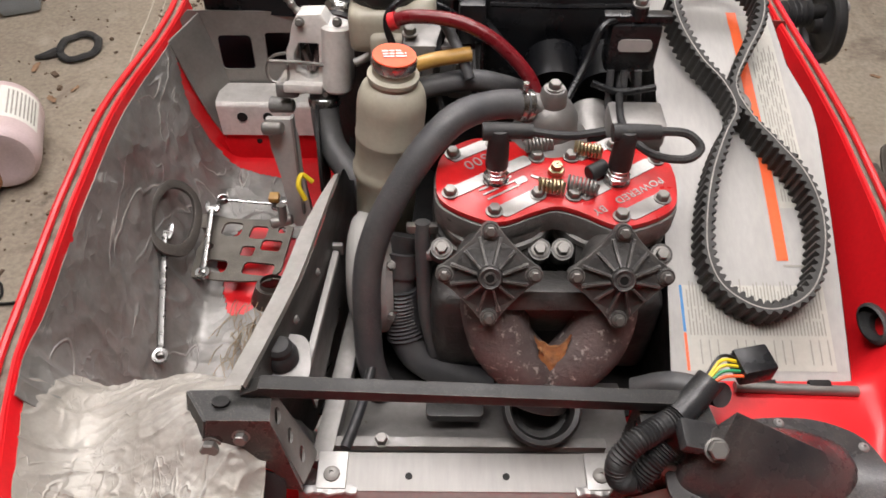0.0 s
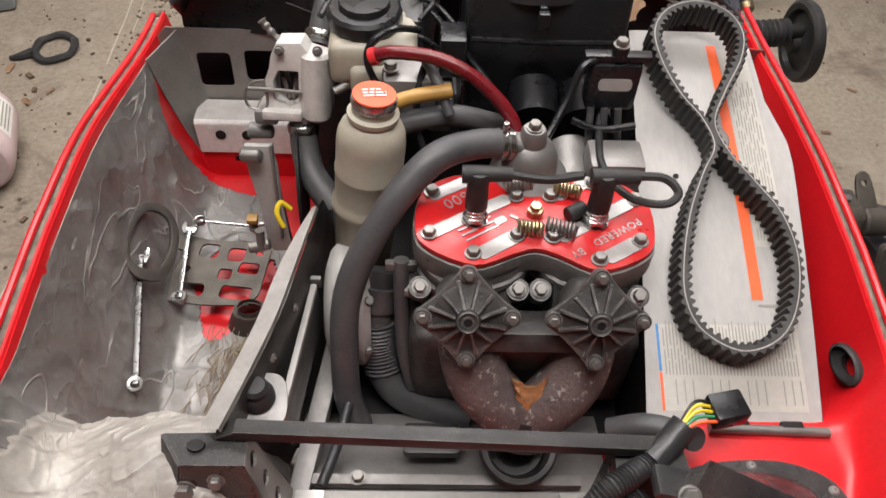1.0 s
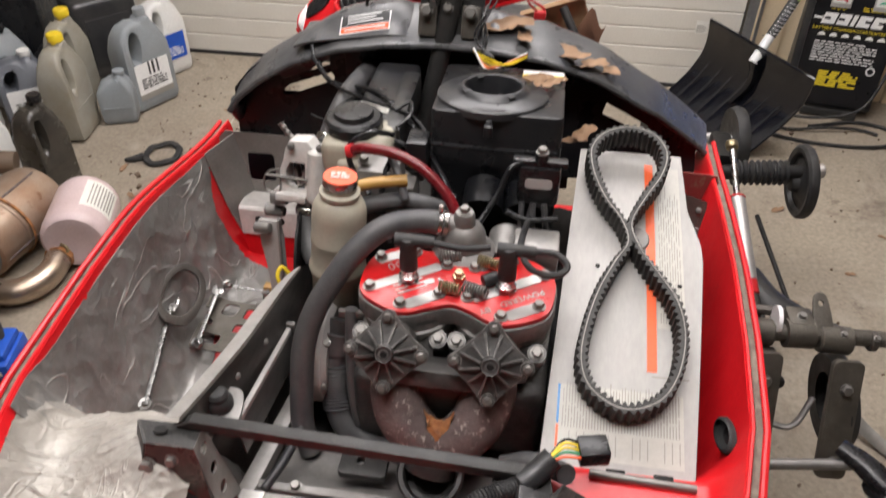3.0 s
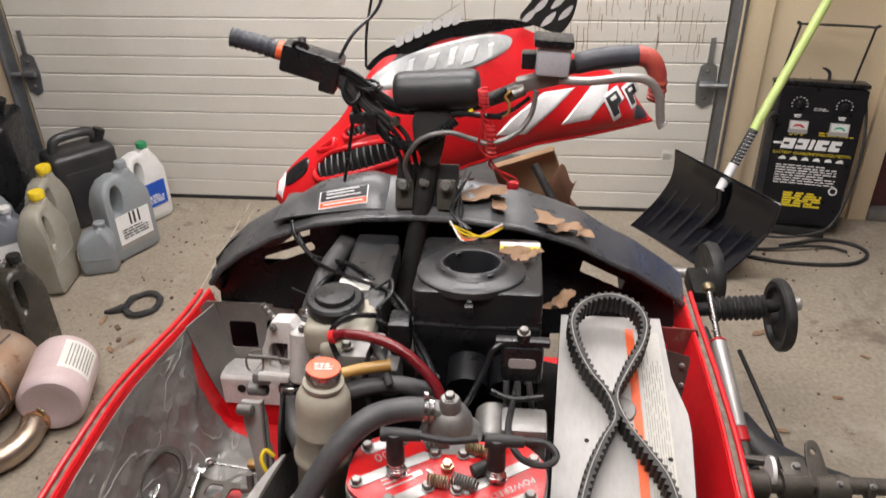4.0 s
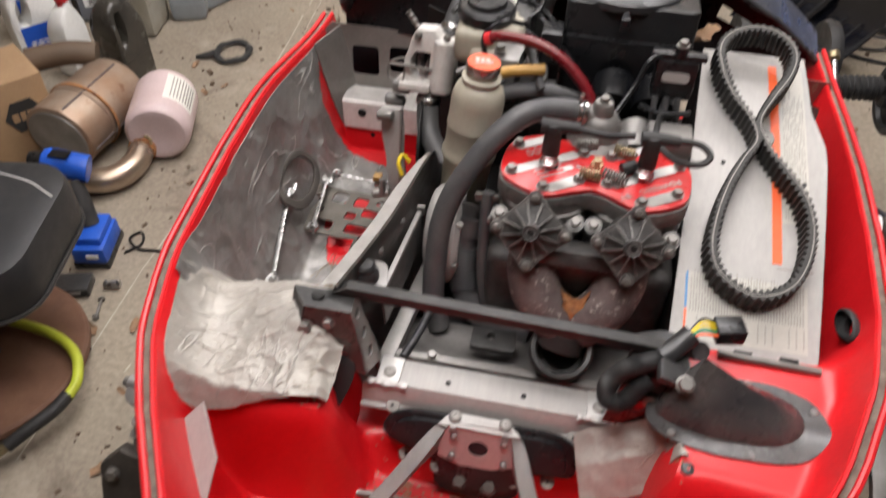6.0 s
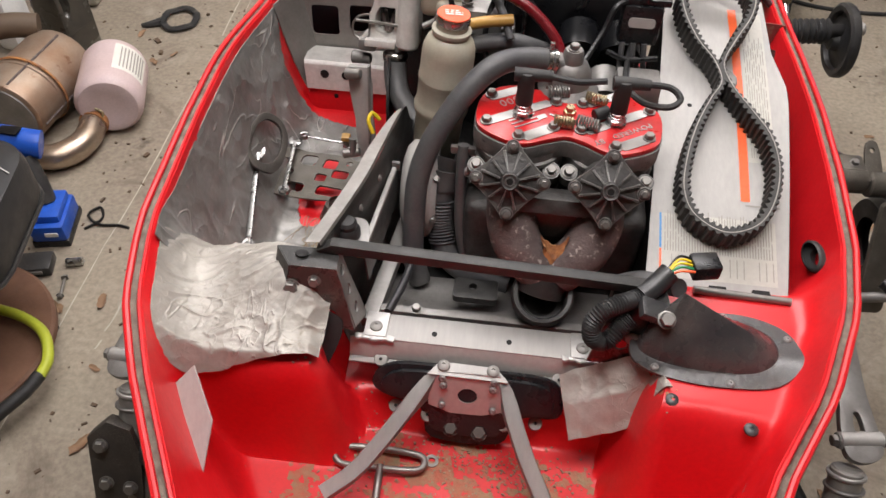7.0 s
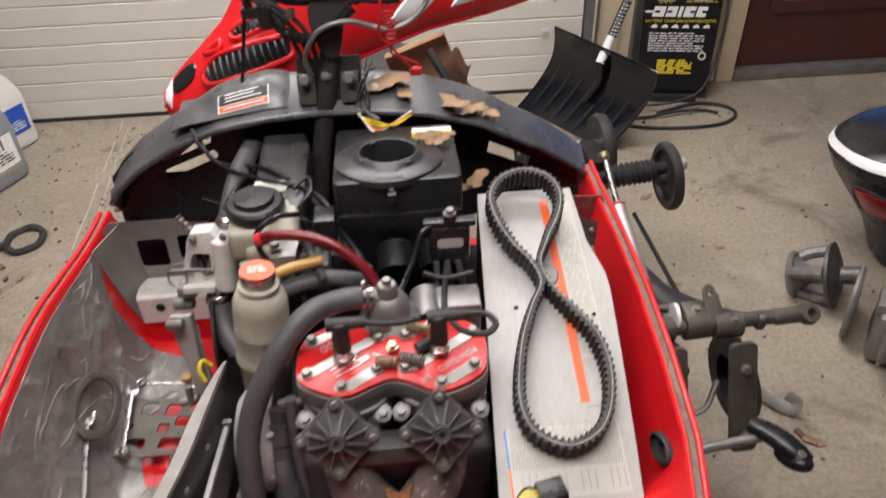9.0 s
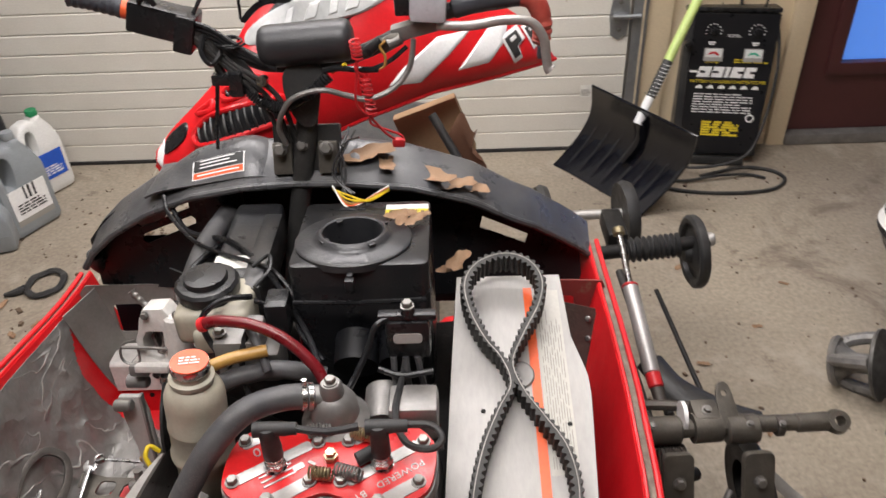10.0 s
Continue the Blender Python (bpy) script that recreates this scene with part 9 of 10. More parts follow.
fp = part("front_panel", plate(B(), [(-FW / 2 + 0.004, 0.02), (FW / 2 - 0.016, 0.02), (FW / 2 - 0.004, 0.3), (FW / 2 - 0.002, FH - 0.01), (-FW / 2 + 0.002, FH - 0.012), (-FW / 2 + 0.0, 0.3)], 0.004, pose(0, 0, 0.001)), PANEL_BLACK, ch, "printed black front panel", world=False)
for i, x in enumerate((-0.068, 0.075)):
    me = part("meter", box(B(), (x, FH - 0.16, 0.008), (0.068, 0.048, 0.008), 0.002), ALU_SHEET, ch, "rectangular meter in a silver frame", world=False)
    part("meter_face", box(B(), (x, FH - 0.153, 0.0125), (0.06, 0.03, 0.002)), METER, me, world=False)
    part("meter_arc", plate(B(), [(x - 0.022, FH - 0.16), (x - 0.012, FH - 0.149), (x + 0.006, FH - 0.147), (x + 0.021, FH - 0.158), (x + 0.016, FH - 0.163), (x + 0.004, FH - 0.155), (x - 0.012, FH - 0.157)], 0.001, pose(0, 0, 0.0137)), METER_GREEN if i else RED_CAP, me, world=False)
    kx = x - 0.01 if i == 0 else x + 0.002
    kn = part("knob", lathe(B(), [(0.014, 0.004), (0.013, 0.014), (0.008, 0.016), (0, 0.016)], Matrix.Translation((kx, FH - 0.075, 0.002)), 12), BLACK, ch, "black turning knob", world=False)
    tk = B()
    for k in range(9):
        a = radians(200 - 27 * k)
        box(tk, (kx + 0.027 * math.cos(a), FH - 0.075 + 0.027 * math.sin(a), 0.0055), (0.006, 0.003, 0.001))
    box(tk, (kx, FH - 0.115, 0.0055), (0.026, 0.005, 0.001))
    box(tk, (kx, FH - 0.122, 0.0055), (0.02, 0.004, 0.001))
    part("dial_marks", tk, LABEL_WHITE, ch, "", world=False)
part("print", bars(B(), pose(0.0, FH - 0.09, 0.0055), 0.05, 0.012, 2, 0.4, words=3), LABEL_WHITE, ch, world=False)
x = -0.118
for w in (0.045, 0.04, 0.014, 0.042, 0.038):
    part("brand_block", plate(B(), [(x, 0.315), (x + w, 0.315), (x + w + 0.009, 0.355), (x + 0.009, 0.355)], 0.001, pose(0, 0, 0.0052)), LABEL_WHITE, ch, "slanted white brand block", world=False)
    x += w + 0.007
part("brand_bar", box(B(), (-0.13, 0.335, 0.0057), (0.03, 0.008, 0.001)), LABEL_WHITE, ch, world=False)
lk = B()
for cx in (-0.098, -0.05, 0.04, 0.085):
    box(lk, (cx, 0.335, 0.0066), (0.02, 0.009, 0.0008))
part("brand_gap", lk, PANEL_BLACK, ch, world=False)
me = letters("300", 0.036, 0.0005)
me.materials.append(YELLOW_INK)
me.transform(pose(-0.07, 0.378, 0.0055))
part("lettering", me, None, ch, "yellow numerals", world=False)
part("yellow_print", bars(B(), pose(0.07, 0.378, 0.0055), 0.12, 0.018, 2, 0.5, words=5), YELLOW_INK, ch, world=False)
me = letters("BATTERY CHARGER/STARTER/TESTER", 0.0165, 0.0004)
me.materials.append(YELLOW_INK)
me.transform(pose(-0.002, 0.298, 0.0055))
part("lettering", me, None, ch, "yellow lettering", world=False)
sm = B()
for k in range(6):
    plate(sm, [(-0.118 + k * 0.041, 0.272), (-0.09 + k * 0.041, 0.272), (-0.092 + k * 0.041, 0.28), (-0.1 + k * 0.041, 0.286), (-0.112 + k * 0.041, 0.281)], 0.001, pose(0, 0, 0.0052))
part("vehicle_marks", sm, LABEL_WHITE, ch, "row of small white vehicle marks", world=False)
part("print", bars(B(), pose(-0.01, 0.215, 0.0055), 0.22, 0.08, 8, 0.4, words=9), LABEL_WHITE, ch, world=False)
spec = part("spec_table", bars(B(), pose(-0.005, 0.115, 0.0055), 0.14, 0.06, 6, 0.8, words=3), YELLOW_INK, ch, "yellow table of small print", world=False)
tagged(spec, kind="stuff")
part("round_seal", lathe(B(), [(0.016, 0.0), (0.016, 0.001), (0.011, 0.001), (0.011, 0.0)], Matrix.Translation((0.1, 0.16, 0.0052)), 20), LABEL_WHITE, ch, world=False)
part("push_handle", tube(B(), [(-0.158, 0.45, -0.06), (-0.156, 0.57, -0.03), (-0.132, 0.765, 0.025), (-0.126, 0.776, 0.027), (0.11, 0.776, 0.027), (0.116, 0.765, 0.025), (0.098, 0.57, -0.03), (0.095, 0.45, -0.06)], 0.0045, 8, 5), BLACK_PAINT, ch, "thin black push handle", world=False)
part("carry_handle", tube(B(), [(-0.05, FH + 0.01, -0.07), (-0.045, FH + 0.04, -0.07), (-0.015, FH + 0.055, -0.07), (0.015, FH + 0.04, -0.07), (0.02, FH + 0.01, -0.07)], 0.006, 8), RUBBER, ch, world=False)
part("cord", tube(B(), [(0.12, FH + 0.01, -0.05), (0.15, 0.5, -0.01), (0.165, 0.36, 0.02), (0.15, 0.2, 0.05), (0.11, 0.06, 0.08), (0.04, 0.012, 0.1), (-0.06, -0.01, 0.11), (-0.15, -0.022, 0.09)], 0.0055, 8), RUBBER, ch, "black cord hanging down", world=False)
part("cord_clip", box(B(), (-0.165, 0.44, 0.02), (0.03, 0.02, 0.05), 0.006, rot=Matrix.Rotation(radians(35), 3, "Z")), BLACK, ch, world=False)
for x in (-0.12, 0.1):
    part("wheel", lathe(B(), [(0, -0.014), (0.045, -0.014), (0.05, 0.0), (0.045, 0.014), (0, 0.014)], Matrix.Translation((x, 0.025, -0.1)) @ frame_of((1, 0, 0)), 24), RUBBER, ch, world=False)
part("foot", box(B(), (0.0, -0.012, 0.01), (0.2, 0.03, 0.02), 0.004), BLACK_PAINT, ch, world=False)
cab = thing("charger_cable", (1.45, 2.7, 0), "black cable coiled in a loop on the concrete floor", "cable")
part("cable", tube(B(), [(1.2, 2.72, 0.01), (1.35, 2.66, 0.008), (1.52, 2.64, 0.008), (1.66, 2.66, 0.008), (1.73, 2.73, 0.008), (1.7, 2.8, 0.008), (1.6, 2.83, 0.008), (1.5, 2.8, 0.008), (1.42, 2.77, 0.008)], 0.007, 8), RUBBER, cab)
part("cable", tube(B(), [(1.25, 2.75, 0.009), (1.36, 2.74, 0.009), (1.48, 2.75, 0.02), (1.6, 2.77, 0.01), (1.66, 2.74, 0.01)], 0.0055, 8), RUBBER, cab)


# jugs and cans
def jug(x, y, w, d, h, rz, body, cap, label, label_mat=None, grip=True, cap_r=0.022):
    """A moulded jug: rounded block with sloped shoulders, a loop handle and a screw cap."""
    M = pose(x, y, 0, 0, 0, rz)
    t = thing("jug", M, label, "jug", "jugs by the door")
    r = min(w, d) * 0.16
    side = [(-w * 0.46, 0.004), (w * 0.46, 0.004), (w * 0.5, 0.03), (w * 0.5, h * 0.55), (w * 0.49, h * 0.66), (w * 0.4, h * 0.8), (w * 0.3, h * 0.88), (w * 0.3, h * 0.93), (w * 0.08, h * 0.93), (w * 0.06, h * 0.88)]
    if grip:
        side += [(-w * 0.08, h * 0.91), (-w * 0.3, h * 0.88), (-w * 0.44, h * 0.78)]
    else:
        side += [(-w * 0.1, h * 0.86), (-w * 0.36, h * 0.76)]
    side += [(-w * 0.5, h * 0.62), (-w * 0.5, 0.03)]
    slot = [smooth2d([(-w * 0.3, h * 0.5), (-w * 0.18, h * 0.52), (-w * 0.1, h * 0.68), (-w * 0.1, h * 0.8), (-w * 0.22, h * 0.8), (-w * 0.32, h * 0.68)], 2)] if grip else []
    bm = plate(B(), side, d, basis((0, d / 2, 0), (1, 0, 0), (0, 0, 1)), slot, bevel=r)
    for v in bm.verts:
        v.co.y *= 1 - 0.45 * sstep(h * 0.6, h * 0.93, v.co.z)
    part("body", bm, body, t, world=False, sharp=50)
    part("cap", lathe(B(), [(cap_r * 0.85, 0.88 * h), (cap_r * 0.85, 0.935 * h), (cap_r, 0.935 * h), (cap_r, 0.99 * h), (cap_r * 0.9, h), (0, h)], Matrix.Translation((w * 0.19, 0, 0)), 18), cap, t, "screw cap", world=False)
    part("seam", box(B(), (0, -d / 2 - 0.0005, h * 0.34), (w * 0.8, 0.002, 0.006), 0.0008), body, t, world=False)
    if label_mat:
        lb = part("label", plate(B(), rrect(0, 0.22 * h, w * 0.74, h * 0.32, 0.004), 0.001, basis((0, -d / 2 - 0.0015, 0.05), (1, 0, 0), (0, 0, 1))), label_mat, t, "printed paper label", world=False)
        part("print", bars(B(), basis((0, -d / 2 - 0.0035, 0.03 + 0.22 * h), (1, 0, 0), (0, 0, 1)), w * 0.55, h * 0.12, 4, 0.5, words=4), INK if label_mat != BLUE else LABEL_WHITE, lb, world=False)
    return t


j = jug(-1.115, 2.575, 0.2, 0.115, 0.37, 62, GREY_JUG, GREY_JUG, "grey oil jug with a white and black label on the concrete", LABEL_WHITE)
for dx, w in ((-0.012, 0.012), (0.006, 0.014), (0.026, 0.012)):
    part("label_mark", box(B(), (dx, -0.0595, 0.165), (w * 0.7, 0.0012, 0.05)), INK, j, world=False)
part("label_dark", box(B(), (0.0, -0.0592, 0.075), (0.15, 0.0012, 0.05)), INK_GREY, j, world=False)
jug(-1.155, 2.84, 0.17, 0.11, 0.335, 60, WHITE_JUG, GREEN_CAP, "white jug with blue label and green cap, by the door", BLUE)
jug(-1.272, 2.31, 0.17, 0.11, 0.37, 96, BEIGE_JUG, YELLOW, "oily beige jug with a yellow cap on the concrete", None, cap_r=0.027)
jug(-1.37, 2.52, 0.16, 0.1, 0.37, 88, BEIGE_JUG, YELLOW, "grey-beige jug with a yellow cap behind another", None, cap_r=0.027)
jug(-1.16, 2.43, 0.13, 0.1, 0.2, 20, GREY_JUG, GREY_JUG, "small grey plastic jug half hidden behind a beige one", None, False)
jug(-1.49, 2.38, 0.18, 0.14, 0.27, 40, mat("smoky_jug", (0.14, 0.15, 0.17), 0.4), WHITE_JUG, "smoky dark jug with a white cap", LABEL_WHITE)
jug(-1.45, 2.55, 0.15, 0.12, 0.25, 10, BLACK, RED_CAP, "black jug with a red cap", None)
jug(-1.15, 1.95, 0.13, 0.11, 0.34, 75, mat("oily_clear_jug", (0.035, 0.032, 0.028), 0.25, second=(0.09, 0.08, 0.06), scale=5, amount=0.8), BLACK, "see-through jug of black waste oil, pale level strip", None)
part("level_strip", box(B(), (-1.12, 1.886, 0.13), (0.008, 0.002, 0.24)), GREY_JUG, [o for o in scene.objects if o.name.startswith("jug") and o.parent is None][-1])
jug(-1.6, 2.2, 0.18, 0.13, 0.3, 30, WHITE_JUG, BLUE, "white jug with a blue cap", BLUE)
jug(-1.36, 1.98, 0.1, 0.08, 0.27, 80, WHITE_JUG, RED_CAP, "slim white bottle with a red cap", None, False)
jug(-1.5, 2.02, 0.17, 0.12, 0.31, 50, WHITE_JUG, GREEN_CAP, "white and blue jug with a green cap", BLUE)
jug(-1.62, 2.48, 0.2, 0.14, 0.33, -20, GREY_JUG, BLACK, "dusty grey jug with a loop handle", None)


def can(x, y, w, d, h, rz, material, label):
    """A boxy fuel can with a top handle and spout."""
    t = thing("fuel_can", pose(x, y, 0, 0, 0, rz), label, "fuel can", "cans by the wall")
    part("body", box(B(), (0, 0, h * 0.43), (w, d, h * 0.86), 0.035, seg=4), material, t, world=False)
    part("handle", tube(B(), [(-w * 0.36, 0, h * 0.8), (-w * 0.3, 0, h * 0.97), (0, 0, h), (w * 0.28, 0, h * 0.96), (w * 0.34, 0, h * 0.8)], 0.02, 10, flat=0.8), material, t, world=False)
    part("spout", cyl(B(), (w * 0.3, 0, h * 0.82), (w * 0.42, 0, h * 0.98), 0.025, seg=14), BLACK, t, world=False)
    for s in (-1, 1):
        part("rib", box(B(), (0, s * (d / 2 + 0.002), h * 0.42), (w * 0.7, 0.008, h * 0.5), 0.003), material, t, world=False)


can(-1.4, 2.83, 0.26, 0.17, 0.38, 50, BLACK_DUSTY, "dusty black fuel can standing before the door post")
can(-1.75, 2.72, 0.34, 0.3, 0.56, 20, BLACK, "big black plastic fuel can by the wall")
bag = B()
sheet(bag, lambda u, v: V(-2.05 + 0.24 * math.cos(TAU * u) * (1 - 0.55 * max(0, v - 0.5)) + 0.03 * noise.noise(V(u * 9, v * 7, 1)), 2.4 + 0.22 * math.sin(TAU * u) * (1 - 0.5 * max(0, v - 0.5)) + 0.03 * noise.noise(V(u * 9, v * 7, 5)), 0.7 * v + 0.02 * noise.noise(V(u * 12, v * 9, 3))), 60, 30)
bmesh.ops.remove_doubles(bag, verts=bag.verts, dist=0.001)
bmesh.ops.holes_fill(bag, edges=[e for e in bag.edges if e.is_boundary])
solo("trash_bag", bag, mat("shiny_black_film", (0.012, 0.012, 0.013), 0.2, second=(0.02, 0.02, 0.02), scale=20, amount=0.5, bump=0.5, bump_scale=25), "shiny black plastic trash bag, full", "trash bag")

# tipped pinkish jar
JM = Matrix.Translation((-0.905, 1.7, 0.096)) @ frame_of((0.3, -0.95, 0.03)) @ Matrix.Scale(0.93, 4)
jar = thing("plastic_jar", JM, "pinkish translucent plastic jar lying on its side on the concrete", "jar")
part("body", lathe(B(), [(0, 0.128), (0.045, 0.13), (0.06, 0.136), (0.085, 0.134), (0.097, 0.122), (0.1, 0.1), (0.1, -0.08), (0.094, -0.1), (0.07, -0.125), (0.05, -0.135), (0.05, -0.15), (0, -0.15)], None, 36), PINK_JAR, jar, world=False)
lab = part("label", sheet(B(), lambda u, v: V(0.101 * math.cos(radians(-28 + 62 * u)) , 0.101 * math.sin(radians(-28 + 62 * u)), -0.07 + 0.14 * v), 10, 2), LABEL, jar, "scuffed paper label", m=pose(0, 0, 0, 0, 0, 40), world=False)
pt = B()
for k in range(8):
    a = radians(-20 + 6 * k)
    box(pt, (0.1018 * math.cos(a), 0.1018 * math.sin(a), 0.0), (0.001, 0.004, 0.11), rot=Matrix.Rotation(a, 3, "Z"))
part("print", pt, INK_GREY, lab, world=False)

# muffler with a bent tail pipe
MA, MB = V(-1.125, 1.5, 0.105), V(-1.095, 1.81, 0.105)
mu = thing("muffler", (-1.06, 1.58, 0), "heat-stained steel muffler can with a bent tail pipe", "muffler")
mm = Matrix.Translation(MA) @ frame_of(MB - MA) @ Matrix.Scale(0.78, 4)
part("can", lathe(B(), [(0, 0), (0.118, 0), (0.128, 0.006), (0.13, 0.02), (0.13, 0.13), (0.134, 0.134), (0.134, 0.142), (0.13, 0.146), (0.13, 0.34), (0.12, 0.37), (0.06, 0.4), (0, 0.4)], mm, 36, 1.05, 0.98), MUFFLER, mu, "oval can with rust blooms")
for a in (0.35, 1.9, 3.4, 5.0):
    q = [mm @ V(0.137 * math.cos(a), 0.128 * math.sin(a), 0.02 + 0.32 * k / 8) for k in range(9)]
    part("rolled_seam", tube(B(), q, 0.0035, 6, 2), RUST, mu)
part("end_cap", lathe(B(), [(0.115, -0.002), (0.112, -0.006), (0.06, -0.007), (0, -0.007)], mm, 36, 1.05, 0.98), ALU_DULL, mu, "grey flat end")
part("band", lathe(B(), [(0.136, 0.15), (0.139, 0.152), (0.139, 0.16), (0.136, 0.162)], mm, 36, 1.05, 0.98), RUST_ORANGE, mu)
part("tail_pipe", tube(B(), [(-0.918, 1.565, 0.05), (-0.912, 1.51, 0.045), (-0.926, 1.455, 0.043), (-0.965, 1.418, 0.043), (-1.02, 1.412, 0.046), (-1.08, 1.43, 0.055)], 0.036, 22, 8), PIPE, mu, "bent steel tail pipe")
part("pipe_clamp", tube(B(), [(-0.919, 1.58, 0.05), (-0.918, 1.56, 0.05)], 0.04, 22, 2), RUST_ORANGE, mu)
part("pipe_clamp", tube(B(), [(-0.895, 1.565, 0.06), (-0.885, 1.57, 0.085), (-0.905, 1.575, 0.095)], 0.0045, 8), BRASS, mu)
part("hose_stub", tube(B(), [(-1.32, 1.72, 0.2), (-1.22, 1.77, 0.21), (-1.14, 1.8, 0.2)], 0.036, 16, 5), mat("brown_rubber", (0.13, 0.09, 0.06), 0.6), mu, "brown pipe lying across the can")
# brown paper box with a dark emblem
bx = thing("cardboard_box", pose(-1.34, 1.55, 0, 0, 0, 52), "brown cardboard box with a dark round emblem", "box")
part("carton", box(B(), (0, 0, 0.13), (0.26, 0.2, 0.26), 0.005), CARD, bx, world=False)
part("emblem", lathe(B(), [(0.055, 0), (0.055, 0.001), (0, 0.001)], basis((0.05, -0.1015, 0.15), (1, 0, 0), (0, 0, 1)), 6), INK, bx, world=False)
part("emblem_bars", bars(B(), basis((0.05, -0.104, 0.15), (1, 0, 0), (0, 0, 1)), 0.07, 0.03, 1, 0.9, words=3), CARD, bx, world=False)

# cordless drill
dr = thing("cordless_drill", (-0.86, 1.18, 0), "blue and black cordless drill standing on its battery", "drill")
part("battery", box(box(B(), (-0.83, 1.15, 0.04), (0.085, 0.125, 0.055), 0.01, rot=Matrix.Rotation(radians(12), 3, "Z")), (-0.835, 1.155, 0.075), (0.075, 0.1, 0.025), 0.008, rot=Matrix.Rotation(radians(12), 3, "Z")), BLUE, dr, "blue battery block")
part("battery_base", box(B(), (-0.83, 1.15, 0.011), (0.09, 0.13, 0.022), 0.005, rot=Matrix.Rotation(radians(12), 3, "Z")), BLACK, dr)
part("battery_label", box(B(), (-0.806, 1.088, 0.045), (0.03, 0.002, 0.012), rot=Matrix.Rotation(radians(12), 3, "Z")), LABEL_WHITE, dr)
part("grip", tube(B(), [(-0.84, 1.165, 0.08), (-0.86, 1.19, 0.13), (-0.885, 1.215, 0.18)], 0.023, 14), RUBBER, dr, "black rubber grip")
part("motor_housing", tube(B(), [(-0.96, 1.238, 0.213), (-0.93, 1.24, 0.21), (-0.875, 1.245, 0.2), (-0.855, 1.25, 0.195)], lambda u: 0.036 if u > 0.1 else 0.032, 18), BLUE, dr, "blue motor housing")
part("chuck", tube(B(), [(-0.965, 1.237, 0.214), (-1.0, 1.234, 0.217)], lambda u: 0.026 - 0.008 * u, 16, 4), BLACK, dr)
part("top_badge", box(B(), (-0.91, 1.235, 0.246), (0.05, 0.03, 0.003), 0.001), BLACK, dr)

dr.matrix_basis = Matrix.Translation((-0.895, 1.225, 0))

# stool with a thick seat and the board under it
stool = thing("stool", (-0.87, 0.85, 0), "low stool with a black vinyl seat and brown base", "stool")
part("seat", plate(B(), rrect(0, 0, 0.5, 0.36, 0.09, 8), 0.13, pose(-0.925, 0.85, 0.3, 0, 0, 10), bevel=0.03), VINYL, stool, "thick worn black vinyl seat with pale scratches")
part("scratch", tube(B(), [(-0.9, 1.0, 0.4306), (-0.78, 0.985, 0.4308), (-0.7, 0.95, 0.4306)], 0.0012, 5), LABEL_WHITE, stool)
part("seat_piping", tube(B(), [(*(pose(-0.925, 0.85, 0, 0, 0, 10) @ V(x, y, 0)).xy, 0.315) for x, y in rrect(0, 0, 0.5, 0.36, 0.09, 4)], 0.005, 6, 1, closed=True, raw=True), BLACK_PAINT, stool)
part("column", cyl(B(), (-0.9, 0.8, 0.06), (-0.88, 0.78, 0.3), 0.024, seg=16), BLACK_PAINT, stool)
part("base_board", lathe(B(), [(0, 0.03), (0.225, 0.03), (0.235, 0.036), (0.235, 0.052), (0.228, 0.058), (0, 0.058)], Matrix.Translation((-0.925, 0.79, 0)), 48), BOARD, stool, "round reddish-brown base board")
for k in range(4):
    a = TAU * k / 4 + 0.5
    part("caster", lathe(B(), [(0, -0.01), (0.014, -0.01), (0.015, 0), (0.014, 0.01), (0, 0.01)], Matrix.Translation((-0.9 + 0.19 * math.cos(a), 0.79 + 0.19 * math.sin(a), 0.015)) @ frame_of((math.cos(a + 1), math.sin(a + 1), 0)), 14), BLACK, stool)
# lime air hose lying over the board
ah = thing("air_hose", (-0.7, 0.75, 0.06), "lime green air hose with a black end and brass fitting", "hose")
part("hose", tube(B(), [(-1.05, 0.9, 0.075), (-0.9, 0.885, 0.075), (-0.78, 0.865, 0.08), (-0.7, 0.825, 0.085), (-0.66, 0.765, 0.082), (-0.658, 0.72, 0.078)], 0.0115, 12), LIME, ah)
part("hose_end", tube(B(), [(-0.66, 0.725, 0.078), (-0.672, 0.685, 0.074), (-0.7, 0.64, 0.068), (-0.73, 0.6, 0.055)], 0.014, 12), RUBBER, ah, "black rubber hose end")
part("fitting", tube(B(), [(-0.728, 0.602, 0.056), (-0.745, 0.58, 0.048)], 0.0105, 6, 2), BRASS, ah, "brass fitting")

# small things on the floor
solo("socket", cyl(B(), (-0.79, 1.08, 0.011), (-0.752, 1.09, 0.011), 0.0105, seg=16, bevel=0.001), CHROME, "small chrome socket lying on the concrete", "socket")
ad = thing("charger_block", (-0.86, 1.05, 0), "small grey-black battery adapter on the concrete", "adapter")
part("block", box(B(), (-0.862, 1.06, 0.014), (0.09, 0.06, 0.028), 0.005, rot=Matrix.Rotation(radians(15), 3, "Z")), BLACK_DUSTY, ad)
part("contact", box(B(), (-0.858, 1.03, 0.016), (0.06, 0.006, 0.01), 0.001, rot=Matrix.Rotation(radians(15), 3, "Z")), ALU_DULL, ad)
bo = thing("loose_bolt", (-0.77, 1.0, 0), "steel bolt with a nut lying on the concrete", "bolt")
part("shank", cyl(B(), (-0.775, 1.035, 0.006), (-0.762, 0.985, 0.006), 0.0035, seg=10), STEEL, bo)
stud(BOLT, (-0.775, 1.035, 0.006), (-0.25, 0.97, 0), bo, "bolt_head")
stud(BOLT, (-0.762, 0.983, 0.006), (0.25, -0.97, 0), bo, "nut")
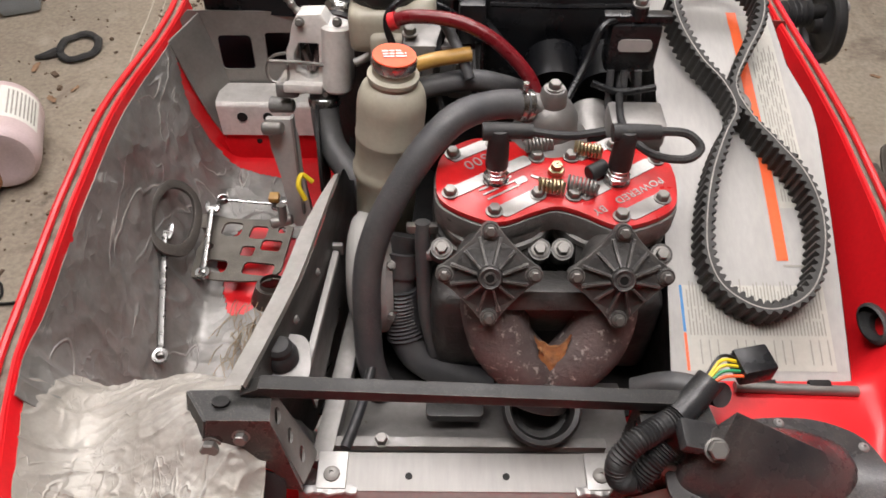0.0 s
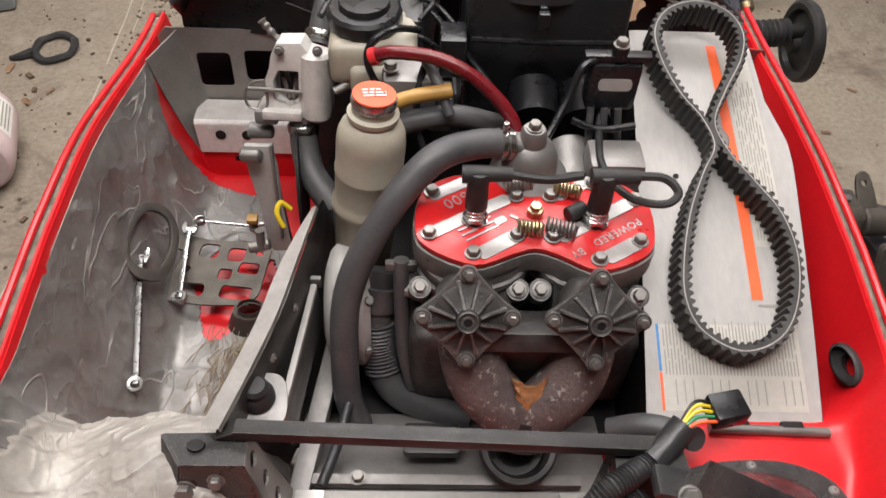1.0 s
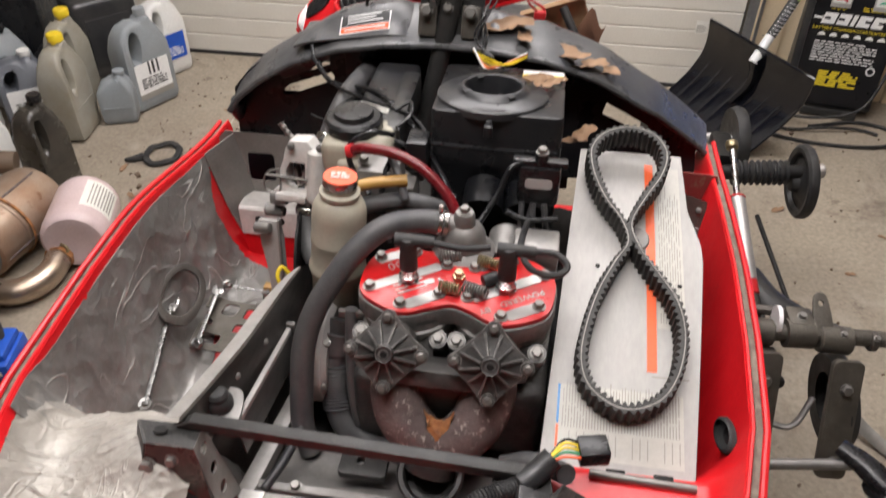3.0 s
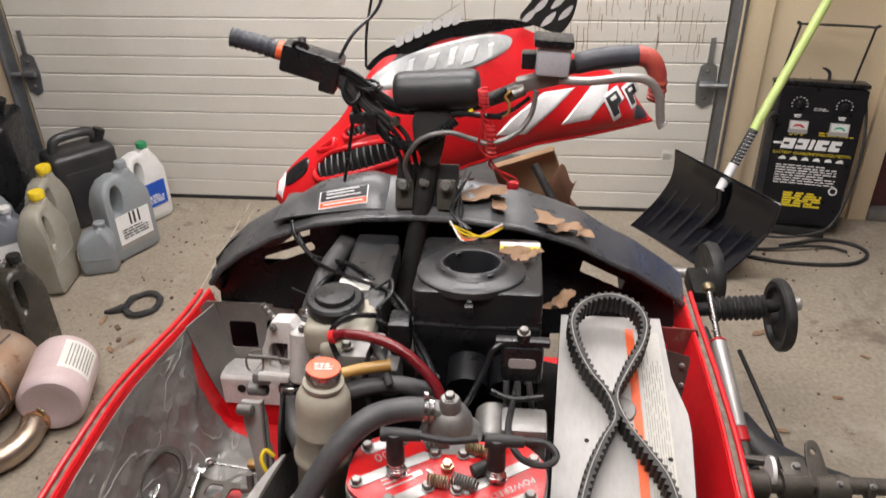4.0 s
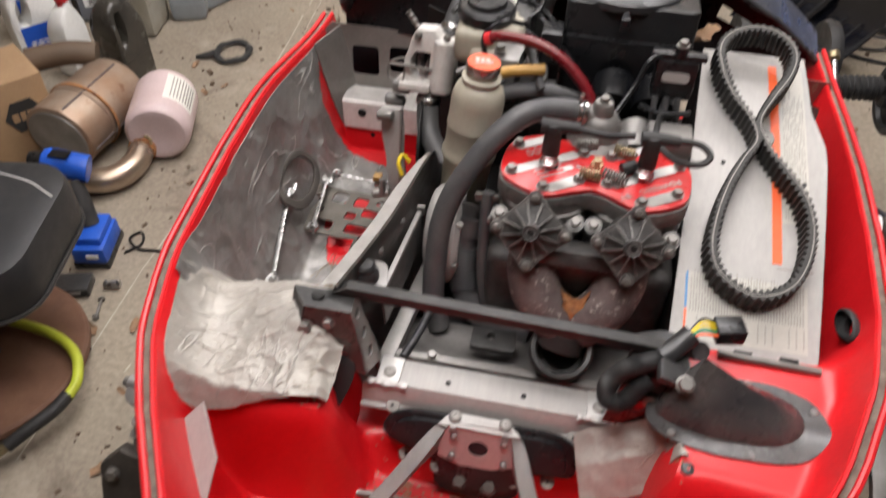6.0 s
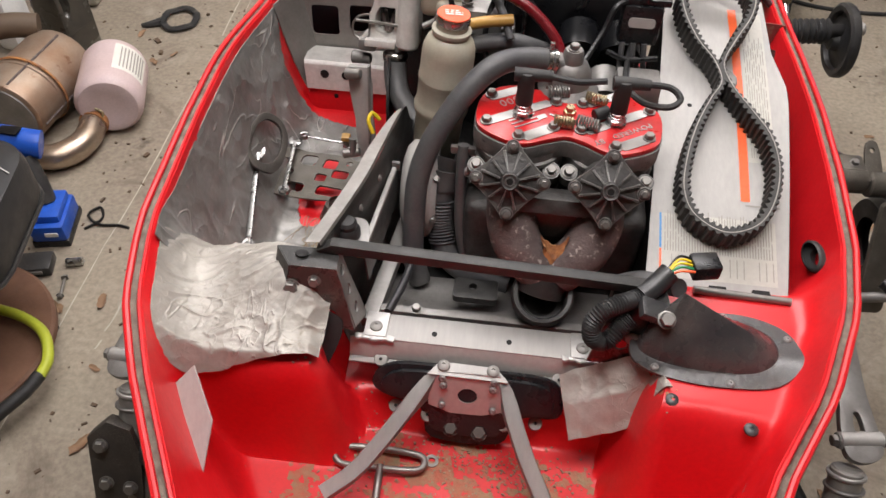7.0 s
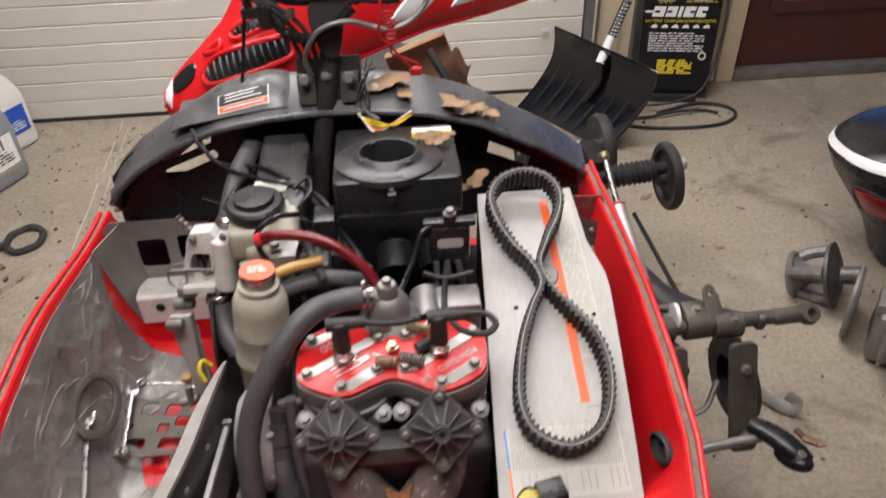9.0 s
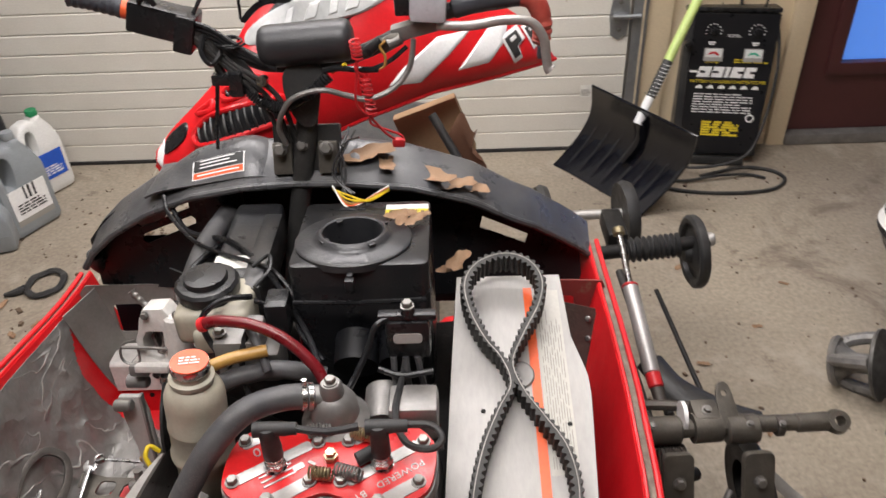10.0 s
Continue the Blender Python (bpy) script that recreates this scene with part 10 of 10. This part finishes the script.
lc = thing("cord", (-0.78, 1.25, 0), "tangled thin brown cord beside the drill", "cord")
part("strand", tube(B(), [(-0.8, 1.2, 0.005), (-0.77, 1.24, 0.006), (-0.79, 1.28, 0.006), (-0.81, 1.25, 0.007), (-0.77, 1.22, 0.007), (-0.72, 1.225, 0.005), (-0.69, 1.22, 0.005)], 0.0035, 6), DARK, lc)
gk = thing("gasket_ring", (-0.9, 2.19, 0), "black rubber ring with a tail lying on the concrete", "rubber ring")
part("ring", tube(B(), [(-0.9 + 0.056 * math.cos(TAU * i / 14), 2.2 + 0.066 * math.sin(TAU * i / 14), 0.012 + 0.003 * math.sin(i * 2.3)) for i in range(14)], 0.0125, 8, closed=True, flat=0.6), RUBBER, gk)
part("tail", tube(B(), [(-0.955, 2.17, 0.012), (-0.99, 2.15, 0.01), (-1.015, 2.145, 0.008)], lambda u: 0.016 - 0.01 * u, 8), RUBBER, gk)
# paint lines scored across the concrete
ln = B()
for a, b, w in (((-0.73, 0.6), (-0.722, 1.9), 0.004), ((-0.72, 1.9), (-0.77, 3.0), 0.006), ((-0.62, 0.85), (-0.6, 1.2), 0.005), ((-0.7, 2.3), (-0.735, 2.95), 0.004)):
    n = 14
    prev = None
    for i in range(n + 1):
        x = a[0] + (b[0] - a[0]) * i / n + 0.006 * noise.noise(V(i * 0.7, a[1], 0))
        y = a[1] + (b[1] - a[1]) * i / n
        ww = w * (0.6 + 0.8 * abs(noise.noise(V(i * 1.3, 5, a[1]))))
        row = [ln.verts.new((x - ww / 2, y, 0.0007)), ln.verts.new((x + ww / 2, y, 0.0007))]
        if prev and abs(noise.noise(V(i * 0.9, 2, a[1]))) > 0.05:
            ln.faces.new((prev[0], prev[1], row[1], row[0]))
        prev = row
solo("trim", ln, mat("pale_scored_line", (0.5, 0.46, 0.38), 0.8, second=(0.38, 0.34, 0.27), scale=30, amount=0.8), "pale scored lines on the concrete", "floor marking", "structure")

# other machine's tail, spare clutch and casting on the right
tl = thing("snowmobile_tail", (1.945, 1.78, 0.0), "black snowmobile tail with a white stripe and red lamp", "snowmobile")


def tail_pt(u, v):
    """A rounded tail, widest near its top and tucked in towards the floor."""
    a = TAU * u
    r = (abs(math.cos(a)) ** 2.6 + abs(math.sin(a)) ** 2.6) ** (-1 / 2.6)
    k = lerp_table([(0, 0.44), (0.25, 0.58), (0.45, 0.76), (0.62, 0.92), (0.75, 1.0), (0.84, 0.96), (0.92, 0.78), (1, 0.4)], v)
    return V(1.945 + 0.385 * r * k * math.cos(a), 1.78 + 0.22 * r * k * math.sin(a), 0.04 + 0.46 * v)


tb = sheet(B(), tail_pt, 64, 28)
bmesh.ops.remove_doubles(tb, verts=tb.verts, dist=0.001)
bmesh.ops.holes_fill(tb, edges=[e for e in tb.edges if e.is_boundary])
part("tail_shell", tb, BLACK, tl, "glossy black plastic tail")
part("white_stripe", sheet(B(), lambda u, v: tail_pt(0.4 + 0.34 * u, 0.76 + 0.05 * v + 0.09 * u) + V(-0.004, -0.003, 0.003), 28, 3, 0.002), LABEL_WHITE, tl, "white stripe")
part("tail_lamp", sheet(B(), lambda u, v: tail_pt(0.55 + 0.14 * u, 0.46 + 0.2 * v) + V(-0.005, -0.006, 0.001), 12, 6, 0.004), TAIL_RED, tl, "red tail lamp lens")
part("lamp_trim", tube(B(), [tail_pt(0.55 + 0.14 * a, 0.46 + 0.2 * b) + V(-0.005, -0.006, 0.001) for a, b in ((0, 0), (0.5, 0), (1, 0), (1, 1), (0.5, 1), (0, 1))], 0.005, 6, closed=True), BLACK_DUSTY, tl)
cm = Matrix.Translation((1.55, 1.63, 0.1)) @ frame_of((0.72, -0.55, 0.35)) @ Matrix.Scale(0.86, 4)
cl = thing("spare_clutch", (1.5, 1.62, 0), "spare aluminium drive clutch lying on the concrete", "clutch")
part("sheave", lathe(B(), [(0, 0.0), (0.105, 0.0), (0.11, 0.004), (0.11, 0.012), (0.06, 0.03), (0.03, 0.035), (0.03, 0.09), (0, 0.09)], cm, 40), CAST_DARK, cl, "dark grey sheave")
part("spider", lathe(B(), [(0.02, -0.12), (0.06, -0.118), (0.068, -0.11), (0.05, -0.09), (0.03, -0.06), (0.03, 0.0)], cm, 24), CAST, cl)
for k in range(3):
    a = TAU * k / 3 + 0.4
    q = B()
    tube(q, [cm @ V(0.062 * math.cos(a), 0.062 * math.sin(a), -0.112), cm @ V(0.085 * math.cos(a), 0.085 * math.sin(a), -0.07), cm @ V(0.098 * math.cos(a), 0.098 * math.sin(a), 0.0)], 0.017, 8, 4)
    part("tower", q, CAST, cl, "worn cast tower")
part("rim_ring", lathe(B(), [(0.058, -0.125), (0.075, -0.122), (0.08, -0.112), (0.072, -0.102), (0.058, -0.104)], cm, 36), ALU_DULL, cl)
cs = thing("engine_casting", (1.68, 1.4, 0), "spare grey engine casting with a ribbed disc on the concrete", "engine part")
c2 = Matrix.Translation((1.6, 1.5, 0.1)) @ frame_of((0.78, -0.6, 0.05))
part("disc", lathe(B(), [(0.02, 0), (0.1, 0.0), (0.105, 0.008), (0.1, 0.016), (0.03, 0.02), (0.03, 0.0)], c2, 40), ALU_DULL, cs, "bright flanged disc")
part("casting", box(box(B(), (1.72, 1.38, 0.09), (0.2, 0.18, 0.15), 0.02, rot=Matrix.Rotation(radians(-35), 3, "Z")), (1.66, 1.4, 0.17), (0.1, 0.09, 0.03), 0.006, rot=Matrix.Rotation(radians(-35), 3, "Z")), ALU_DULL, cs)
for k in range(4):
    part("fin", box(B(), (1.6 + 0.03 * k, 1.33 - 0.015 * k, 0.12), (0.008, 0.12, 0.1), 0.002, rot=Matrix.Rotation(radians(-35), 3, "Z")), ALU_DULL, cs)
cs.matrix_basis = Matrix.Translation((1.63, 1.42, 0))
# scraps of wire, leaves and grit on the concrete
stq = thing("metal_strap", (1.2, 1.25, 0), "bent thin steel strap lying on the concrete", "strap")
part("strap", tube(B(), [(1.13, 1.33, 0.01), (1.14, 1.34, 0.05), (1.17, 1.33, 0.06), (1.22, 1.29, 0.03), (1.27, 1.24, 0.02), (1.29, 1.24, 0.04), (1.27, 1.26, 0.05)], 0.014, 6, 6, flat=0.15), GREY_STEEL, stq)
rng = random.Random(8)
spots = [(-0.85 + 0.25 * k, 2.0 + 0.1 * ((k * 7) % 5)) for k in range(4)] + [(-0.62, 2.35), (-0.66, 2.5), (-0.6, 2.2), (-0.7, 1.7), (-0.62, 1.55), (-0.76, 0.95), (-0.66, 0.98), (-0.5, 1.1), (-0.6, 0.8), (-0.55, 0.62), (-0.9, 1.95), (-1.0, 2.1), (-0.8, 2.55), (1.25, 1.5), (1.15, 1.75), (1.35, 1.9), (1.3, 1.15), (1.5, 2.1), (1.2, 2.2), (0.95, 0.7), (-0.42, 0.5), (-0.5, 0.45)]
for i, (x, y) in enumerate(spots):
    sc = rng.uniform(0.45, 1.1)
    solo("dry_leaf", LEAVES[i % 5], None, "small dry brown leaf on the concrete floor", "leaf", group="leaves on the floor", m=pose(x, y, 0.002, rng.uniform(-5, 5), rng.uniform(-5, 5), rng.uniform(0, 360)) @ Matrix.Scale(sc, 4))
gr = B()
for i in range(900):
    x = rng.uniform(-1.3, -0.35) if i % 3 else rng.uniform(0.8, 1.9)
    y = rng.uniform(0.3, 3.0)
    if i % 4 == 0:
        x, y = rng.gauss(-0.63, 0.05), rng.gauss(2.35, 0.25)
    r = rng.uniform(0.001, 0.004) * (2.2 if i % 17 == 0 else 1)
    box(gr, (x, y, r * 0.5), (r * rng.uniform(1, 3.5), r * rng.uniform(1, 2), r), rot=Matrix.Rotation(rng.uniform(0, 3), 3, "Z"))
solo("floor_grit", gr, GRIT, "scattered dark grit and leaf crumbs on the concrete", "grit", kind="stuff", smooth=False)
